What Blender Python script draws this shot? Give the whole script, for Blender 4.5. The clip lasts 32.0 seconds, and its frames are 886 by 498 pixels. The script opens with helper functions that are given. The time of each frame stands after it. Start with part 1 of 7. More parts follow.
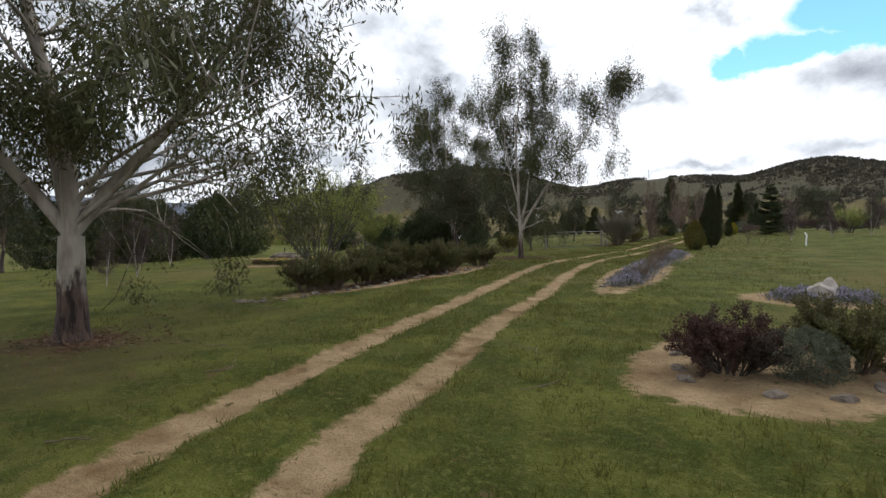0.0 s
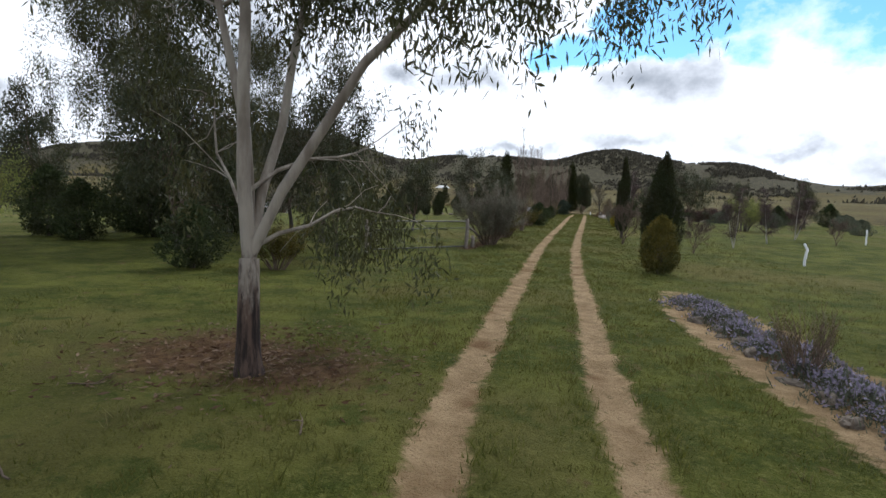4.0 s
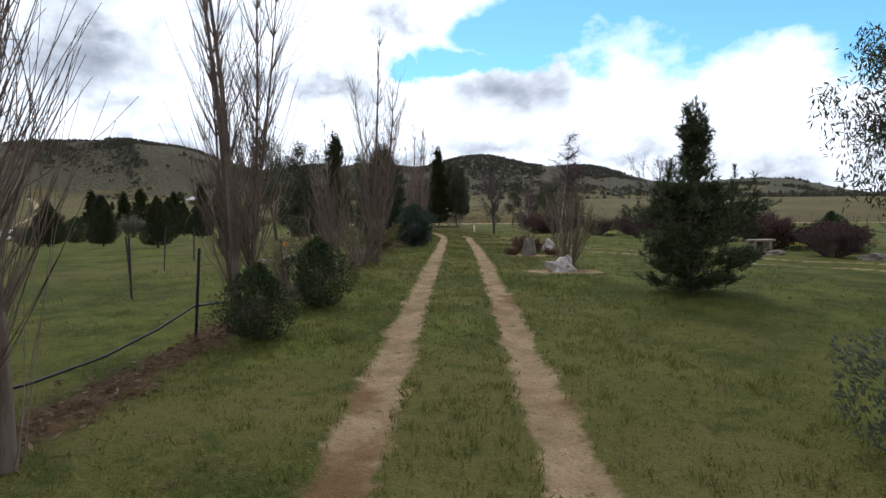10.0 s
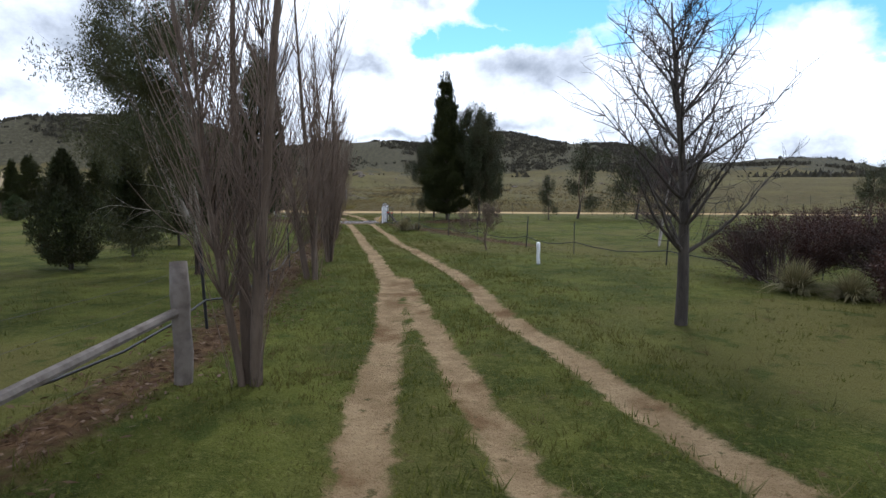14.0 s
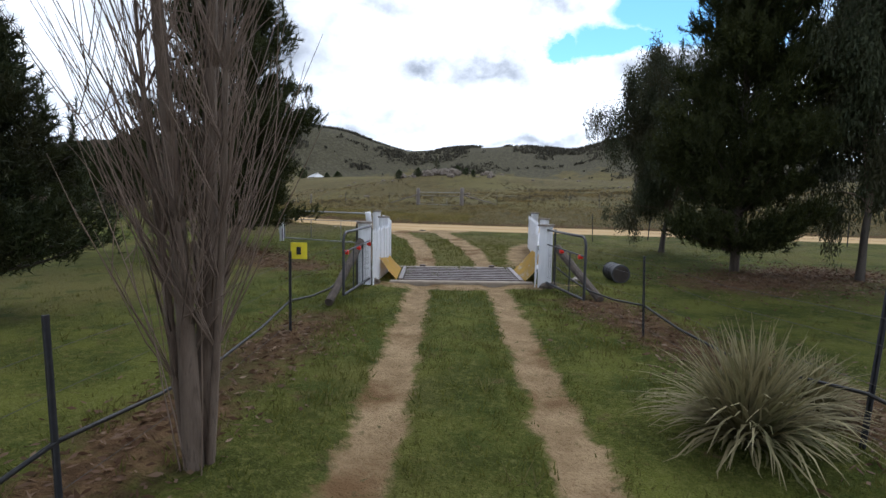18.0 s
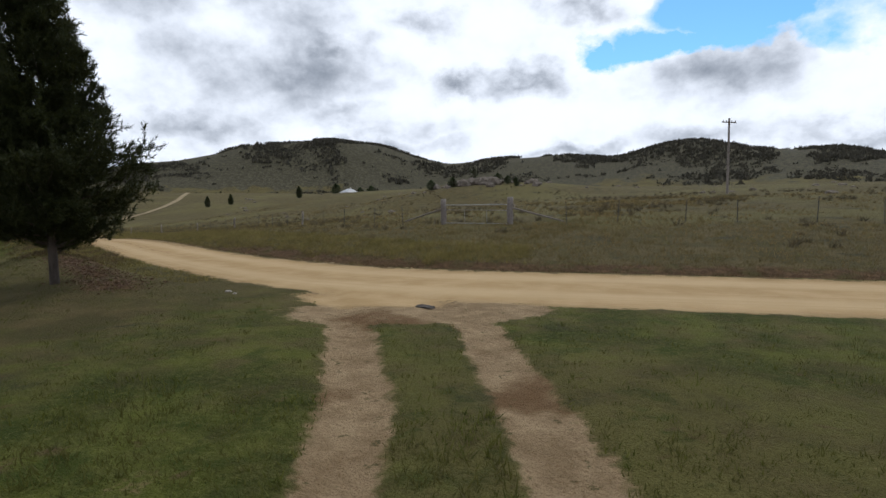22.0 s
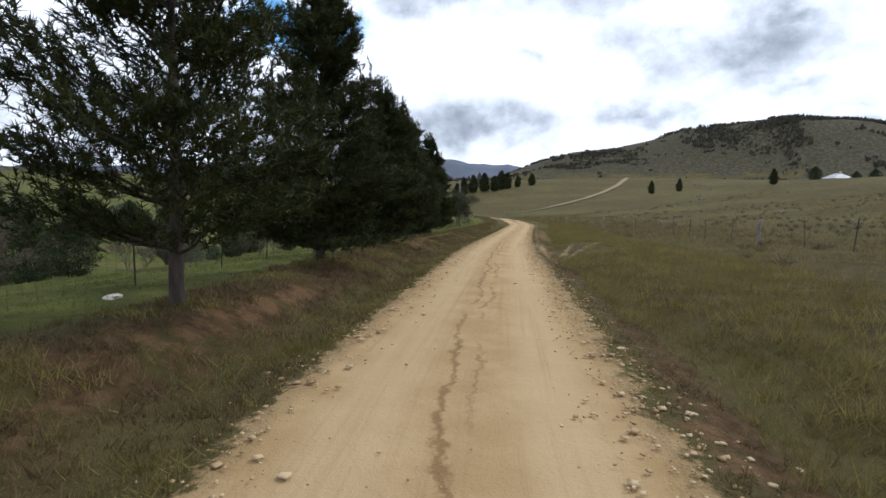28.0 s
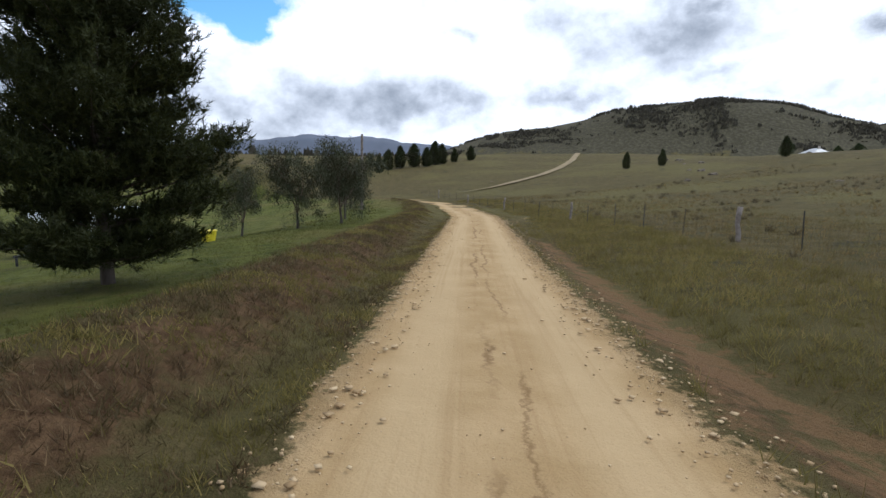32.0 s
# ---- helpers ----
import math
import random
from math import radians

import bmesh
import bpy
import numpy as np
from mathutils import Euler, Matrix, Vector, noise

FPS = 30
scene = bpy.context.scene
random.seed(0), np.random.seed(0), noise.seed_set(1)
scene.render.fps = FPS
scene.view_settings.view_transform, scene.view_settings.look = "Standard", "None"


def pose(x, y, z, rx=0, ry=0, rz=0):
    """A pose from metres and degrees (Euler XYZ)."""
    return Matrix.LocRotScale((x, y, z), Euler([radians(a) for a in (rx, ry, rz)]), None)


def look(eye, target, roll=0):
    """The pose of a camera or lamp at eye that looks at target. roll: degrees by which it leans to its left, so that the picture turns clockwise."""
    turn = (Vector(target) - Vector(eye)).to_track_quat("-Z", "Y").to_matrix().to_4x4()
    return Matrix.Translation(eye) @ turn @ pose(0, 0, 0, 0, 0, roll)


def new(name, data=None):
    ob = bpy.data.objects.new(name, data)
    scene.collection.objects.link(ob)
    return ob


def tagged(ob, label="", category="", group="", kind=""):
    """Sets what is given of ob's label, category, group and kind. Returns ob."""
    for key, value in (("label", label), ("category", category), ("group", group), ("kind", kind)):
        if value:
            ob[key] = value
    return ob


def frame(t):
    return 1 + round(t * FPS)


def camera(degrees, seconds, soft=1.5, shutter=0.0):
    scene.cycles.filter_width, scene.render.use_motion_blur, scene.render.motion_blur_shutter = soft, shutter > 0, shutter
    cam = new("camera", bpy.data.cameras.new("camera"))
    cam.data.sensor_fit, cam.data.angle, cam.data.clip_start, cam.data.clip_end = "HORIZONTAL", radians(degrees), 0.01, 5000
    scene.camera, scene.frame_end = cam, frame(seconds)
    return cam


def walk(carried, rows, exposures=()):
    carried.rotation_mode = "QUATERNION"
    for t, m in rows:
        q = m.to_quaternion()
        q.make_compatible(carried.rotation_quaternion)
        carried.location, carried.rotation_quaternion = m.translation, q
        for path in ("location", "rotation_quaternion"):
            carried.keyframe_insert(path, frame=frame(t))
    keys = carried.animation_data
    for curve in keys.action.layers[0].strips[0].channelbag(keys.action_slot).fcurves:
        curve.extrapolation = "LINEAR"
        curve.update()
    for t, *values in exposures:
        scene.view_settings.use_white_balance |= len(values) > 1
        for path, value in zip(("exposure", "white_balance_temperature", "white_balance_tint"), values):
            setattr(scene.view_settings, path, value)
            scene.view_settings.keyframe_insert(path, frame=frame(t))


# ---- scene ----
cam = camera(77.8, 32.0)

PATH = [
    (0, (9.267, 8.672, 1.850), (8.169, 10.342, 1.773), -1.10),
    (0.5, (8.498, 9.940, 1.901), (7.403, 11.611, 1.815), -1.05),
    (1, (7.662, 11.371, 1.955), (6.582, 13.052, 1.854), -0.99),
    (1.5, (6.685, 13.179, 2.022), (5.639, 14.881, 1.922), -0.84),
    (2, (5.545, 15.541, 2.103), (4.543, 17.268, 1.992), -0.47),
    (2.5, (4.326, 18.433, 2.178), (3.393, 20.196, 2.040), 0.11),
    (3, (3.177, 21.595, 2.231), (2.356, 23.412, 2.076), 0.97),
    (3.5, (2.220, 24.700, 2.261), (1.538, 26.572, 2.084), 1.82),
    (4, (1.519, 27.449, 2.264), (1.001, 29.372, 2.082), 2.20),
    (4.5, (1.017, 29.782, 2.237), (0.625, 31.735, 2.051), 2.39),
    (6.5, (0.073, 43.955, 1.958), (-0.049, 45.944, 1.798), 0.16),
    (7, (0.017, 47.946, 2.000), (-0.075, 49.939, 1.849), -0.34),
    (7.5, (0.004, 51.886, 2.072), (-0.069, 53.879, 1.926), -0.69),
    (8, (0.020, 55.930, 2.165), (-0.046, 57.924, 2.024), -0.68),
    (8.5, (0.035, 60.191, 2.250), (-0.018, 62.185, 2.108), -0.35),
    (9, (0.036, 64.661, 2.321), (-0.020, 66.655, 2.180), -0.13),
    (9.5, (0.020, 69.253, 2.383), (-0.040, 71.247, 2.235), -0.22),
    (10, (0.001, 73.831, 2.453), (-0.068, 75.824, 2.311), -0.31),
    (10.5, (-0.003, 78.302, 2.543), (-0.075, 80.294, 2.386), -0.17),
    (11, (0.015, 82.669, 2.630), (-0.061, 84.661, 2.470), 0.14),
    (11.5, (0.015, 87.023, 2.687), (-0.058, 89.015, 2.518), 0.28),
    (12, (-0.039, 91.390, 2.694), (-0.121, 93.380, 2.506), -0.03),
    (12.5, (-0.110, 95.696, 2.664), (-0.187, 97.683, 2.458), -0.36),
    (13, (-0.179, 99.964, 2.630), (-0.270, 101.950, 2.415), -0.33),
    (13.5, (-0.295, 104.253, 2.606), (-0.410, 106.240, 2.410), -0.15),
    (14, (-0.518, 108.453, 2.577), (-0.657, 110.436, 2.358), 0.19),
    (14.5, (-0.846, 112.447, 2.523), (-1.054, 114.423, 2.300), 1.07),
    (16.5, (-3.764, 127.268, 2.150), (-4.304, 129.178, 1.905), -0.12),
    (17, (-4.552, 130.259, 2.052), (-5.107, 132.165, 1.809), 0.40),
    (17.5, (-5.303, 133.101, 1.985), (-5.880, 135.004, 1.768), 0.82),
    (18, (-6.045, 135.917, 1.955), (-6.642, 137.815, 1.753), 0.93),
    (18.5, (-6.803, 138.739, 1.941), (-7.418, 140.632, 1.752), 0.50),
    (19, (-7.508, 141.257, 1.938), (-8.138, 143.146, 1.754), -0.02),
    (19.5, (-8.120, 143.347, 1.944), (-8.746, 145.237, 1.765), -0.47),
    (20, (-8.678, 145.182, 1.954), (-9.311, 147.074, 1.805), -1.02),
    (20.5, (-9.202, 146.869, 1.971), (-9.852, 148.757, 1.861), -1.52),
    (21, (-9.722, 148.455, 1.979), (-10.387, 150.334, 1.810), -1.58),
    (21.5, (-10.298, 150.042, 1.977), (-10.985, 151.909, 1.773), -1.07),
    (22, (-10.952, 151.680, 1.985), (-11.688, 153.533, 1.828), -0.65),
    (22.5, (-11.691, 153.341, 2.007), (-12.509, 155.160, 1.867), -0.59),
    (23, (-12.553, 155.026, 2.025), (-13.502, 156.780, 1.878), -0.47),
    (23.5, (-13.585, 156.745, 2.031), (-14.695, 158.397, 1.835), -0.01),
    (24, (-14.808, 158.450, 2.031), (-16.085, 159.983, 1.891), 0.33),
    (24.5, (-16.206, 160.076, 2.035), (-17.629, 161.475, 1.906), 0.22),
    (25, (-17.772, 161.570, 2.036), (-19.332, 162.811, 1.878), 0.35),
    (25.5, (-19.478, 162.949, 2.023), (-21.167, 164.008, 1.855), 0.79),
    (27.5, (-30.215, 169.163, 2.089), (-32.024, 169.993, 1.893), 0.96),
    (28, (-34.762, 171.573, 2.057), (-36.555, 172.435, 1.849), 0.91),
    (28.5, (-39.248, 174.066, 1.991), (-41.022, 174.966, 1.775), 0.90),
    (29, (-43.557, 176.582, 1.865), (-45.305, 177.525, 1.632), 1.03),
    (29.5, (-47.824, 179.092, 1.690), (-49.551, 180.072, 1.454), 1.20),
    (30, (-52.084, 181.613, 1.500), (-53.793, 182.623, 1.257), 1.49),
    (30.5, (-56.276, 184.244, 1.280), (-57.968, 185.277, 1.021), 1.69),
    (31, (-60.419, 186.952, 1.060), (-62.105, 187.996, 0.800), 1.51),
    (31.5, (-64.529, 189.710, 0.840), (-66.209, 190.762, 0.574), 1.35),
    (32, (-68.578, 192.470, 0.620), (-70.247, 193.538, 0.345), 1.24),
]
EXPOSURES = [(0.0, 0.44, 6300, 10), (3.0, 0.46, 6100, 10), (10.0, 0.38, 5900, 10), (17.0, 0.5, 5650, 10), (19.0, 0.34, 5900, 10), (22.5, 0.0, 5980, 10), (25.0, -0.06, 5950, 10), (28.0, 0.4, 5800, 10), (32.0, 0.38, 5750, 10)]
walk(cam, [(t, look(eye, target, roll)) for t, eye, target, roll in PATH], EXPOSURES)

# ---- light: a cloudy spring sky with blue gaps, the sun behind thin cloud ----
SUN_HEIGHT, SUN_AZIMUTH = 48.0, -8.0  # degrees; azimuth from +y to the left
world = bpy.data.worlds.new("sky")
scene.world = world
world.use_nodes = True
wn, wl = world.node_tree.nodes, world.node_tree.links
wn.clear()


def sky_node(kind, **values):
    n = wn.new(kind)
    for key, value in values.items():
        n.inputs[key].default_value = value
    return n


def sky_math(op, a, b=None, c=None, clamp=False):
    n = wn.new("ShaderNodeMath")
    n.operation, n.use_clamp = op, clamp
    for k, v in enumerate((a, b, c)):
        if v is not None:
            if isinstance(v, (int, float)):
                n.inputs[k].default_value = v
            else:
                wl.new(v, n.inputs[k])
    return n.outputs[0]


sky_tex = wn.new("ShaderNodeTexSky")
sky_tex.sky_type = "NISHITA"
sky_tex.sun_disc = False
sky_tex.air_density, sky_tex.dust_density, sky_tex.ozone_density = 1.0, 0.1, 3.0
sky_tex.sun_elevation = radians(SUN_HEIGHT)
sky_tex.sun_rotation = radians(SUN_AZIMUTH)
coord = wn.new("ShaderNodeTexCoord")


def sky_vector(op, a, b):
    n = wn.new("ShaderNodeVectorMath")
    n.operation = op
    for k, v in enumerate((a, b)):
        if isinstance(v, tuple):
            n.inputs[k].default_value = v
        else:
            wl.new(v, n.inputs[k])
    return n.outputs[0]


def sky_noise(scale, detail, rough, shift, output="Fac"):
    """Billows of one size, a little wider than they are high."""
    n = sky_node("ShaderNodeTexNoise", Scale=scale, Detail=detail, Roughness=rough)
    wl.new(sky_vector("ADD", sky_vector("MULTIPLY", coord.outputs["Generated"], (1.0, 1.0, 1.35)), shift), n.inputs["Vector"])
    return n.outputs[output]


way = coord.outputs["Generated"]
for scale, detail, amount in ((4.0, 2.0, 0.20), (13.0, 6.0, 0.11)):  # billowing edges
    puff = sky_vector("SUBTRACT", sky_noise(scale, detail, 0.6, (2.3, 5.1, scale), "Color"), (0.5, 0.5, 0.5))
    way = sky_vector("ADD", way, sky_vector("MULTIPLY", puff, (amount, amount, amount * 0.75)))
split = wn.new("ShaderNodeSeparateXYZ")
wl.new(way, split.inputs[0])
AZ = sky_math("MULTIPLY", sky_math("ARCTAN2", sky_math("MULTIPLY", split.outputs[0], -1.0), split.outputs[1]), 57.296)
EL = sky_math("MULTIPLY", sky_math("ARCSINE", split.outputs[2]), 57.296)


def lobes(places, rest):
    """1 in the middle of each place (degrees left of +y, degrees up, half-widths), 0 at its rim, down to rest beyond."""
    best = None
    for a, e, wa, we in places:
        u = sky_math("DIVIDE", sky_math("SUBTRACT", AZ, a), wa)
        v = sky_math("DIVIDE", sky_math("SUBTRACT", EL, e), we)
        d = sky_math("SUBTRACT", 1.0, sky_math("SQRT", sky_math("ADD", sky_math("MULTIPLY", u, u), sky_math("MULTIPLY", v, v))))
        best = sky_math("MAXIMUM", d, rest if best is None else best)
    return best


BLUE_GAPS = [(-27, 20.0, 22, 9.5), (-48, 17, 16, 6), (-8, 18.5, 9, 4.5), (-2, 15.0, 10, 2.4), (5, 14.0, 4.0, 1.6), (79, 15.5, 8, 2.6), (110, 24, 22, 7), (-85, 30, 30, 12), (165, 35, 40, 14)]
CUMULUS = [(-6.5, 11.2, 8.5, 4.2), (-24, 8.0, 7, 3.4), (-33, 7, 8, 3.5), (-45, 8, 9, 3.5)]
GREY = [(-6.5, 11.0, 6.5, 3.4), (-4, 5.5, 8, 1.6), (-16, 5.0, 8, 1.4), (-28, 4.2, 9, 1.6), (-42, 5, 10, 1.8), (13, 11.5, 3.2, 1.2), (19, 12.0, 3.0, 0.9), (38, 12.0, 11, 4.6), (30, 8.5, 8, 1.8), (33, 15.0, 5, 1.8), (49, 19.5, 17, 4.2), (24, 17.5, 5, 1.6), (6, 18.5, 4, 1.2),
        (46, 7.5, 10, 1.8), (58, 6.5, 12, 2.8), (72, 5.5, 18, 4.4), (92, 6.5, 20, 5), (66, 19.5, 9, 2.4), (56, 13.0, 4, 1.6), (10, 5.4, 6, 0.9), (28, 5.8, 6, 1.0)]
billow, broad, crisp = sky_noise(8.0, 8.0, 0.56, (3.1, 7.4, 0.0)), sky_noise(3.2, 4.0, 0.5, (11.3, 2.2, 4.0)), sky_noise(22.0, 5.0, 0.6, (1.3, 9.2, 2.0))
billow, broad, crisp = (sky_math("SUBTRACT", v, 0.5) for v in (billow, broad, crisp))
blue = sky_math("SUBTRACT", lobes(BLUE_GAPS, -1.0), sky_math("MULTIPLY", sky_math("MAXIMUM", lobes(CUMULUS, -1.0), 0.0), 1.6))
blue = sky_math("ADD", blue, sky_math("ADD", sky_math("MULTIPLY", billow, 1.7), sky_math("MULTIPLY", broad, 0.9)))
mask = sky_math("SUBTRACT", 1.0, sky_math("MULTIPLY", sky_math("SUBTRACT", blue, 0.0), 2.4, clamp=True))
grey = sky_math("ADD", sky_math("MULTIPLY", lobes(GREY, -0.55), 0.62), sky_math("ADD", sky_math("MULTIPLY", billow, 2.0), sky_math("ADD", sky_math("MULTIPLY", broad, 0.8), sky_math("MULTIPLY", crisp, 0.7))))
overhead = sky_math("MULTIPLY", sky_math("SUBTRACT", EL, 26.0), 0.03, clamp=True)  # the cloud thickens overhead
grey = sky_math("ADD", grey, sky_math("MULTIPLY", overhead, 0.75))
soft_grey = wn.new("ShaderNodeMapRange")
soft_grey.interpolation_type = "SMOOTHERSTEP"
wl.new(grey, soft_grey.inputs[0])
soft_grey.inputs[1].default_value, soft_grey.inputs[2].default_value = -0.62, 1.35
grey = soft_grey.outputs[0]
cloud_ramp = wn.new("ShaderNodeMix")
cloud_ramp.data_type = "RGBA"
wl.new(grey, cloud_ramp.inputs[0])
cloud_ramp.inputs[6].default_value = (1.02, 1.04, 1.08, 1)
cloud_ramp.inputs[7].default_value = (0.22, 0.245, 0.285, 1)
deep = wn.new("ShaderNodeMix")
deep.data_type, deep.blend_type = "RGBA", "MULTIPLY"
deep.inputs[0].default_value = 1.0
wl.new(sky_tex.outputs[0], deep.inputs[6])
deep.inputs[7].default_value = (0.72, 1.0, 1.0, 1)
clear = wn.new("ShaderNodeBackground")
wl.new(deep.outputs[2], clear.inputs[0])
clear.inputs[1].default_value = 0.125
clouds = wn.new("ShaderNodeBackground")
wl.new(cloud_ramp.outputs[2], clouds.inputs[0])
clouds.inputs[1].default_value = 1.0
both = wn.new("ShaderNodeMixShader")
wl.new(mask, both.inputs[0])
wl.new(clear.outputs[0], both.inputs[1])
wl.new(clouds.outputs[0], both.inputs[2])
sky_out = wn.new("ShaderNodeOutputWorld")
wl.new(both.outputs[0], sky_out.inputs[0])

sun_data = bpy.data.lights.new("sun", "SUN")
sun_data.energy, sun_data.angle, sun_data.color = 1.4, radians(12), (1.0, 0.96, 0.90)
sun = new("sun", sun_data)
_e, _a = radians(SUN_HEIGHT), radians(SUN_AZIMUTH)
sun.matrix_world = look((0, 0, 0), (math.sin(_a) * math.cos(_e), -math.cos(_a) * math.cos(_e), -math.sin(_e)))

# ---- the lie of the land ----
# spine of the drive and the road: x, y and the height of the ground
SPINE = [(22, -14, 0.0), (14, 0, 0.0), (9.3, 8.7, 0.0), (5.6, 15.4, 0.15), (3.1, 21.6, 0.3), (1.4, 28.0, 0.38), (0.4, 37, 0.25), (0, 44, 0.12),
         (0, 52, 0.2), (0, 60, 0.4), (0, 69, 0.53), (0, 78, 0.69), (0, 87, 0.85), (0, 91, 0.86), (-0.1, 100, 0.78), (-0.5, 108.5, 0.7),
         (-1.9, 119, 0.5), (-3.8, 127.3, 0.3), (-5.3, 133, 0.14), (-7.0, 139.5, 0.09), (-8.7, 145.2, 0.1), (-10.3, 150, 0.12), (-11.7, 153.4, 0.15),
         (-14.8, 158.5, 0.17), (-19.5, 163, 0.17), (-25, 166.3, 0.2), (-30.2, 169.2, 0.22), (-39.3, 174, 0.15), (-47.8, 179.1, -0.18), (-52.1, 181.6, -0.37), (-56.3, 184.2, -0.59), (-60.4, 187, -0.81), (-64.5, 189.7, -1.03), (-68.6, 192.6, -1.25), (-80, 201, -1.8), (-101, 216, -2.5), (-120, 226, -2.9), (-140, 231, -3.3), (-170, 230, -5.0)]
HILLS = [  # x, y, height, half-widths along and across, turn in degrees
    (-824, 1280, 84, 181, 200, 32), (-696, 1340, 66, 154, 200, 32), (-979, 1180, 71, 156, 200, 32), (-1158, 1050, 56, 120, 200, 40), (-506, 1420, 55, 177, 200, 20),
    (-306, 1500, 63, 156, 250, 10), (-103, 1560, 66, 164, 260, 0), (44, 1500, 71, 108, 260, 0), (217, 1450, 52, 135, 260, 0), (372, 1400, 50, 189, 260, 0), (690, 1300, 44, 120, 260, -30),
    (-1400, 950, 22, 269, 200, 40),
    (1300, 900, 45, 400, 300, -60), (1700, -200, 50, 500, 600, 0), (-900, -900, 60, 600, 500, 0), (700, -1200, 70, 700, 400, 0), (-2200, -300, 60, 500, 600, 0),
    (-46, 262, 3.4, 22, 13, 30), (-90, 330, 3.0, 60, 40, 20), (-238, 372, 3.2, 70, 40, 30),
]


def _dense(points, step):
    out = []
    for a, b in zip(points, points[1:]):
        n = max(1, int(math.dist(a, b) / step))
        out += [[p + (q - p) * k / n for p, q in zip(a, b)] for k in range(n)]
    return np.array(out + [list(points[-1])])


SPINE_FINE = _dense(SPINE, 2.0)
ROAD_AXIS = np.array([(260, 132), (150, 148), (60, 162), (20, 165.4), (0, 165.3), (-12, 164.1), (-16, 163.8), (-19, 164.05), (-22, 164.95), (-25, 166.1), (-29, 168.1), (-33, 170.35), (-39.3, 174), (-47.4, 179.1),
                      (-54.6, 183.6), (-62, 188.5), (-68.6, 193), (-80, 201), (-101, 216), (-120, 226), (-140, 231), (-170, 230)], float)
ROAD_FINE = _dense([tuple(p) for p in ROAD_AXIS], 1.0)


def smooth(a, b, v):
    v = np.clip((v - a) / (b - a), 0, 1)
    return v * v * (3 - 2 * v)


def side_of(points, x, y):
    """Distance of many places from a line of points, with a plus sign on its right."""
    best, sign = np.full(np.shape(x), 1e9), np.ones(np.shape(x))
    for (ax, ay), (bx, by) in zip(points[:, :2], points[1:, :2]):
        dx, dy = bx - ax, by - ay
        k = np.clip(((x - ax) * dx + (y - ay) * dy) / (dx * dx + dy * dy), 0, 1)
        d = np.hypot(x - ax - k * dx, y - ay - k * dy)
        s = np.sign((x - ax) * dy - (y - ay) * dx)
        sign, best = np.where(d < best, s, sign), np.minimum(d, best)
    return best * sign


def road_side(x, y):
    """Metres off the road's axis, plus on the right, as if the road were as narrow all along as it is in the west."""
    s = side_of(ROAD_AXIS, x, y)
    wide = 0.12 + 0.74 * smooth(-27, -13, x) - 0.3 * smooth(-12, 0, x)
    return np.where(np.abs(s) < 1.62 + wide, s * 1.62 / (1.62 + wide), s - np.sign(s) * wide)


def ground_height(x, y):
    x, y = np.atleast_1d(np.asarray(x, float)), np.atleast_1d(np.asarray(y, float))
    num, den = np.zeros(x.shape), np.zeros(x.shape)
    for px, py, pz in SPINE_FINE:
        w = 1 / ((x - px) ** 2 + (y - py) ** 2 + 9) ** 2
        num, den = num + w * pz, den + w
    z = num / den
    s = road_side(x, y)
    paddock = np.clip(s - 3.0, 0, None)
    z = z * (1 - smooth(10, 120, paddock))
    z += 0.25 * smooth(0.5, 4.5, paddock) + 0.066 * 170 * (1 - np.exp(-np.clip(paddock - 4, 0, None) / 170)) - 0.25 * np.exp(-((s - 2.9) / 0.7) ** 2)
    west = smooth(-18, -30, x)
    z += west * (0.38 * np.exp(-((s + 4.2) / 1.2) ** 2) - 0.2 * np.exp(-((s + 2.5) / 0.6) ** 2))
    # lawns fall gently away to the west
    home = smooth(-4, -30, s) * smooth(-12, -80, x)
    z -= 3.0 * home
    far = np.hypot(x + 20, y - 120)
    for hx, hy, hh, la, lb, turn in HILLS:
        c, sn = math.cos(math.radians(turn)), math.sin(math.radians(turn))
        u, v = (x - hx) * c + (y - hy) * sn, -(x - hx) * sn + (y - hy) * c
        z += hh * np.exp(-(np.abs(u / la) ** 2.4 + np.abs(v / lb) ** 2.2) * 0.7) * (smooth(160, 600, far) if hh > 10 else 1)
    rough = np.zeros(x.shape)
    for k, (wl, am) in enumerate(((310, 7), (140, 3.2), (57, 1.2))):
        rough += am * np.sin(x / wl * 6.28 + 1.3 * k + 2 * np.sin(y / wl * 3.1)) * np.cos(y / wl * 5.7 + 0.7 * k)
    z += rough * 0.55 * smooth(500, 1100, far)
    z += 0.03 * np.sin(x * 1.1 + 2 * np.sin(y * 0.31)) * np.cos(y * 0.9) * smooth(1.5, 6, np.abs(s))
    return z


def on_ground(x, y):
    return float(ground_height(x, y)[0])

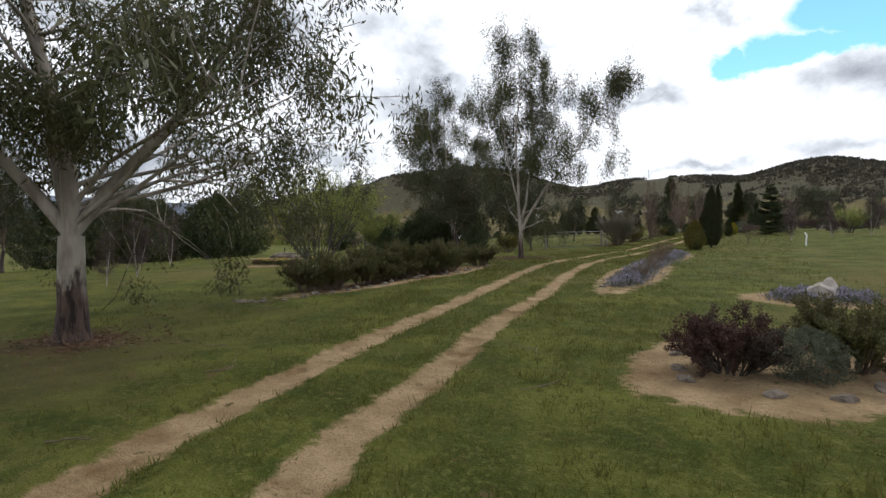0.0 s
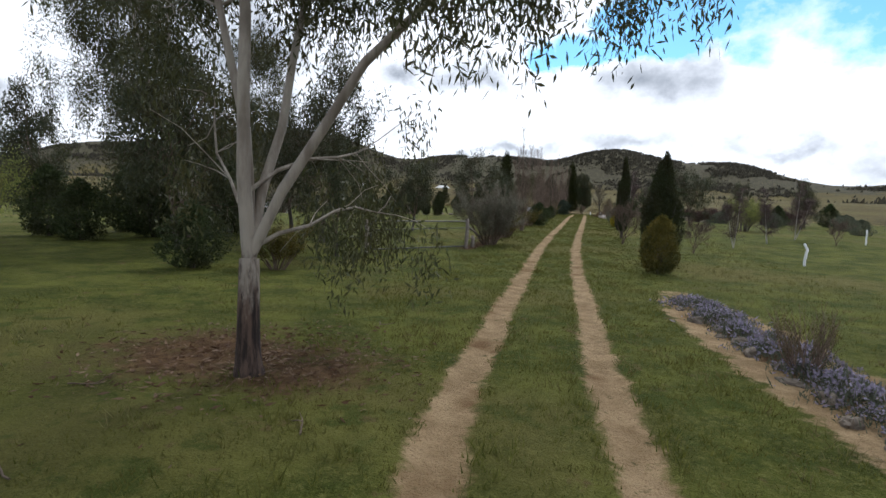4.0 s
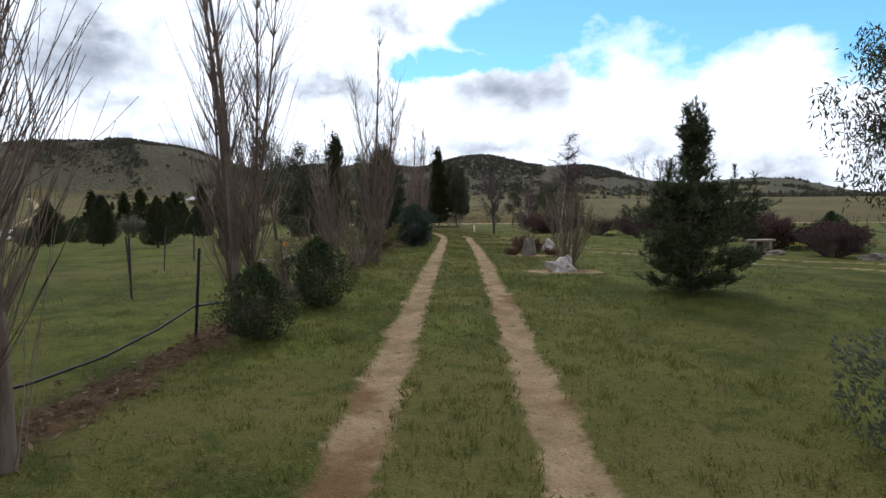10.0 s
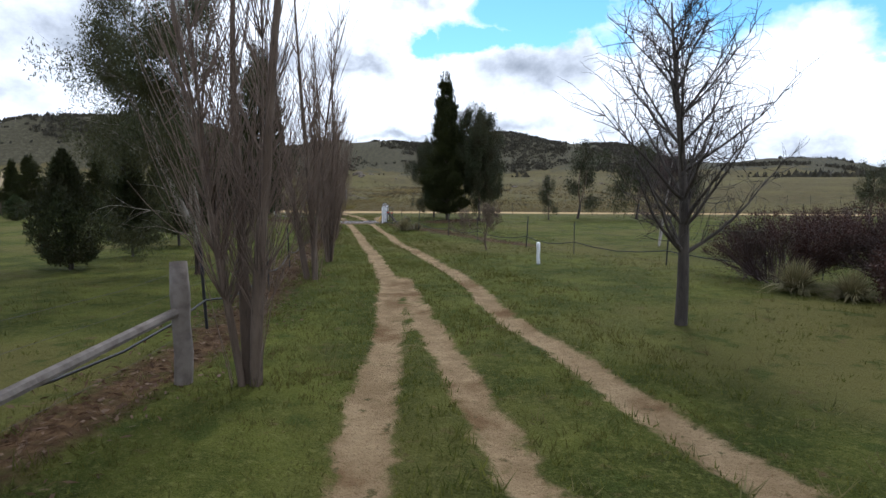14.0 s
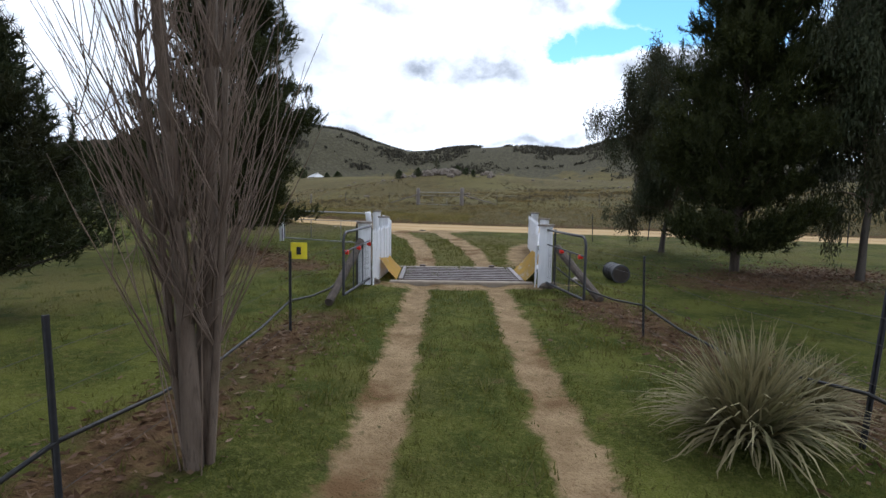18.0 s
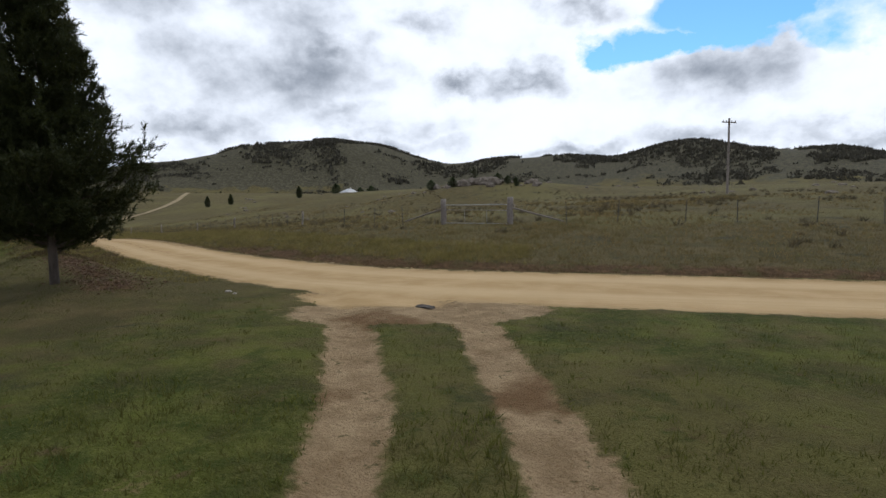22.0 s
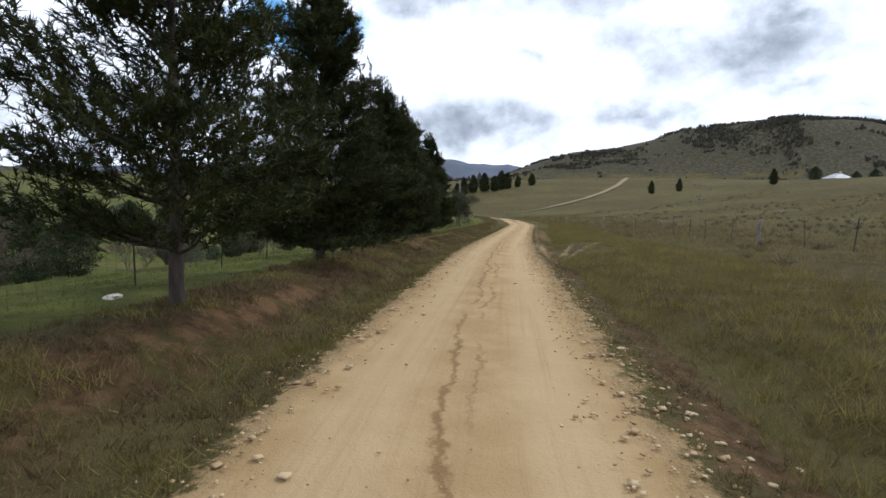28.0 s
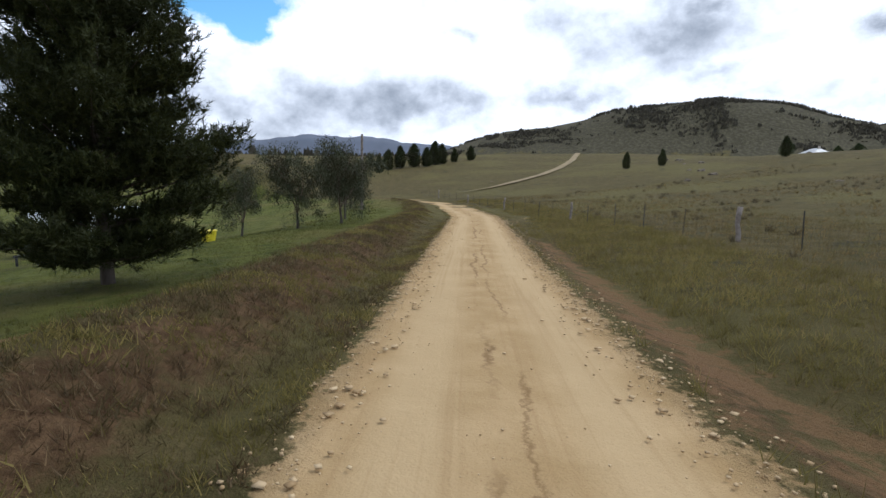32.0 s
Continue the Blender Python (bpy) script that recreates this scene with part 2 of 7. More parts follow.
# ---- materials ----
class Nodes:
    """A node material under construction."""

    def __init__(self, name):
        self.mat = bpy.data.materials.new(name)
        self.mat.use_nodes = True
        self.tree = self.mat.node_tree
        self.bsdf = self.tree.nodes["Principled BSDF"]
        self.where = self.tree.nodes.new("ShaderNodeTexCoord").outputs["Object"]

    def put(self, value, socket):
        if isinstance(value, bpy.types.NodeSocket):
            self.tree.links.new(value, socket)
        elif isinstance(value, tuple) and len(value) == 3 and socket.type == "RGBA":
            socket.default_value = (*value, 1)
        else:
            socket.default_value = value

    def noise(self, scale, detail=4.0, rough=0.55, vector=None, stretch=None):
        n = self.tree.nodes.new("ShaderNodeTexNoise")
        vector = vector or self.where
        if stretch:
            m = self.tree.nodes.new("ShaderNodeVectorMath")
            m.operation = "MULTIPLY"
            self.put(vector, m.inputs[0])
            m.inputs[1].default_value = stretch
            vector = m.outputs[0]
        self.put(vector, n.inputs["Vector"])
        n.inputs["Scale"].default_value, n.inputs["Detail"].default_value, n.inputs["Roughness"].default_value = scale, detail, rough
        return n.outputs["Fac"]

    def math(self, op, a, b=0.0, clamp=False):
        n = self.tree.nodes.new("ShaderNodeMath")
        n.operation, n.use_clamp = op, clamp
        self.put(a, n.inputs[0])
        self.put(b, n.inputs[1])
        return n.outputs[0]

    def span(self, v, lo, hi):
        """0 where v is lo, 1 where it is hi."""
        n = self.tree.nodes.new("ShaderNodeMapRange")
        n.interpolation_type = "SMOOTHSTEP"
        self.put(v, n.inputs[0])
        n.inputs[1].default_value, n.inputs[2].default_value = lo, hi
        return n.outputs[0]

    def mix(self, fac, a, b):
        n = self.tree.nodes.new("ShaderNodeMix")
        n.data_type = "RGBA"
        self.put(fac, n.inputs[0])
        self.put(a, n.inputs[6])
        self.put(b, n.inputs[7])
        return n.outputs[2]

    def attribute(self, name):
        n = self.tree.nodes.new("ShaderNodeAttribute")
        n.attribute_name = name
        return n.outputs["Fac"]

    def beside(self, across):
        """Places told by the distance across the road and the way along it."""
        n = self.tree.nodes.new("ShaderNodeCombineXYZ")
        s = self.tree.nodes.new("ShaderNodeSeparateXYZ")
        self.put(self.where, s.inputs[0])
        self.put(across, n.inputs[0])
        self.put(s.outputs[0], n.inputs[1])
        self.put(s.outputs[1], n.inputs[2])
        return n.outputs[0]

    def x(self):
        s = self.tree.nodes.new("ShaderNodeSeparateXYZ")
        self.put(self.where, s.inputs[0])
        return s.outputs[0]

    def island(self):
        return self.tree.nodes.new("ShaderNodeNewGeometry").outputs["Random Per Island"]

    def chance(self):
        return self.tree.nodes.new("ShaderNodeObjectInfo").outputs["Random"]

    def bump(self, value, strength=0.4, distance=0.02):
        n = self.tree.nodes.new("ShaderNodeBump")
        n.inputs["Strength"].default_value, n.inputs["Distance"].default_value = strength, distance
        self.put(value, n.inputs["Height"])
        self.put(n.outputs[0], self.bsdf.inputs["Normal"])

    def done(self, colour, rough=0.85, metal=0.0, thin=0.0, shine=0.3):
        self.put(colour, self.bsdf.inputs["Base Color"])
        self.put(rough, self.bsdf.inputs["Roughness"])
        self.put(metal, self.bsdf.inputs["Metallic"])
        self.bsdf.inputs["Specular IOR Level"].default_value = shine
        if thin:
            nodes, links = self.tree.nodes, self.tree.links
            glow, mixer = nodes.new("ShaderNodeBsdfTranslucent"), nodes.new("ShaderNodeMixShader")
            self.put(colour, glow.inputs[0])
            mixer.inputs[0].default_value = thin
            links.new(self.bsdf.outputs[0], mixer.inputs[1])
            links.new(glow.outputs[0], mixer.inputs[2])
            links.new(mixer.outputs[0], nodes["Material Output"].inputs[0])
        return self.mat


def leaf_material(name, dark, light, third=None, thin=0.3, rough=0.6):
    m = Nodes(name)
    c = m.mix(m.island(), dark, light)
    c = m.mix(m.span(m.noise(0.9, 2.0), 0.35, 0.7), c, third or dark)
    return m.done(c, rough, thin=thin, shine=0.15)


def gum_trunk_material(name, pale, patch, rough, deep):
    """Smooth pale bark above a ragged stocking of dark stringy bark."""
    m = Nodes(name)
    c = m.mix(m.span(m.noise(3.0, 5, 0.6, stretch=(1, 1, 0.3)), 0.4, 0.62), pale, patch)
    r = m.mix(m.span(m.noise(14.0, 5, 0.65, stretch=(1, 1, 0.15)), 0.4, 0.62), rough, deep)
    z = m.tree.nodes.new("ShaderNodeSeparateXYZ")
    m.put(m.where, z.inputs[0])
    edge = m.math("ADD", z.outputs[2], m.math("MULTIPLY", m.math("SUBTRACT", m.noise(3.0, 6, 0.7, stretch=(1, 1, 0.35)), 0.5), 2.6))
    m.bump(m.noise(22.0, 5, 0.65, stretch=(1, 1, 0.15)), 0.7, 0.03)
    return m.done(m.mix(m.span(edge, 0.75, 1.15), r, c), 0.9)


def bark_material(name, base, patch, dark, scale=6.0):
    m = Nodes(name)
    c = m.mix(m.span(m.noise(scale, 5, 0.6, stretch=(1, 1, 0.25)), 0.4, 0.62), base, patch)
    c = m.mix(m.span(m.noise(scale * 4, 4, 0.6, stretch=(1, 1, 0.2)), 0.55, 0.75), c, dark)
    m.bump(m.noise(scale * 5, 5, 0.65, stretch=(1, 1, 0.2)), 0.6, 0.03)
    return m.done(c, 0.9)


def plain_material(name, base, other, scale=8.0, rough=0.8, metal=0.0, bump=0.3, deep=0.01):
    m = Nodes(name)
    c = m.mix(m.span(m.noise(scale, 5, 0.6), 0.35, 0.7), base, other)
    c = m.mix(m.math("MULTIPLY", m.chance(), 0.35), c, other)
    m.bump(m.noise(scale * 6, 4, 0.6), bump, deep)
    return m.done(c, rough, metal)


def ground_material():
    m = Nodes("meadow_and_dirt")
    track, road, bed, litter, dry, far = (m.attribute(k) for k in ("track", "road", "bed", "litter", "dry", "far"))
    ragged = m.math("MULTIPLY", m.math("SUBTRACT", m.noise(1.6, 6, 0.65), 0.5), 0.9)
    fine = m.math("MULTIPLY", m.math("SUBTRACT", m.noise(9.0, 5, 0.65), 0.5), 0.5)
    torn = m.math("ADD", ragged, fine)
    big, mid, small = m.noise(0.12, 3), m.noise(0.9, 5, 0.6), m.noise(14.0, 4, 0.7)
    lush = m.mix(m.span(mid, 0.35, 0.68), (0.040, 0.050, 0.008), (0.108, 0.116, 0.021))
    lush = m.mix(m.span(small, 0.45, 0.75), lush, (0.135, 0.136, 0.036))
    lush = m.mix(m.span(big, 0.48, 0.66), lush, (0.120, 0.106, 0.032))
    lush = m.mix(m.span(m.noise(2.6, 5, 0.65), 0.60, 0.72), lush, (0.110, 0.078, 0.034))
    lush = m.mix(m.math("MULTIPLY", m.span(m.noise(1.7, 4, 0.6), 0.55, 0.66), 0.65), lush, (0.034, 0.052, 0.008))
    hay = m.mix(m.span(mid, 0.35, 0.7), (0.068, 0.054, 0.021), (0.120, 0.090, 0.040))
    hay = m.mix(m.span(small, 0.5, 0.8), hay, (0.046, 0.046, 0.014))
    hay = m.mix(m.span(m.noise(0.05, 4, 0.6), 0.45, 0.62), hay, (0.108, 0.090, 0.034))
    hay = m.mix(m.span(m.noise(0.35, 6, 0.7), 0.58, 0.66), hay, (0.046, 0.040, 0.022))
    grass = m.mix(m.span(m.math("ADD", dry, m.math("MULTIPLY", ragged, 0.7)), 0.35, 0.65), lush, hay)
    scrub = m.noise(0.012, 9, 0.68)
    # woodland on the hills, its brown-grey lightened to paint in distance haze
    hazed_woods = m.mix(m.span(m.noise(0.2, 5, 0.7), 0.4, 0.65), (0.042, 0.038, 0.024), (0.092, 0.080, 0.054))
    grass = m.mix(m.span(m.math("ADD", m.math("MULTIPLY", m.attribute("wood"), 0.42), m.math("MULTIPLY", far, scrub)), 0.60, 0.68), grass, hazed_woods)
    tooth = m.noise(55.0, 3, 0.75)
    grass = m.mix(m.math("MULTIPLY", m.span(tooth, 0.52, 0.66), 0.55), grass, (0.024, 0.026, 0.008))
    grass = m.mix(m.math("MULTIPLY", m.span(tooth, 0.46, 0.34), 0.5), grass, (0.150, 0.138, 0.050))
    straw = m.mix(m.span(m.noise(5.0, 6, 0.7), 0.4, 0.65), (0.072, 0.042, 0.021), (0.135, 0.082, 0.042))
    straw = m.mix(m.span(m.noise(1.1, 5, 0.7), 0.5, 0.66), straw, (0.075, 0.062, 0.022))
    c = m.mix(m.span(m.math("ADD", litter, m.math("MULTIPLY", torn, 0.8)), 0.35, 0.7), grass, straw)
    sand = m.mix(m.span(m.noise(2.2, 6, 0.65), 0.35, 0.68), (0.24, 0.165, 0.088), (0.37, 0.265, 0.15))
    sand = m.mix(m.span(m.noise(0.7, 5, 0.6), 0.52, 0.68), sand, (0.155, 0.092, 0.043))
    sand = m.mix(m.span(m.noise(6.0, 5, 0.7), 0.60, 0.68), sand, (0.10, 0.085, 0.035))
    sand = m.mix(m.span(m.noise(28.0, 4, 0.7), 0.50, 0.74), sand, (0.17, 0.105, 0.05))
    pale = m.mix(m.span(m.noise(1.2, 6, 0.6), 0.35, 0.68), (0.335, 0.225, 0.105), (0.41, 0.285, 0.145))
    pale = m.mix(m.span(m.noise(40.0, 3, 0.7), 0.55, 0.8), pale, (0.26, 0.165, 0.08))
    across, west = m.attribute("across"), m.attribute("west")
    for rut in (-0.78, 0.82):
        away = m.math("ABSOLUTE", m.math("ADD", m.math("SUBTRACT", across, rut), m.math("MULTIPLY", ragged, 0.15)))
        pale = m.mix(m.math("MULTIPLY", m.span(away, 0.55, 0.1), 0.7), pale, (0.45, 0.325, 0.175))
    stroke = m.noise(1.0, 4, 0.6, vector=m.beside(across), stretch=(9.0, 0.14, 0.14))
    pale = m.mix(m.math("MULTIPLY", m.span(stroke, 0.48, 0.7), 0.4), pale, (0.29, 0.185, 0.085))
    sway = m.math("ADD", m.math("MULTIPLY", m.math("SUBTRACT", m.noise(0.35, 2), 0.5), 0.7), m.math("MULTIPLY", m.math("SUBTRACT", m.noise(3.5, 4, 0.7), 0.5), 0.35))
    for line, thick in ((-0.16, 0.030), (0.10, 0.018)):
        away = m.math("ABSOLUTE", m.math("ADD", m.math("SUBTRACT", across, line), sway))
        broken = m.math("MULTIPLY", west, m.span(m.noise(0.22 + thick * 3, 3), 0.40, 0.52))
        crack = m.math("MULTIPLY", m.span(m.math("ADD", away, m.math("MULTIPLY", torn, 0.06)), thick + 0.03, thick - 0.03), broken)
        pale = m.mix(m.math("MULTIPLY", crack, 0.75), pale, (0.17, 0.10, 0.045))
    c = m.mix(m.math("MULTIPLY", m.span(m.math("ADD", m.attribute("clay"), m.math("MULTIPLY", torn, 2.6)), 0.4, 0.85), 0.75), c, m.mix(small, (0.13, 0.070, 0.032), (0.24, 0.145, 0.072)))
    for base, slope, half in ((3.25, -0.42, 0.22), (2.75, -0.2, 0.16), (2.05, -0.02, 0.18)):
        bend = m.math("ADD", m.math("MULTIPLY", m.math("ADD", m.x(), 55.0), slope), base)
        away = m.math("ABSOLUTE", m.math("ADD", m.math("SUBTRACT", m.attribute("across"), bend), m.math("MULTIPLY", ragged, 0.9)))
        spill = m.math("ADD", m.math("SUBTRACT", away, half), m.math("MULTIPLY", m.attribute("wash"), 0.05))
        bed = m.math("MINIMUM", bed, spill)
    c = m.mix(m.span(m.math("ADD", bed, m.math("MULTIPLY", torn, 0.95)), 0.10, -0.08), c, sand)
    c = m.mix(m.span(m.math("ADD", track, m.math("MULTIPLY", torn, 0.5)), 0.07, -0.05), c, sand)
    c = m.mix(m.span(m.math("ADD", road, m.math("MULTIPLY", torn, 1.15)), 0.12, -0.06), c, pale)
    packed = m.math("SUBTRACT", 1.0, m.math("MULTIPLY", m.span(road, 0.05, -0.35), 0.8))
    m.bump(m.math("MULTIPLY", m.math("ADD", m.noise(9.0, 6, 0.7), m.math("MULTIPLY", m.noise(45.0, 3, 0.6), 0.5)), packed), 0.9, 0.09)
    return m.done(c, 0.95, shine=0.06)


GROUND = ground_material()

# ---- the ground: one sheet from the drive to the hills ----
def spread(stretches, reach, grow=1.2):
    """Even steps along each stretch (from, to, step), then growing ones out to the reach."""
    mid = [v for lo, hi, step in stretches for v in np.arange(lo, hi - step / 2, step)]
    left, right, s = [], [], 0.4
    a, b = stretches[0][0], stretches[-1][1]
    while a > -reach or b < reach:
        s *= grow
        s = min(s, 70.0)
        a, b = a - s, b + s
        if a > -reach:
            left.append(a)
        if b < reach:
            right.append(b)
    return np.array(left[::-1] + mid + right)


def line_distance(points, x, y):
    return np.abs(side_of(np.array(points, float), x, y))


# each wheel track as a line of places
DRIVE_MID = [(10.5, 0), (8.2, 4), (6.6, 8), (5.25, 12), (4.15, 16.5), (3.4, 20.5), (2.5, 24.5), (1.55, 29), (1.02, 33.5), (0.72, 39), (0.4, 45), (0.12, 52), (0.04, 60), (0.02, 70), (-0.05, 86), (-0.12, 97)]
MAIN_LEFT = [(-0.95, 99.3), (-1.04, 105), (-1.1, 107.6), (-1.35, 112), (-1.86, 116.3), (-2.6, 120.7), (-4.2, 127), (-5.6, 132), (-6.4, 135), (-8.0, 140.5), (-9.4, 145), (-10.8, 149.6), (-12.3, 153.3),
             (-13.5, 155.9), (-15.4, 158.9), (-17.8, 161.8)]
MAIN_RIGHT = [(0.6, 100), (0.42, 105), (0.45, 108), (0.1, 111)]
FORK_LEFT = [(26, 78), (14, 86.5), (8, 91.8), (5.2, 95), (3.95, 96.8), (3.6, 98.8), (2.8, 101.3), (1.63, 105.35), (0.87, 107.65), (0.07, 110.9), (-0.8, 114.5), (-1.43, 117), (-2.4, 121.3)]
FORK_RIGHT = [(27, 79.5), (15.2, 88), (9.2, 93.4), (6.6, 96.5), (5.35, 98.6), (4.6, 101), (3.4, 104.65), (2.9, 106.4), (2.3, 108.9), (1.27, 112.5), (-0.1, 117), (-0.6, 120), (-2.2, 126), (-4.1, 132), (-5.2, 136.4),
              (-6.6, 141), (-8.0, 145.7), (-9.4, 150.2), (-10.7, 153.7), (-11.8, 156), (-13.4, 159.3), (-15.6, 162)]


def offset_line(points, side):
    pts = np.array(points, float)
    d = np.gradient(pts, axis=0)
    n = np.stack([d[:, 1], -d[:, 0]], 1) / np.hypot(d[:, 0], d[:, 1])[:, None]
    return pts + n * side


BEDS = [  # sandy rings round the plantings: x, y, half-lengths, turn
    (-1.15, 22.8, 5.3, 0.95, 91), (4.95, 26.5, 5.2, 0.85, 96), (4.05, 36.5, 5.6, 0.85, 95), (8.9, 16.0, 1.9, 1.45, 80), (9.6, 22.2, 1.5, 1.0, 10), (-10.4, 25.6, 2.2, 1.2, 10), (-17, 31, 2.6, 1.3, 10),
    (-8.85, 146.55, 1.9, 0.36, 18.5), (-14.9, 160.4, 2.3, 1.25, 20), (2.6, 88.0, 0.9, 0.7, 0), (2.45, 93.4, 1.0, 0.6, 0), (-13.0, 151.3, 2.4, 0.42, 113), (-8.75, 152.6, 2.9, 0.45, 98),
]


def ground_masks(x, y):
    track = np.full(x.shape, 9.0)
    left, right = offset_line(DRIVE_MID, -0.79), offset_line(DRIVE_MID, 0.77)
    lines = ((list(map(tuple, left)) + MAIN_LEFT, 0.21), (list(map(tuple, right)) + MAIN_RIGHT, 0.20), (FORK_LEFT, 0.18), (FORK_RIGHT, 0.2))
    for line, half in lines:
        wide = half + 0.12 * smooth(146, 156, y) + 0.04 * smooth(24, 10, y)
        track = np.minimum(track, line_distance(line, x, y) - wide)
    s = road_side(x, y)
    road = np.abs(s) - 1.62
    road = np.minimum(road, np.hypot((x + 16.3) / 1.7, (y - 161.4) / 1.0) - 1.0)
    bed, soil = np.full(x.shape, 9.0), np.zeros(x.shape)
    for bx, by, la, lb, turn in BEDS:
        c, sn = math.cos(radians(turn)), math.sin(radians(turn))
        u, v = (x - bx) * c + (y - by) * sn, -(x - bx) * sn + (y - by) * c
        inside = (np.sqrt((u / la) ** 2 + (v / lb) ** 2) - 1) * min(la, lb)
        if la > 4:  # a path of sand round dark soil
            soil = np.maximum(soil, smooth(-0.3, -0.5, inside))
            inside = np.maximum(inside, -0.48 - inside)
        bed = np.minimum(bed, inside)
    west = smooth(-26, -36, x)
    dry = np.maximum(smooth(1.5, 6.0, s) * (1 - 0.36 * west * np.exp(-((s - 4.6) / 3.0) ** 2)), 0.75 * smooth(-6.0, -4.2, s) * smooth(-14, -30, x))
    dry = np.maximum(dry, (0.66 - 0.2 * smooth(-22, -16, x) - 0.26 * west) * smooth(-18, -6, s) * smooth(145, 156, y))
    for bx, by, reach in ((0.5, 11.5, 5.0), (-3, 33, 3.5), (-14, 138, 5.0), (-13, 120, 4.0), (-1.0, 149.5, 6.0), (-15, 146, 4.5)):
        dry = np.maximum(dry, 0.5 * np.exp(-((x - bx) ** 2 + (y - by) ** 2) / reach ** 2))
    dry = np.maximum(dry, 0.4 * smooth(250, 420, np.hypot(x, y - 100)))
    litter = (0.62 + 0.25 * smooth(-45, -25, x)) * np.exp(-((s - 3.1 + 0.8 * west) / (1.25 - 0.55 * west)) ** 2) + 0.72 * np.exp(-((s + 3.4) / 1.15) ** 2) * smooth(-23, -34, x)
    for ax, ay, bx, by, width in LITTER_AND_PINE_SHADE:
        litter = np.maximum(litter, 0.75 * np.exp(-(line_distance([(ax, ay), (bx, by)], x, y) / width) ** 2))
    litter = np.maximum(litter, 0.95 * soil)
    far = smooth(250, 900, np.hypot(x + 20, y - 120))
    for line, half in RILLS:
        bed = np.minimum(bed, line_distance(line, x, y) - half)
    clay = np.zeros(x.shape)
    for line, half in CLAY:
        clay = np.maximum(clay, np.exp(-(line_distance(line, x, y) / half) ** 2))
    clay = np.maximum(clay, (0.95 - 0.4 * smooth(-20, -34, x)) * np.exp(-((s - 2.4 + 0.4 * west) / (0.75 - 0.4 * west)) ** 2))
    clay = np.maximum(clay, 0.5 * west * np.exp(-((s + 4.7) / 0.5) ** 2))  # the bare lip of the bank
    wash = 9 - 9 * np.exp(-((x + 58) / 6.0) ** 2)
    wood = smooth(15, 70, ground_height(x, y)) * smooth(500, 900, np.hypot(x, y))
    return {"track": track, "road": road, "bed": bed, "dry": dry, "litter": litter, "far": far, "across": s, "west": smooth(-24, -34, x), "clay": clay, "wash": wash, "wood": wood}


RILLS = [  # washed-out sand beside the road: line, half-width
    ([(-94.6, 213.6), (-100.2, 219.8)], 0.5),
]
CLAY = [  # bare orange clay along the banks: line, half-width
    ([(-56, 180.4), (-57.8, 181.3), (-59.5, 182.3), (-61.9, 183.6), (-64.0, 185.1), (-66.7, 187), (-68.4, 188.2)], 0.2), ([(-41.5, 171.3), (-44.0, 172.9), (-45.3, 173.8)], 0.24), ([(-69, 196.8), (-71.1, 198.2), (-75.6, 201.2), (-77.9, 202.9)], 0.5),
    ([(-77.9, 202.9), (-86.2, 208.8)], 0.4), ([(-31, 165.9), (-38, 169.4)], 0.3), ([(-70, 188), (-76, 191.6)], 0.35),
]
LITTER_AND_PINE_SHADE = [  # fallen leaves, bare earth and one patch of painted shade: from, to, half-width
    # the brown from (-16.5, 149.6) stands in for shade beneath the pine
    (-3.55, 50, -3.4, 100, 0.5), (-3.4, 100, -4.1, 116, 0.6), (-4.2, 116, -10.2, 143, 0.8), (-2.0, 138, -6.4, 145.6, 0.9), (1.5, 131, -2.0, 138, 0.5), (-16.5, 149.6, -19, 150.5, 1.3), (-3.6, 148.9, -0.6, 152, 2.0),
    (-22, 160.2, -28.0, 163.2, 0.9), (-13.2, 147.5, -18, 150.2, 1.2), (-1.5, 33, -3.2, 33, 1.4), (-0.6, 12.7, -0.2, 12.6, 1.2),
]


def build_ground():
    xs = spread([(-84, -20, 0.4), (-20, 7, 0.18), (7, 26, 0.4)], 4300)
    ys = spread([(-8, 95, 0.4), (95, 164, 0.22), (164, 216, 0.4)], 4300)
    gx, gy = np.meshgrid(xs, ys)
    x, y = gx.ravel(), gy.ravel()
    z = ground_height(x, y)
    masks = ground_masks(x, y)
    z = z + 0.02 * np.exp(-((masks["across"] + 0.05) / 0.4) ** 2) * masks["west"] - 0.05 * smooth(0.12, -0.1, masks["track"]) - 0.03 * smooth(0.2, -0.2, masks["road"])
    nx, ny = len(xs), len(ys)
    i = (np.arange(ny - 1)[:, None] * nx + np.arange(nx - 1)[None]).ravel()
    quads = np.stack([i, i + 1, i + nx + 1, i + nx], 1)
    me = quick_mesh("ground", np.stack([x, y, z], 1), quads)
    for key, value in masks.items():
        a = me.attributes.new(key, "FLOAT", "POINT")
        a.data.foreach_set("value", value.astype(np.float32))
    me.polygons.foreach_set("use_smooth", np.ones(len(quads), bool))
    me.materials.append(GROUND)
    return tagged(new("ground", me), "green lawns, sandy wheel tracks and a pale gravel road under far hills", "ground", kind="structure")


def quick_mesh(name, verts, faces):
    """A mesh from arrays of places and of equal-sized faces."""
    me = bpy.data.meshes.new(name)
    verts, faces = np.asarray(verts, np.float32), np.asarray(faces, np.int32)
    n = faces.shape[1]
    me.vertices.add(len(verts))
    me.vertices.foreach_set("co", verts.ravel())
    me.loops.add(faces.size)
    me.loops.foreach_set("vertex_index", faces.ravel())
    me.polygons.add(len(faces))
    me.polygons.foreach_set("loop_start", np.arange(0, faces.size, n, dtype=np.int32))
    me.update(calc_edges=True)
    return me


build_ground()


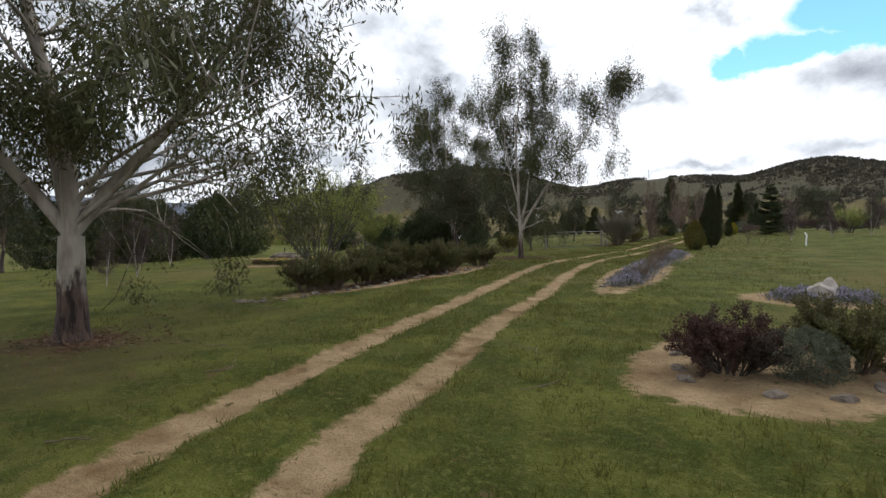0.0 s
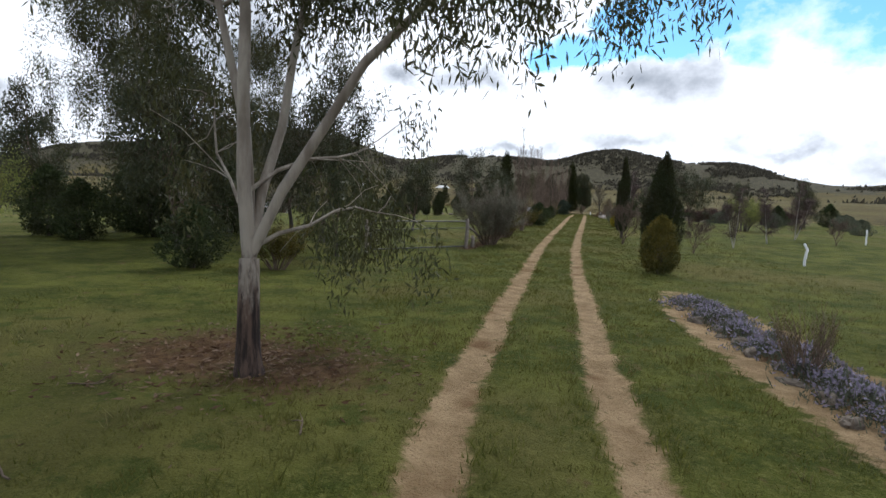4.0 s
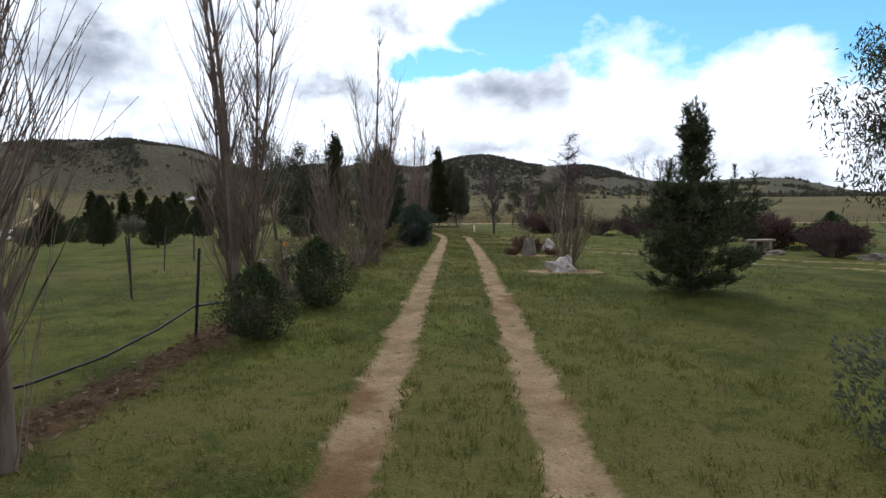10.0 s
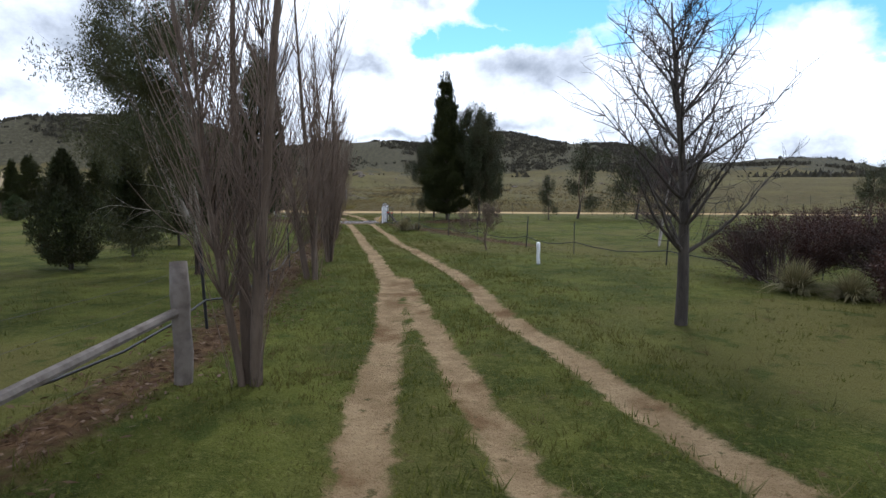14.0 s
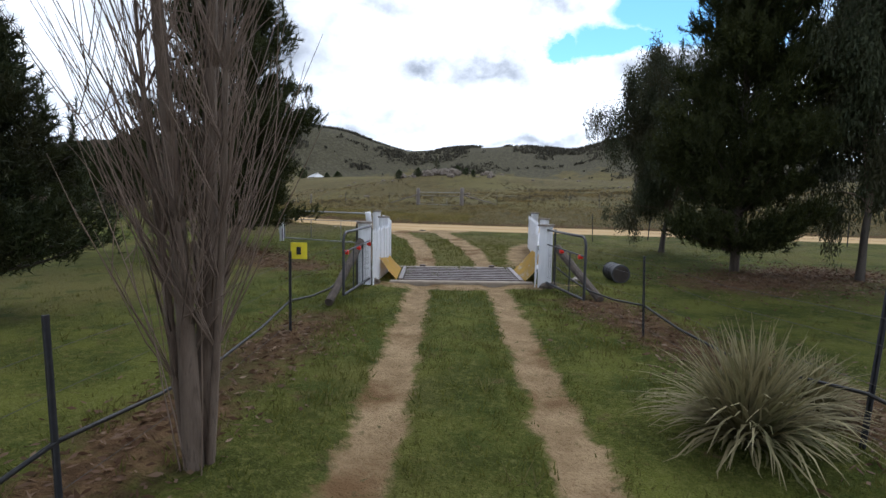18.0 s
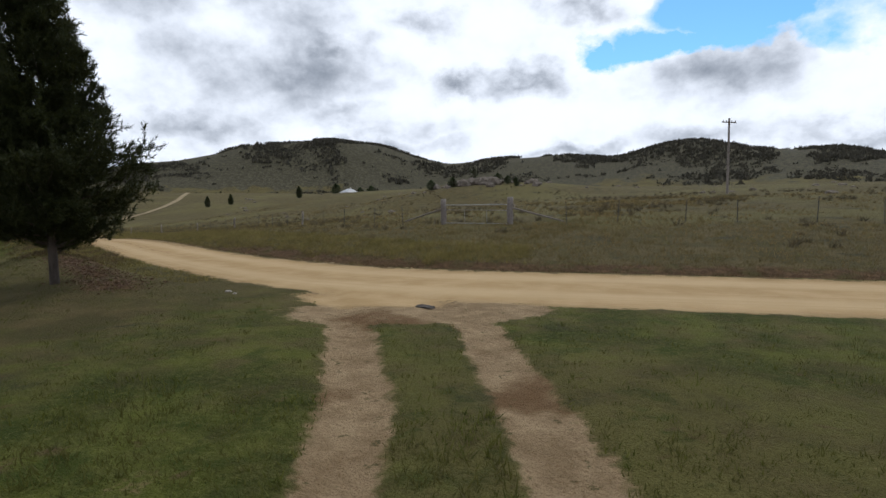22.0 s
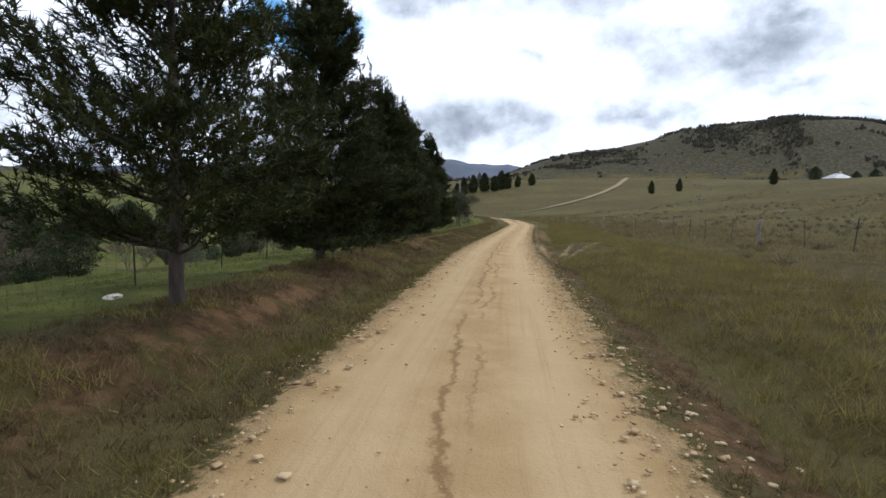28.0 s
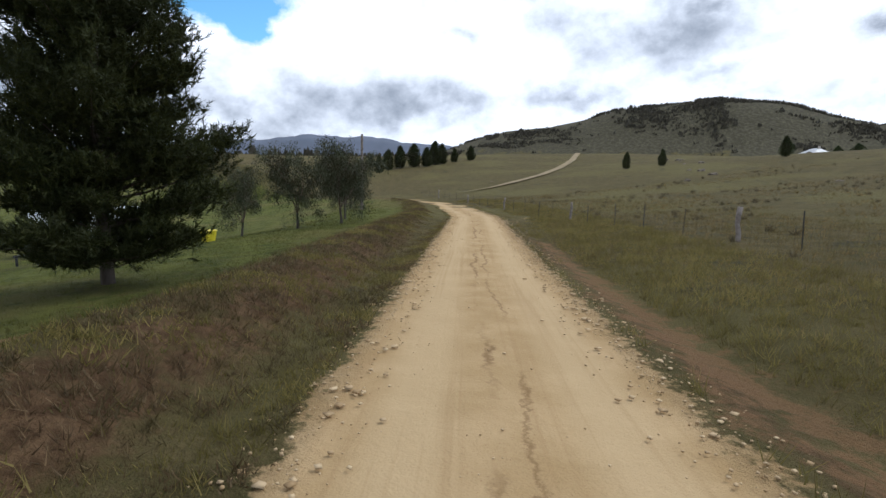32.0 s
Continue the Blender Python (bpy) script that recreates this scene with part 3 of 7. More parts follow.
def farm_track():
    """A pale dirt track over the paddock, draped on the grass."""
    line = _dense([(-146, 243), (-151, 255), (-157, 266), (-165, 281), (-178, 299), (-200, 326), (-224, 353), (-236, 366)], 4.0)
    d = np.gradient(line, axis=0)
    n = np.stack([d[:, 1], -d[:, 0]], 1) / np.hypot(d[:, 0], d[:, 1])[:, None]
    taper = np.minimum(1.0, np.arange(len(line)) / 6.0)[:, None]
    cols = [line + n * w * taper for w in (-1.0, -0.5, 0.1, 0.5, 1.1)]
    verts = np.concatenate([np.column_stack([c, ground_height(c[:, 0], c[:, 1]) + 0.22]) for c in cols])
    k, i = len(line), np.arange(len(line) - 1)
    quads = np.concatenate([np.stack([i + j * k, i + 1 + j * k, i + 1 + (j + 1) * k, i + (j + 1) * k], 1) for j in range(4)])
    me = quick_mesh("road", verts, quads)
    me.materials.append(plain_material("track_dirt", (0.27, 0.20, 0.105), (0.16, 0.12, 0.055), 0.6, 0.95))
    return tagged(new("road", me), "pale dirt track climbing over the dry paddock", "track", kind="structure")


farm_track()


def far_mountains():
    """A range four kilometres off, as a backdrop, with blue haze painted into its colour."""
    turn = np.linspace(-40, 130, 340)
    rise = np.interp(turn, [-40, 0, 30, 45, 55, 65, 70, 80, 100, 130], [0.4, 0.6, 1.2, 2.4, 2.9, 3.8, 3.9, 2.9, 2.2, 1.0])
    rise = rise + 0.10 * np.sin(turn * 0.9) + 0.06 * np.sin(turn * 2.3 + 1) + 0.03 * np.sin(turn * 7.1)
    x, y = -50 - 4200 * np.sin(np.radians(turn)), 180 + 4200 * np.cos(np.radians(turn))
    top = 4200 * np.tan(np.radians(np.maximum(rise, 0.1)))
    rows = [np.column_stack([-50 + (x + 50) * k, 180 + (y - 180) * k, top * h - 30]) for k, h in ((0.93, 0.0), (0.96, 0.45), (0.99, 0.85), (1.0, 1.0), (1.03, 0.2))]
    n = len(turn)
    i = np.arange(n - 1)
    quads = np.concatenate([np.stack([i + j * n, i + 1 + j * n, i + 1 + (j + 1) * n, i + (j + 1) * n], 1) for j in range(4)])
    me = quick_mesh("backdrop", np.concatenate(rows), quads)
    # both blue-greys are aerial haze put into the base colour
    me.materials.append(plain_material("range_with_painted_haze", (0.135, 0.15, 0.19), (0.105, 0.12, 0.15), 0.004, 0.95, bump=0.0))
    return tagged(new("backdrop", me), "mountain range on the horizon with haze painted in as blue", "mountains", kind="structure")


far_mountains()

# ---- building blocks ----
rng = np.random.default_rng(7)


def empty(name, x, y, turn=0.0, label="", category="", group="", kind="", z=None):
    """A thing: an Empty at its base on the ground."""
    ob = new(name)
    ob.empty_display_size = 0.2
    ob.matrix_basis = pose(x, y, on_ground(x, y) if z is None else z, 0, 0, turn)
    return tagged(ob, label, category, group, kind)


def part(name, data, material, parent, label="", smooth_faces=False):
    """Links a bmesh, a mesh or a Soup as one mesh object under a thing or under a part."""
    if isinstance(data, Soup):
        me = data.mesh(name)
    elif isinstance(data, bmesh.types.BMesh):
        me = bpy.data.meshes.new(name)
        data.to_mesh(me)
        data.free()
    else:
        me = data
    if material and not me.materials:
        me.materials.append(material)
    if smooth_faces:
        me.polygons.foreach_set("use_smooth", np.ones(len(me.polygons), bool))
    ob = new(name, me)
    ob.parent = parent
    return tagged(ob, label)


class Soup:
    """Gathers four-cornered faces in bulk."""

    def __init__(self):
        self.v, self.f, self.n = [], [], 0

    def add(self, verts, faces):
        verts = np.asarray(verts, float).reshape(-1, 3)
        self.v.append(verts)
        self.f.append(np.asarray(faces, int) + self.n)
        self.n += len(verts)

    def tube(self, line, radii, sides=6):
        line, radii = np.asarray(line, float), np.asarray(radii, float)
        along = np.gradient(line, axis=0)
        along /= np.linalg.norm(along, axis=1)[:, None] + 1e-9
        ref = np.where(np.abs(along[:, 2:3]) > 0.9, [[1.0, 0, 0]], [[0, 0, 1.0]])
        a = np.cross(along, ref)
        a /= np.linalg.norm(a, axis=1)[:, None] + 1e-9
        b = np.cross(along, a)
        ang = np.arange(sides) / sides * 2 * np.pi
        ring = np.cos(ang)[None, :, None] * a[:, None] + np.sin(ang)[None, :, None] * b[:, None]
        verts = line[:, None] + ring * radii[:, None, None]
        m = len(line)
        i = np.arange(m - 1)[:, None] * sides
        j = np.arange(sides)[None]
        k = (j + 1) % sides
        faces = np.stack([i + j, i + k, i + sides + k, i + sides + j], -1).reshape(-1, 4)
        self.add(verts, faces)

    def blades(self, base, tip, width, bend=0.0, side=None):
        """Leaves: a kite from each base to each tip."""
        base, tip = np.asarray(base, float), np.asarray(tip, float)
        n = len(base)
        along = tip - base
        if side is None:
            side = np.cross(along, rng.normal(size=(n, 3)))
        side = side / (np.linalg.norm(side, axis=1)[:, None] + 1e-9)
        mid = base + along * 0.45 + np.array([0, 0, 1.0]) * bend
        w = np.broadcast_to(np.asarray(width, float), (n,))[:, None] / 2
        verts = np.stack([base, mid + side * w, tip, mid - side * w], 1).reshape(-1, 3)
        self.add(verts, np.arange(4 * n).reshape(-1, 4))

    def spikes(self, base, tip, width):
        """Needles and grass: a thin three-cornered blade from each base to each tip."""
        n = len(base)
        side = np.cross(tip - base, rng.normal(size=(n, 3)))
        side *= (np.broadcast_to(np.asarray(width, float), (n,)) / 2 / (np.linalg.norm(side, axis=1) + 1e-9))[:, None]
        self.add(np.stack([base + side, tip, base - side], 1).reshape(-1, 3), np.arange(3 * n).reshape(-1, 3))

    def mesh(self, name):
        return quick_mesh(name, np.concatenate(self.v), np.concatenate(self.f))


def box_bm(x0, y0, z0, x1, y1, z1, bevel=0.0, bm=None):
    """A box between two corners, with rounded edges."""
    own = bmesh.new()
    bmesh.ops.create_cube(own, size=1)
    for v in own.verts:
        v.co = ((v.co.x + 0.5) * (x1 - x0) + x0, (v.co.y + 0.5) * (y1 - y0) + y0, (v.co.z + 0.5) * (z1 - z0) + z0)
    if bevel:
        bmesh.ops.bevel(own, geom=own.edges[:], offset=bevel, segments=1, affect="EDGES")
    if bm is None:
        return own
    me = bpy.data.meshes.new("tmp")
    own.to_mesh(me)
    own.free()
    bm.from_mesh(me)
    bpy.data.meshes.remove(me)
    return bm


def rod_bm(a, b, radius, sides=8, radius_end=None, bm=None):
    """A round bar from a to b."""
    bm = bm or bmesh.new()
    a, b = Vector(a), Vector(b)
    d = b - a
    m = Matrix.Translation((a + b) / 2) @ d.to_track_quat("Z", "Y").to_matrix().to_4x4()
    bmesh.ops.create_cone(bm, cap_ends=True, segments=sides, radius1=radius, radius2=radius if radius_end is None else radius_end, depth=d.length, matrix=m)
    return bm


def rock_bm(size, seed, rough=0.22, sub=3):
    """A weathered boulder."""
    bm = bmesh.new()
    bmesh.ops.create_icosphere(bm, subdivisions=sub, radius=1)
    for v in bm.verts:
        p = v.co.copy()
        k = 1 + rough * noise.noise(p * 1.3 + Vector((seed, 0, 0))) * 1.6 + rough * 0.6 * noise.noise(p * 3.4 + Vector((0, seed, 0)))
        q = noise.cell(p * 1.7 + Vector((seed, seed, 0)))
        k *= 0.94 + 0.1 * q
        v.co = (p.x * size[0] * k, p.y * size[1] * k, max(p.z * size[2] * k, -0.35 * size[2]) + 0.3 * size[2])
    return bm


def wander(start, way, length, steps, wobble, lift=0.0):
    """A growing branch: a line of places that strays and bends up or down."""
    p, d = np.array(start, float), np.array(way, float)
    d /= np.linalg.norm(d)
    out = [p.copy()]
    for _ in range(steps):
        d = d + rng.normal(size=3) * wobble + np.array([0, 0, lift])
        d /= np.linalg.norm(d)
        p = p + d * length / steps
        out.append(p.copy())
    return np.array(out)


def fork(way, angle, turn):
    """A way that leaves the given one at an angle."""
    w = Vector(way).normalized()
    side = w.orthogonal().normalized()
    side = Matrix.Rotation(turn, 3, w) @ side
    return np.array(Matrix.Rotation(angle, 3, side) @ w)


def grow(soup, start, way, length, radius, depth, spread_angle=0.6, keep=0.72, kids=3, wobble=0.09, lift=0.03, tips=None, thin=0.62, sides=6):
    """A branching skeleton; gathers the places of the outer twigs in tips."""
    steps = 5 if depth > 1 else 3
    line = wander(start, way, length, steps, wobble, lift)
    end = radius * (thin if depth > 0 else 0.25)
    soup.tube(line, np.linspace(radius, end, len(line)), max(3, sides if depth > 1 else sides - 2))
    if tips is not None and depth <= 1:
        tips += [(q, line[-1] - line[0], depth) for q in line[1:]]
    if depth == 0:
        return
    turn = rng.uniform(0, 6.28)
    for k in range(kids):
        at = line[rng.integers(max(1, steps // 2), steps + 1)] if k else line[-1]
        d = line[-1] - line[-2]
        angle = spread_angle * rng.uniform(0.55, 1.2) * (0.5 if k == 0 else 1)
        grow(soup, at, fork(d, angle, turn + k * 6.28 / kids + rng.normal() * 0.3), length * keep * rng.uniform(0.75, 1.15), end if k == 0 else end * 0.8, depth - 1, spread_angle, keep,
             kids, wobble, lift, tips, thin, sides)


# ---- plant materials ----
BARK_ROUGH = gum_trunk_material("stringy_gum_trunk", (0.30, 0.262, 0.215), (0.17, 0.14, 0.112), (0.085, 0.055, 0.040), (0.018, 0.012, 0.010))
BARK_PINE = bark_material("pine_bark", (0.062, 0.047, 0.037), (0.095, 0.073, 0.058), (0.022, 0.017, 0.014), 7)
BARK_GREY = bark_material("grey_bark", (0.11, 0.078, 0.056), (0.16, 0.118, 0.088), (0.05, 0.035, 0.026), 6)
BARK_DARK = bark_material("dark_bark", (0.055, 0.045, 0.038), (0.09, 0.075, 0.062), (0.02, 0.017, 0.015), 6)
BARK_BIRCH = bark_material("birch_bark", (0.42, 0.38, 0.34), (0.30, 0.26, 0.23), (0.10, 0.08, 0.07), 4)
TWIG_POPLAR = bark_material("poplar_twigs", (0.15, 0.106, 0.078), (0.20, 0.145, 0.110), (0.085, 0.058, 0.044), 3)
TWIG_BIRCH = bark_material("birch_twigs", (0.070, 0.046, 0.042), (0.10, 0.068, 0.062), (0.04, 0.026, 0.025), 3)
LEAF_GUM = leaf_material("gum_leaves", (0.036, 0.043, 0.016), (0.098, 0.100, 0.044), (0.062, 0.056, 0.022), 0.3, 0.5)
LEAF_GUM_DARK = leaf_material("dark_gum_leaves", (0.030, 0.040, 0.018), (0.070, 0.076, 0.038), (0.052, 0.046, 0.022), 0.25, 0.5)
LEAF_PINE = leaf_material("pine_needles", (0.015, 0.021, 0.006), (0.058, 0.062, 0.015), (0.030, 0.034, 0.010), 0.15)
LEAF_YOUNG = leaf_material("young_pine_needles", (0.032, 0.044, 0.019), (0.085, 0.098, 0.042), (0.055, 0.062, 0.028), 0.25)
LEAF_HEDGE = leaf_material("hedge_leaves", (0.045, 0.050, 0.017), (0.13, 0.125, 0.045), (0.085, 0.070, 0.030), 0.3)
LEAF_SPRUCE = leaf_material("spruce_needles", (0.016, 0.027, 0.014), (0.042, 0.056, 0.026), None, 0.15)
LEAF_BLUE = leaf_material("juniper_leaves", (0.030, 0.042, 0.028), (0.074, 0.090, 0.062), None, 0.15)
LEAF_CYPRESS = leaf_material("cypress_leaves", (0.016, 0.024, 0.009), (0.052, 0.060, 0.021), (0.036, 0.033, 0.014), 0.15)
LEAF_GOLD = leaf_material("golden_leaves", (0.20, 0.17, 0.018), (0.42, 0.32, 0.03), (0.11, 0.12, 0.02), 0.3)
LEAF_SHRUB = leaf_material("shrub_leaves", (0.024, 0.036, 0.013), (0.062, 0.080, 0.030), (0.044, 0.046, 0.020), 0.25)
LEAF_OLIVE = leaf_material("olive_leaves", (0.095, 0.092, 0.062), (0.20, 0.185, 0.135), (0.13, 0.11, 0.08), 0.3)
LEAF_WILLOW = leaf_material("willow_leaves", (0.18, 0.20, 0.045), (0.34, 0.36, 0.09), (0.12, 0.13, 0.04), 0.4)
LEAF_HEATH = leaf_material("heath_leaves", (0.045, 0.020, 0.016), (0.090, 0.046, 0.034), (0.040, 0.030, 0.022), 0.2)
LEAF_DEAD = leaf_material("dead_leaves", (0.13, 0.082, 0.048), (0.25, 0.165, 0.10), None, 0.25)
LEAF_RUST = leaf_material("rusty_leaves", (0.075, 0.075, 0.018), (0.165, 0.120, 0.024), (0.05, 0.055, 0.018), 0.25)
LEAF_TUSSOCK = leaf_material("tussock_blades", (0.085, 0.088, 0.034), (0.34, 0.29, 0.15), (0.17, 0.14, 0.07), 0.25)
FLOWER_BLUE = leaf_material("lilac_flowers", (0.17, 0.150, 0.205), (0.34, 0.305, 0.40), (0.21, 0.18, 0.22), 0.35)
LEAF_GREY = leaf_material("grey_green_leaves", (0.075, 0.085, 0.055), (0.15, 0.16, 0.11), None, 0.25)
FLOWER_YELLOW = leaf_material("yellow_flowers", (0.75, 0.58, 0.02), (0.85, 0.72, 0.06), None, 0.3)
ROCK = plain_material("grey_rock", (0.19, 0.155, 0.12), (0.095, 0.075, 0.058), 5, 0.9, bump=0.6, deep=0.03)
ROCK_PALE = plain_material("pale_quartz_rock", (0.50, 0.45, 0.405), (0.27, 0.22, 0.18), 5, 0.85, bump=0.6, deep=0.03)


# ---- kinds of plants: each gives the meshes of one specimen ----
def spots(count, centre, radius):
    p = rng.normal(size=(count, 3))
    p /= np.linalg.norm(p, axis=1)[:, None] + 1e-9
    return np.asarray(centre) + p * (rng.random(count) ** 0.5)[:, None] * radius


def hanging_leaves(soup, tips, per, size, width, cloud, droop=0.8, bare_share=0.0):
    for q, d, depth in tips:
        if rng.random() < bare_share:
            continue
        n = rng.poisson(per)
        if not n:
            continue
        base = spots(n, q, cloud)
        if droop > 0:
            base[:, 2] -= rng.random(n) * cloud * 1.9
        way = rng.normal(size=(n, 3)) * 0.55 + np.array([0, 0, -droop])
        way /= np.linalg.norm(way, axis=1)[:, None]
        soup.blades(base, base + way * (size * rng.uniform(0.6, 1.3, n))[:, None], width * rng.uniform(0.7, 1.3, n))


def gum(height, spread_out, stems, seed, leaves=26, leaf=0.2, low=0.25, boughs=3, lean=0.18, girth=0.016, cloud=0.05, gaps=0.3, arms=11, first=3, bough=2.2, sweep=0.36):
    """A gum tree: steep pale stems with arms all the way up, and leaves that hang in curtains. Gives the limbs, the rough foot and the crown."""
    global rng
    rng = np.random.default_rng(seed)
    wood, foot, crown, tips = Soup(), Soup(), Soup(), []
    base = height * low
    r = height * girth
    trunk = wander((0, 0, -0.1), (rng.normal() * 0.05, rng.normal() * 0.05, 1), base, 6, 0.04)
    girths = np.linspace(r * 1.3, r * 1.05, len(trunk)) + r * 0.6 * np.exp(-np.arange(len(trunk)) * 1.3)
    foot.tube(trunk, girths, 14)

    def arm(at, way, length, radius, lift):
        line = wander(at, way, length, 5, 0.17, lift)
        wood.tube(line, np.linspace(radius, radius * 0.3, len(line)), 5)
        tips.append((line[-1], line[-1] - line[0], 0))
        for q in line[2:]:
            for _ in range(2):
                twig = wander(q, (line[-1] - line[0]) / length + rng.normal(size=3) * [0.8, 0.8, 0.5], length * rng.uniform(0.25, 0.55), 3, 0.2, -0.04)
                wood.tube(twig, np.linspace(radius * 0.35, radius * 0.12, len(twig)), 3)
                tips.append((twig[-1], twig[-1] - twig[0], 0))

    for k in range(stems):
        turn = k * 6.28 / stems + rng.normal() * 0.2
        out = (0.3 if k == 0 else rng.uniform(0.85, 1.2)) * (lean + 0.3 * spread_out / height)
        line = wander(trunk[-1], (math.cos(turn) * out, math.sin(turn) * out, 1.0), height * (1 - low) * (0.95 if k == 0 else rng.uniform(0.7, 0.95)), 10, 0.10, 0.035)
        wide = np.linspace(r * (0.8 if k == 0 else 0.62), r * 0.1, len(line))
        wood.tube(line, wide, 8)
        for j in range(arms):
            i = first + int((10.99 - first) * (j + rng.random()) / arms)
            a = turn + rng.normal() * 1.3
            f = (i - first) / (10.5 - first)
            arm(line[i], (math.cos(a), math.sin(a), 0.45 + 0.5 * f), spread_out * 0.34 * (0.8 + 0.45 * math.sin(3.14 * f)) * (1 - 0.3 * f) * rng.uniform(0.55, 1.2), wide[i] * 0.42, -0.02)
    for k in range(boughs):
        a = bough + k * 3.0 / boughs + rng.normal() * 0.2
        arm(trunk[-1] + np.array([0, 0, rng.uniform(0, 0.1) * height]), (math.cos(a), math.sin(a), 0.55), spread_out * sweep * rng.uniform(0.85, 1.15), r * 0.26, -0.06)
    hanging_leaves(crown, tips, leaves, leaf, leaf * 0.22, height * cloud, 0.8, gaps)
    return wood.mesh("limbs"), foot.mesh("foot"), crown.mesh("crown")


def pine(height, reach, seed, bare=0.1, shoot=0.27, thick=1.0, spike=0.0, tier=0.05):
    """A pine: tiers of boughs that carry upright shoots, each brushed with needles."""
    global rng
    rng = np.random.default_rng(seed)
    wood, needles = Soup(), Soup()
    trunk = wander((0, 0, -0.1), (0, 0, 1), height, 12, 0.012, 0.06)
    wood.tube(trunk, np.linspace(height * 0.0145, 0.012, len(trunk)), 10)
    z, bases, ways = height * bare, [], []
    while z < height * 0.985:
        f = z / height
        out = reach * (0.34 + 0.66 * math.sin(min(1.0, (f + 0.12) / 0.36) * 1.57)) * (1 - max(0, f - 0.25) / 0.75) ** 0.68 * rng.uniform(0.8, 1.15)
        if f > 1 - spike:
            out = max(0.10 * reach, out * 0.18)
        first = rng.uniform(0, 6.28)
        boughs = int(rng.integers(6, 9))
        for k in range(boughs):
            turn = first + k * 6.28 / boughs + rng.normal() * 0.25
            at = np.array([np.interp(z, trunk[:, 2], trunk[:, 0]), np.interp(z, trunk[:, 2], trunk[:, 1]), z + rng.normal() * 0.012 * height])
            length = max(0.22, out * rng.uniform(0.58, 1.22))
            line = wander(at, (math.cos(turn), math.sin(turn), 0.02 + 0.7 * f), length, 6, 0.07, 0.08)
            wood.tube(line, np.linspace(0.013 * length + 0.008, 0.006, len(line)), 4)
            n = int((8 + 56 * length / 1.6) * thick * (0.5 if f > 1 - spike else 1))
            u = 0.22 + 0.78 * rng.random(n) ** 0.75
            i = np.minimum(5, (u * 6).astype(int))
            frac = (u * 6 - i)[:, None]
            q = line[i] * (1 - frac) + line[i + 1] * frac
            sway = 0.15 * length * (0.25 + 0.75 * np.sin(u * 2.8))[:, None]
            q = q + rng.normal(size=(n, 3)) * sway * np.array([1, 1, 0.28])
            away = np.array([math.cos(turn), math.sin(turn), 0.0])
            bases.append(q)
            ways.append(away * 0.55 + np.array([0, 0, 0.7]) + rng.normal(size=(n, 3)) * 0.28)
            if f > 0.25 and spike < 0.5:  # upright candles at the bough's end
                up = np.arange(5)[:, None] * np.array([0.0, 0.0, 0.5 * shoot]) + rng.normal(size=(5, 3)) * 0.03
                bases.append(line[-1] + up)
                ways.append(np.array([0, 0, 1.0]) + rng.normal(size=(5, 3)) * 0.12)
        z += height * tier * rng.uniform(0.75, 1.2)
    if spike:  # a thin bare leader
        wood.tube(np.array([trunk[-1], trunk[-1] + [0.02, 0.0, 0.4], trunk[-1] + [0.0, 0.02, 0.95]]), (0.016, 0.011, 0.005), 5)
    for k in range(7):
        bases.append(trunk[-1:] + np.array([[0, 0, (k - 3) * (0.85 if spike else 0.6) * shoot]]))
        ways.append(np.array([[0, 0, 1.0]]))
    bases, ways = np.concatenate(bases), np.concatenate(ways)
    ways /= np.linalg.norm(ways, axis=1)[:, None]
    per = 23
    n = len(bases) * per
    along = rng.random(n) ** 0.8
    long_ = np.repeat(rng.uniform(0.6, 1.25, len(bases)) * shoot, per)
    axis = np.repeat(ways, per, 0)
    b = np.repeat(bases, per, 0) + axis * (long_ * along)[:, None]
    w = axis * 0.75 + rng.normal(size=(n, 3)) * 0.5
    w /= np.linalg.norm(w, axis=1)[:, None]
    needles.spikes(b, b + w * (0.52 * shoot * rng.uniform(0.7, 1.2, n))[:, None], 0.075 * shoot)
    return wood.mesh("trunk"), needles.mesh("crown")


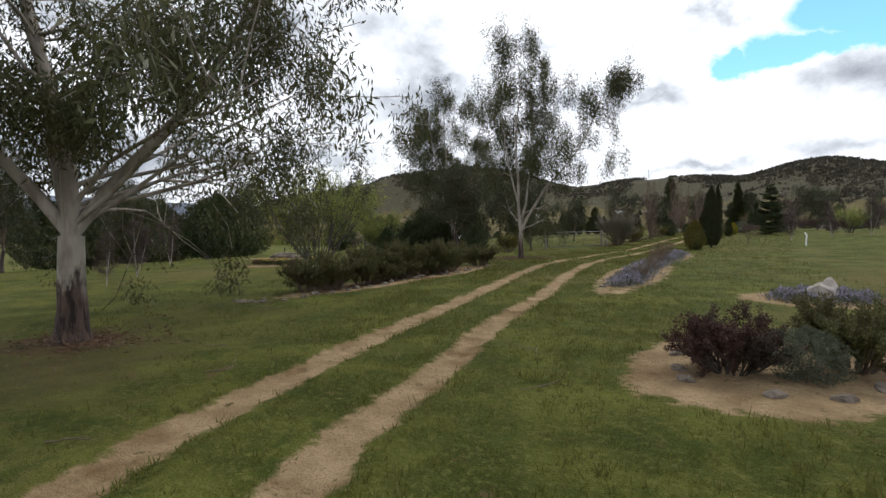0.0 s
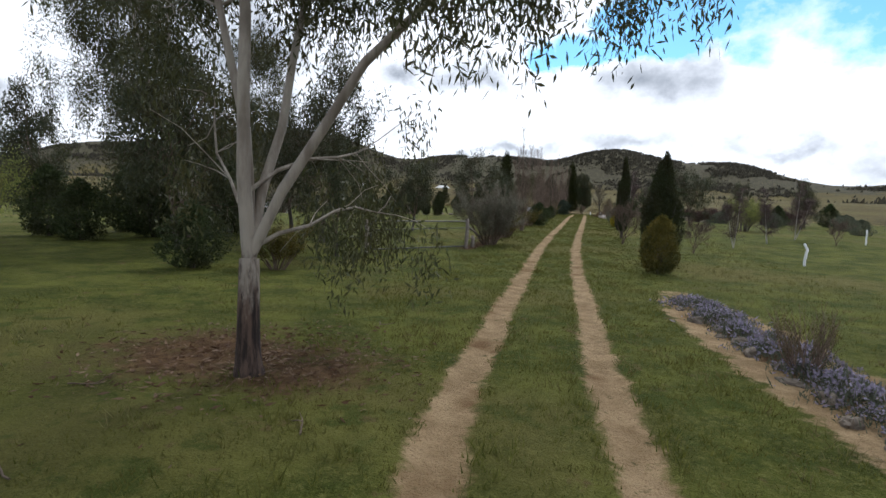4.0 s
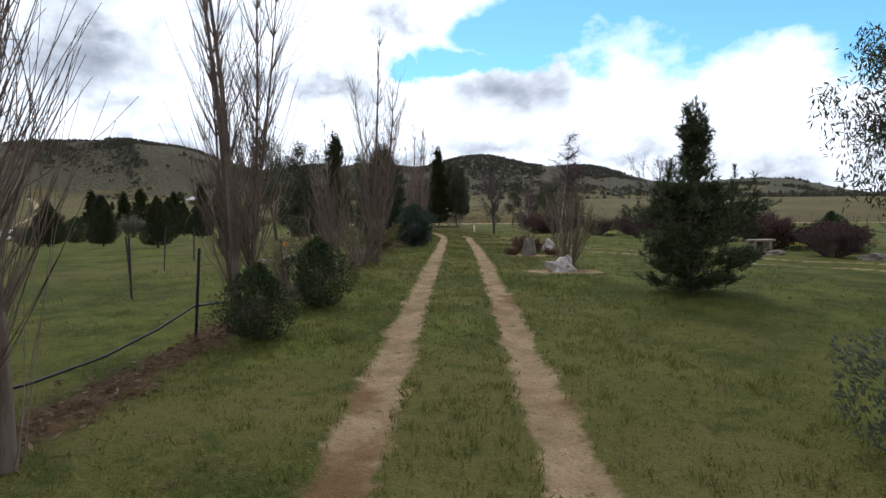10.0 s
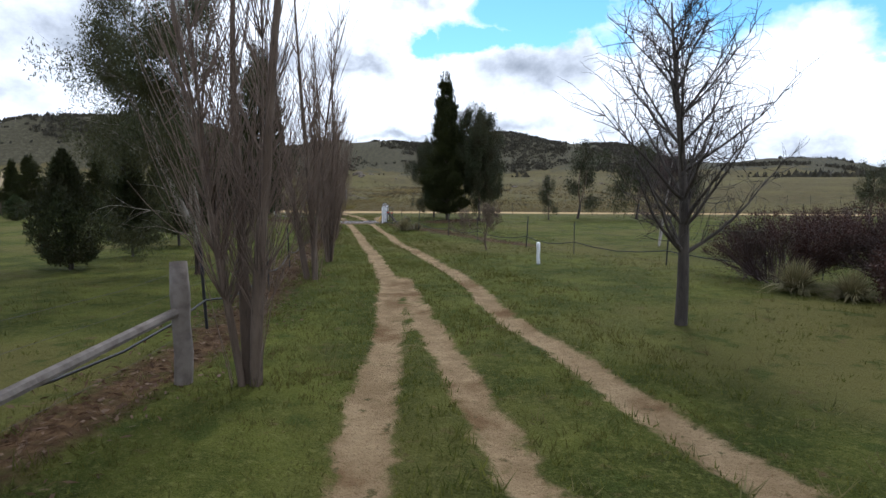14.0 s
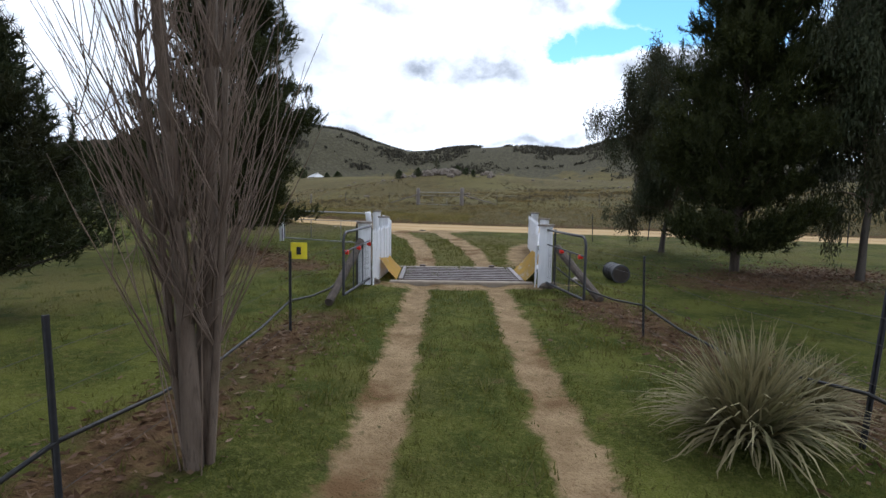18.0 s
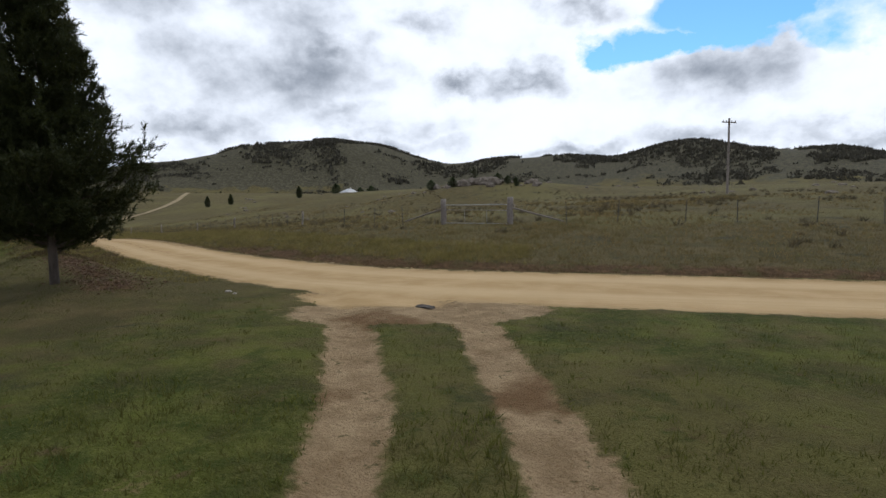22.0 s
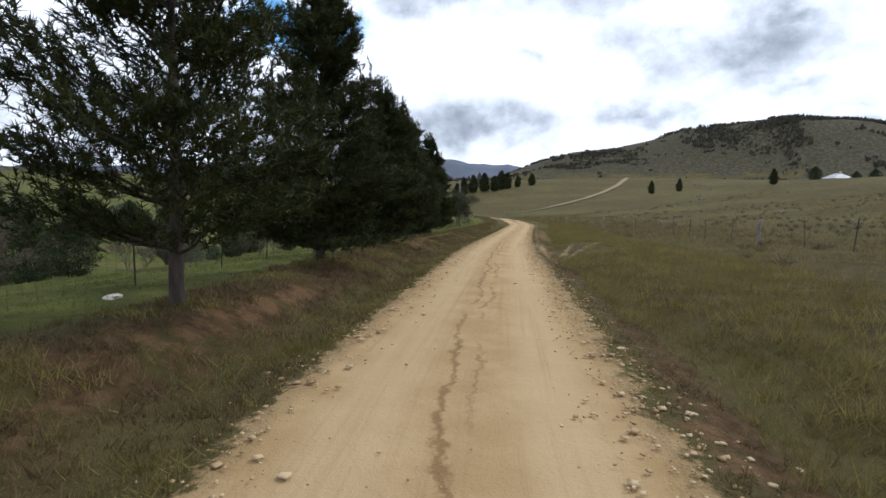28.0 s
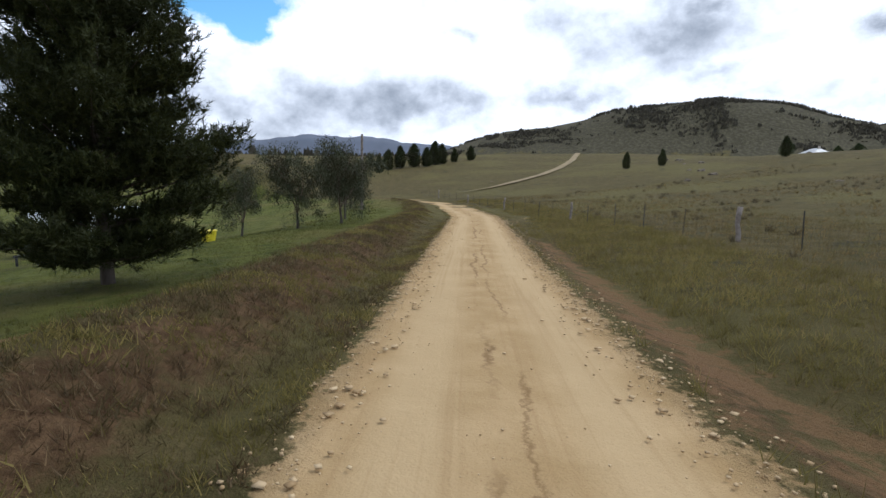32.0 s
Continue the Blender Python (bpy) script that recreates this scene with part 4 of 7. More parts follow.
def poplar(height, width, seed, stems=5, twigs=500):
    """A leafless fastigiate poplar: a sheaf of stems and twigs that all rise steeply from one stool."""
    global rng
    rng = np.random.default_rng(seed)
    wood, fine, lines = Soup(), Soup(), []
    for k in range(stems):
        turn = k * 2.4 + rng.normal() * 0.4
        top = height * (1.0 if k == 0 else rng.uniform(0.55, 0.98))
        lean = (0.03 if k == 0 else rng.uniform(0.05, 0.20)) * width / 2.1
        line = wander((math.cos(turn) * 0.07, math.sin(turn) * 0.07, -0.1), (math.cos(turn) * lean, math.sin(turn) * lean, 1), top, 12, 0.022, 0.02)
        wood.tube(line, np.linspace(0.07 if k < 2 else rng.uniform(0.03, 0.05), 0.004, len(line)), 6)
        lines.append(line)
    for k in range(twigs):
        line = lines[rng.integers(stems)]
        i = 2 + int((len(line) - 3) * rng.random() ** 1.25)
        turn = rng.uniform(0, 6.28)
        f = line[i][2] / height
        length = rng.uniform(0.35, 1.0) * (0.27 * height * (1 - f) + 0.5)
        t = wander(line[i], (math.cos(turn) * 0.55, math.sin(turn) * 0.55, 1), length, 4, 0.06, 0.11)
        fine.tube(t, np.linspace(0.0075, 0.002, len(t)), 3)
        if k % 2:
            u = wander(t[2], rng.normal(size=3) * 0.4 + np.array([0, 0, 1.0]), length * 0.5, 3, 0.08, 0.1)
            fine.tube(u, np.linspace(0.005, 0.002, len(u)), 3)
    for k in range(7):
        turn, out = rng.uniform(0, 6.28), rng.uniform(0.03, 0.2)
        t = wander((math.cos(turn) * out, math.sin(turn) * out, -0.05), (math.cos(turn) * 0.2, math.sin(turn) * 0.2, 1), rng.uniform(0.1, 0.42) * height, 5, 0.04, 0.03)
        fine.tube(t, np.linspace(0.007, 0.002, len(t)), 3)
    return wood.mesh("stems"), fine.mesh("twigs")


def cedar(height, reach, seed):
    """A cedar: level boughs in tiers, each a flat plate of short needles, with gaps between."""
    global rng
    rng = np.random.default_rng(seed)
    wood, needles, bases, ways = Soup(), Soup(), [], []
    trunk = wander((0, 0, -0.1), (0, 0, 1), height, 12, 0.012, 0.06)
    wood.tube(trunk, np.linspace(height * 0.017, 0.012, len(trunk)), 10)
    z = height * 0.06
    while z < height * 0.97:
        f = z / height
        first = rng.uniform(0, 6.28)
        for k in range(6):
            turn = first + k * 1.047 + rng.normal() * 0.22
            length = max(0.15, reach * (1 - f) ** 0.8 * (0.75 + 0.25 * min(1.0, f * 6)) * rng.uniform(0.5, 1.3))
            at = np.array([np.interp(z, trunk[:, 2], trunk[:, 0]), np.interp(z, trunk[:, 2], trunk[:, 1]), z + rng.normal() * 0.11])
            line = wander(at, (math.cos(turn), math.sin(turn), 0.22 + 0.3 * f + rng.normal() * 0.1), length, 6, 0.06, -0.045)
            wood.tube(line, np.linspace(0.012 * length + 0.006, 0.004, len(line)), 4)
            n = int(30 + 210 * length)
            u = 0.12 + 0.86 * rng.random(n) ** 0.8
            i = np.minimum(5, (u * 6).astype(int))
            part_way = (u * 6 - i)[:, None]
            q = line[i] * (1 - part_way) + line[i + 1] * part_way
            side = np.array([-math.sin(turn), math.cos(turn), 0.0])
            wing = rng.normal(size=n) * (0.30 * length * (1.05 - u) + 0.05)
            q = q + side * wing[:, None] + np.array([0, 0, 1.0]) * (rng.normal(size=n) * 0.018 - 0.10 * np.abs(wing))[:, None]
            bases.append(q)
            ways.append(np.array([math.cos(turn), math.sin(turn), 0.25]) + side * np.sign(wing)[:, None] * 0.6 + rng.normal(size=(n, 3)) * [0.4, 0.4, 0.28])
        z += height * 0.062 * rng.uniform(0.8, 1.2)
    bases.append(trunk[-3:] + np.array([0, 0, 0.05]))
    ways.append(np.tile([0, 0, 1.0], (3, 1)) + 0.01)
    bases, ways = np.concatenate(bases), np.concatenate(ways)
    ways /= np.linalg.norm(ways, axis=1)[:, None]
    b = np.repeat(bases, 5, 0) + rng.normal(size=(len(bases) * 5, 3)) * [0.03, 0.03, 0.012]
    w = np.repeat(ways, 5, 0) + rng.normal(size=b.shape) * 0.4
    needles.spikes(b, b + w * 0.11, 0.02)
    return wood.mesh("trunk"), needles.mesh("crown")


def oval_tree(height, seed, width=0.42, arms=34):
    """A leafless tree with a straight leader, rising arms and a twiggy egg-shaped crown. Gives the limbs and the fine twigs."""
    global rng
    rng = np.random.default_rng(seed)
    wood, fine = Soup(), Soup()
    line = wander((0, 0, -0.1), (0, 0, 1), height * 0.93, 12, 0.035, 0.05)
    wide = np.linspace(height * 0.019, 0.012, len(line))
    wood.tube(line, wide, 9)
    for k in range(arms):
        i = 3 + int(8.5 * k / arms)
        f, a = i / 12, k * 2.4 + rng.normal() * 0.3
        length = height * width * (1.0 - 1.5 * (f - 0.42) ** 2 - 0.35 * f) * rng.uniform(0.7, 1.15)
        arm = wander(line[i], (math.cos(a), math.sin(a), 0.65 + 0.5 * f), length, 6, 0.11, 0.08)
        wood.tube(arm, np.linspace(wide[i] * 0.42 + 0.004, 0.005, len(arm)), 5)
        for q in arm[1:]:
            for _ in range(3):
                b = wander(q, (arm[-1] - arm[0]) / length + rng.normal(size=3) * 0.65 + np.array([0, 0, 0.15]), length * rng.uniform(0.2, 0.42), 3, 0.15, 0.03)
                fine.tube(b, np.linspace(0.008, 0.003, len(b)), 3)
                for p in b[1:]:
                    t = wander(p, (b[-1] - b[0]) / length * 2 + rng.normal(size=3) * 0.7, height * 0.05, 2, 0.2, 0.02)
                    fine.tube(t, (0.004, 0.003, 0.0015), 3)
    return wood.mesh("limbs"), fine.mesh("twigs")


def bare_tree(height, seed, depth=5, angle=0.55, kids=3, low=0.22, thick=0.022, lift=0.04, stems=1, keep=0.72):
    """A leafless tree. Gives the limbs and the fine twigs."""
    global rng
    rng = np.random.default_rng(seed)
    wood, fine, tips = Soup(), Soup(), []
    for k in range(stems):
        turn = rng.uniform(0, 6.28)
        lean = 0.02 if stems == 1 else 0.28
        way = (math.cos(turn) * lean, math.sin(turn) * lean, 1)
        trunk = wander((0, 0, -0.1), way, height * low, 4, 0.05)
        r = height * thick * (1 if k == 0 else 0.7)
        wood.tube(trunk, np.linspace(r * 1.35, r, len(trunk)), 9)
        for j in range(3):
            grow(wood, trunk[-1], fork(trunk[-1] - trunk[-2], 0.35 + 0.25 * j / 2, j * 2.1 + rng.normal() * 0.3), height * 0.27, r * 0.72, depth - 2, angle, keep, kids, 0.09, lift, tips, 0.6, 6)
    for q, d, dd in tips:
        if dd == 0:
            for _ in range(5):
                t = wander(q, d / (np.linalg.norm(d) + 1e-6) + rng.normal(size=3) * 0.5, height * 0.07, 2, 0.15, lift)
                fine.tube(t, (0.005, 0.003, 0.0015), 3)
    return wood.mesh("limbs"), fine.mesh("twigs")


def birch(height, seed, stems=2):
    """A leafless birch: white stems and fine hanging twigs."""
    global rng
    rng = np.random.default_rng(seed)
    wood, fine = Soup(), Soup()
    for k in range(stems):
        turn = rng.uniform(0, 6.28)
        top = height * (1 if k == 0 else 0.72)
        line = wander((0, 0, -0.1), (math.cos(turn) * 0.16 * (k + 0.4), math.sin(turn) * 0.16 * (k + 0.4), 1), top, 10, 0.045, 0.05)
        wood.tube(line, np.linspace(height * 0.0085, 0.008, len(line)), 8)
        for j in range(36):
            i = rng.integers(2, 11)
            a = rng.uniform(0, 6.28)
            b = wander(line[i], (math.cos(a), math.sin(a), 0.7), height * rng.uniform(0.14, 0.3) * (1.15 - i / 14), 5, 0.12, -0.02)
            fine.tube(b, np.linspace(0.014, 0.005, len(b)), 4)
            for q in b[1:]:
                for _ in range(6):
                    t = wander(q + rng.normal(size=3) * 0.03, rng.normal(size=3) * 0.8 + np.array([0, 0, 0.2]), height * rng.uniform(0.05, 0.12), 3, 0.2, -0.22)
                    fine.tube(t, np.linspace(0.006, 0.003, len(t)), 3)
    return wood.mesh("stems"), fine.mesh("twigs")


def dense_bush(width, height, seed, count=1600, leaf=0.09, wide=0.03, point=0.0, upward=0.8, lumps=0.22, foot=0.06, fill=0.55):
    """A close-leaved bush or conifer, from a flame to a ball. Gives the stem and the leaves."""
    global rng
    rng = np.random.default_rng(seed)
    wood, crown = Soup(), Soup()
    for k in range(6):
        a = rng.uniform(0, 6.28)
        wood.tube(wander((0.04 * math.cos(a), 0.04 * math.sin(a), -0.08), (math.cos(a) * 0.2 * width / height, math.sin(a) * 0.2 * width / height, 1), height * (0.75 - 0.25 * point), 5, 0.06), np.linspace(0.03, 0.004, 6) * (0.5 + height * 0.16), 5)
    a, f = rng.uniform(0, 6.28, count), rng.random(count) ** 0.9
    profile = np.sin(np.clip(f * 1.02 + 0.10, 0, 1.1) * np.pi / 1.1) ** 0.6 * (1 - point * f)
    bulge = np.array([noise.noise((math.cos(q) * 1.6, math.sin(q) * 1.6, g * 3.2 + seed)) for q, g in zip(a, f)])
    out = (1 - fill * rng.random(count) ** 2.2) * profile * (1 + lumps * bulge * 1.8) * width / 2
    base = np.stack([np.cos(a) * out, np.sin(a) * out, (foot + f * (1 - foot)) * height * (1 + 0.10 * bulge)], 1)
    per = 5
    b = np.repeat(base, per, 0) + rng.normal(size=(count * per, 3)) * leaf * 0.35
    away = np.repeat(np.stack([np.cos(a), np.sin(a), np.zeros(count)], 1), per, 0)
    w = away * (1 - upward) + np.array([0, 0, upward]) + rng.normal(size=b.shape) * 0.45
    w /= np.linalg.norm(w, axis=1)[:, None]
    crown.blades(b, b + w * (leaf * rng.uniform(0.6, 1.4, len(b)))[:, None], wide)
    return wood.mesh("stems"), crown.mesh("leaves")


def loose_shrub(width, height, seed, stems=14, leaves=14, leaf=0.07, wide=0.025, lift=0.05, kids=3):
    """An open shrub: many stems from the ground with scattered leaves."""
    global rng
    rng = np.random.default_rng(seed)
    wood, crown, tips = Soup(), Soup(), []
    for k in range(stems):
        a, out = rng.uniform(0, 6.28), rng.random() ** 0.6
        way = np.array([math.cos(a) * out * 0.75 * width / height, math.sin(a) * out * 0.75 * width / height, 1.0])
        grow(wood, (math.cos(a) * 0.1 * width, math.sin(a) * 0.1 * width, -0.05), way, height * 0.55 * rng.uniform(0.75, 1.1), 0.012 + 0.006 * height, 2, 0.42, 0.62, kids, 0.10, lift, tips, 0.6, 4)
    hanging_leaves(crown, tips, leaves, leaf, wide, 0.06 * height, -0.3)
    return wood.mesh("stems"), crown.mesh("leaves")


def tussock(width, height, seed, count=260):
    """A clump of arching strap leaves."""
    global rng
    rng = np.random.default_rng(seed)
    s = Soup()
    for k in range(count):
        a, out = rng.uniform(0, 6.28), rng.random()
        line = wander((math.cos(a) * 0.1 * width * out, math.sin(a) * 0.1 * width * out, 0), (math.cos(a) * (0.2 + out * 0.8), math.sin(a) * (0.2 + out * 0.8), 1.4), height * rng.uniform(0.5, 1.35), 5, 0.11, -0.06 - 0.30 * out)
        line[:, 2] = np.maximum(line[:, 2], 0.01)
        side = np.array([-math.sin(a), math.cos(a), 0]) * 0.012
        w = np.array([1, 1, 0.9, 0.75, 0.5, 0.12])[:, None]
        verts = np.concatenate([line + side * w, line - side * w])
        i = np.arange(5)
        s.add(verts, np.stack([i, i + 1, i + 7, i + 6], 1))
    return s.mesh("blades")


# one specimen a kind, kept for copies that share its meshes
KIND = {}


def plant(name, kind, x, y, turn, scale, meshes, label, category, group="", lift=0.0):
    """Plants a specimen: a list of (part name, mesh, material) under an Empty; later ones of the kind share the meshes."""
    if kind not in KIND:
        KIND[kind] = meshes()
    thing = empty(name, x, y, turn, label, category, group)
    thing.location.z += lift
    thing.scale = scale if isinstance(scale, tuple) else (scale,) * 3
    for part_name, me, material in KIND[kind]:
        piece = part(part_name, me, material, thing, smooth_faces=part_name in ("branchwork", "trunk"))
        if part_name == "twig_spray":
            tagged(piece, kind="stuff")
    return thing


def gum_parts(*args, leaf_mat=LEAF_GUM, foot_mat=BARK_ROUGH, limb_mat=BARK_ROUGH, **more):
    limbs, foot, crown = gum(*args, **more)
    return [("branchwork", limbs, limb_mat), ("trunk", foot, foot_mat), ("crown", crown, leaf_mat)]


def two_parts(first, second, mat_a, mat_b, names=("trunk", "crown")):
    return [(names[0], first, mat_a), (names[1], second, mat_b)]


# ---- the planting ----
def gum_tree(kind, x, y, scale, turn, label, group="gum trees", **make):
    args = {"big_a": (10.5, 7.6, 4, 11), "big_b": (10.4, 6.4, 4, 23), "mid_a": (7, 4.6, 3, 31), "mid_b": (7, 3.6, 2, 47), "mid_c": (6.4, 5.2, 4, 53), "mid_d": (6.2, 4.5, 4, 59)}[kind]
    more = {"big_a": dict(leaves=225, leaf=0.145, low=0.17, lean=0.42, girth=0.0165, cloud=0.042, gaps=0.32, arms=15, first=2, boughs=12, bough=0.7, sweep=0.66), "mid_d": dict(leaves=210, leaf=0.13, low=0.2, girth=0.0125, gaps=0.03, lean=0.14, cloud=0.052, arms=13, first=2, boughs=4),
            "big_b": dict(leaves=175, leaf=0.135, low=0.13, lean=0.14, cloud=0.038, girth=0.0115, gaps=0.15, arms=14, first=4)}.get(
        kind, dict(leaves=42, leaf=0.2, low=0.2, girth=0.0125, gaps=0.06, lean=0.12, cloud=0.062, arms=10))
    dark = kind.startswith("mid")
    return plant("gum_tree", kind, x, y, turn, scale, lambda: gum_parts(*args, leaf_mat=LEAF_GUM_DARK if dark else LEAF_GUM, foot_mat=BARK_DARK if dark else BARK_ROUGH,
                                                                     limb_mat=BARK_GREY if dark else BARK_ROUGH, **more), label, "tree", group)


gum_tree("big_a", -0.55, 12.7, 1.0, -27, "tall pale-limbed gum tree with stringy dark bark at its foot")
gum_tree("big_b", -1.95, 32.5, (0.84, 0.84, 1.0), -87, "forked pale-limbed gum tree with hanging leaves beside the drive")
for k, (kind, x, y, s) in enumerate([("big_b", -14.2, 46, 1.15), ("mid_a", -9.5, 48.5, 1.1), ("mid_b", -17, 48, 1.2), ("mid_c", -12, 43, 1.0), ("mid_a", -7.7, 70.2, 0.78), ("mid_c", -8.6, 58, 0.66),
                                     ("mid_c", 10.6, 85.5, 0.86), ("mid_a", 16.7, 91.5, 0.62), ("mid_a", -11.3, 106.8, 0.86), ("mid_b", -7.7, 101.7, 0.72), ("big_b", -7.5, 121.5, 0.66), ("mid_b", -5.0, 109.8, 0.55),
                                     ("mid_d", -0.7, 150.6, (0.86, 0.86, 1.4)), ("mid_d", -4.6, 155.2, (0.84, 0.84, 1.05)), ("mid_c", 12, 154, 1.05), ("mid_a", 15.6, 154.2, 0.74), ("mid_b", 7.3, 154, 0.9), ("mid_b", 4.8, 152.6, 0.5),
                                     ("mid_a", 28, 151, 0.62), ("mid_c", 30.8, 152, 0.6), ("mid_c", -97.5, 198.8, 0.55), ("mid_c", -98.5, 202, 0.72), ("mid_c", -99, 204.8, 0.76), ("mid_c", -105, 207.5, 0.7), ("mid_c", -124, 216, 0.8),
                                     ("mid_b", -48, 262, 0.55), ("mid_a", 23, 93, 0.7), ("mid_c", 30, 78, 0.9), ("mid_c", -33, 38, 1.0), ("mid_a", -38, 44, 1.15), ("mid_c", -30, 29, 0.95), ("mid_a", -43, 36, 1.1), ("mid_b", -27, 50, 1.1),
                                     ("mid_c", -36, 22, 1.1), ("mid_a", -26, 20, 0.9), ("mid_c", -50, 52, 1.3), ("mid_a", -13, 52, 0.9), ("mid_c", -20, 56, 1.0), ("mid_b", -6.8, 44.5, 0.6), ("mid_a", -40, 60, 1.2)]):
    gum_tree(kind, x, y, s, k * 77 % 360, "dark-crowned gum tree on the grass" if kind != "big_b" else "slender pale-trunked gum tree with an open crown")


def pine_tree(kind, x, y, scale, turn, label="dark green pine with upswept boughs on the roadside"):
    args = {"a": (11.5, 2.9, 3, 0.045, 0.34, 1.05), "b": (10.5, 2.45, 5, 0.045, 0.34, 1.5), "c": (9.8, 2.9, 8, 0.13, 0.36, 0.8, 0.0, 0.085), "d": (4.3, 1.15, 9, 0.03), "e": (9.8, 2.8, 18, 0.13, 0.32, 1.35)}[kind]
    return plant("pine_tree", "pine_" + kind, x, y, turn, scale, lambda: two_parts(*pine(*args), BARK_PINE, LEAF_PINE), label, "tree", "pine trees")


for kind, x, y, s, turn in [("a", -17.9, 151.0, (0.92, 0.92, 1.08), 0), ("b", -3.2, 151.0, (0.74, 0.74, 1.0), 40), ("e", -24.0, 160.1, (0.72, 0.72, 0.73), 110), ("d", -29.5, 163.9, (0.74, 0.74, 0.73), 10), ("c", -36.2, 167.3, (0.46, 0.46, 0.52), 30), ("c", -43.2, 171.5, (0.76, 0.76, 0.66), 170),
                            ("a", -48.8, 174.8, (0.74, 0.74, 0.58), 60), ("b", -55.8, 179.0, (0.74, 0.74, 0.58), 20), ("a", -64.6, 182.9, (0.86, 0.86, 0.66), 200), ("b", -70.45, 186.3, (0.68, 0.68, 0.72), 130), ("d", -76.4, 189.4, (1.15, 1.15, 1.0), 240), ("b", -81.5, 192.65, (0.88, 0.88, 0.82), 70), 
                            ("d", -28, 159.3, 0.7, 40)]:
    pine_tree(kind, x, y, s, turn)
plant("pine_tree", "young_pine", 4.5, 84.7, 0, (0.95, 0.95, 0.76), lambda: two_parts(*pine(4.1, 1.3, 17, 0.02, 0.26, 0.9, 0.42, 0.085), BARK_PINE, LEAF_YOUNG), "young bushy pine with a bare leading spike", "tree", "pine trees")
plant("cedar_tree", "cedar", 6.6, 71.6, 0, 1.0, lambda: two_parts(*cedar(5.0, 2.15, 29), BARK_DARK, LEAF_YOUNG), "tiered dark cedar on the lawn", "tree")
plant("spruce_tree", "spruce", -4.35, 103.8, 0, (1.1, 1.1, 0.9), lambda: two_parts(*pine(5.4, 1.5, 33, 0.02, 0.2, 1.3), BARK_DARK, LEAF_SPRUCE), "pointed dark spruce beside the fence", "tree")

for k, (x, y, h) in enumerate([(-2.85, 63.0, 1.0), (-3.15, 77.3, 0.95), (-3.25, 81.7, 1.0), (-2.75, 91, 1.05), (-2.75, 107.7, 1.05), (-2.85, 113.7, 1.0), (-4.5, 121, 1.12), (-5.1, 124.6, 1.0), (-6.95, 130.9, 1.05),
                               (-7.6, 134.4, 1.0), (-8.65, 138.8, 0.95), (-2.9, 73, 0.5), (-3.0, 86.4, 0.55)]):
    plant("poplar_tree", "poplar_%d" % (k % 3), x, y, k * 67, h, lambda: two_parts(*poplar(7.0, 2.1, 61 + k), BARK_GREY, TWIG_POPLAR, ("branchwork", "twig_spray")), "leafless upright poplar with a sheaf of brown stems by the fence",
          "tree", "poplars along the drive")

for name, kind, x, y, s, make, label in [
    ("bare_tree", "bare_big", 2.5, 116.8, 1.0, lambda: two_parts(*oval_tree(5.1, 78), BARK_DARK, BARK_DARK, ("branchwork", "twig_spray")), "leafless dark-trunked tree on the lawn"),
    ("bare_tree", "bare_wide", 9.0, 98.5, 1.0, lambda: two_parts(*bare_tree(5.6, 72, 5, 0.55, 3, 0.1, 0.012), BARK_DARK, TWIG_BIRCH, ("branchwork", "twig_spray")), "leafless wide-branched tree on the lawn"),
    ("bare_tree", "bare_low", 3.05, 56.5, 1.0, lambda: two_parts(*bare_tree(2.7, 73, 5, 0.5, 3, 0.16, 0.011, stems=2), BARK_GREY, BARK_GREY, ("branchwork", "twig_spray")), "small leafless fruit tree in the grass"),
    ("bare_tree", "bare_low", 5.9, 53.7, 0.72, None, "small leafless fruit tree in the grass"),
    ("bare_tree", "bare_low", -0.3, 129.3, 0.85, None, "small leafless tree in the grass"),
    ("bare_tree", "bare_low", 15.2, 64, 0.7, None, "small leafless tree in the grass"),
    ("birch_tree", "birch", 6.2, 108.9, 1.25, lambda: two_parts(*birch(5.0, 75), BARK_BIRCH, TWIG_BIRCH, ("branchwork", "twig_spray")), "leafless white-stemmed birch on the lawn"),
    ("birch_tree", "birch", 11.2, 62.5, 0.6, None, "leafless pale-stemmed birch on the lawn"), ("birch_tree", "birch", 14.0, 67, 0.7, None, "leafless pale-stemmed birch on the lawn"),
    ("birch_tree", "birch", 8.5, 58.1, 0.6, None, "leafless pale-stemmed birch on the lawn"), ("birch_tree", "birch", 6.6, 131, 1.0, None, "leafless pale-stemmed birch behind the fence"),
    ("birch_tree", "birch", -11.6, 19.5, 0.5, None, "pale leafless sapling on the lawn"), ("birch_tree", "birch", -17, 24, 0.6, None, "pale leafless sapling on the lawn"),
    ("birch_tree", "birch", -9, 17.2, 0.45, None, "pale leafless sapling on the lawn"),
]:
    plant(name, kind, x, y, x * 40 % 360, s, make, label, "tree")

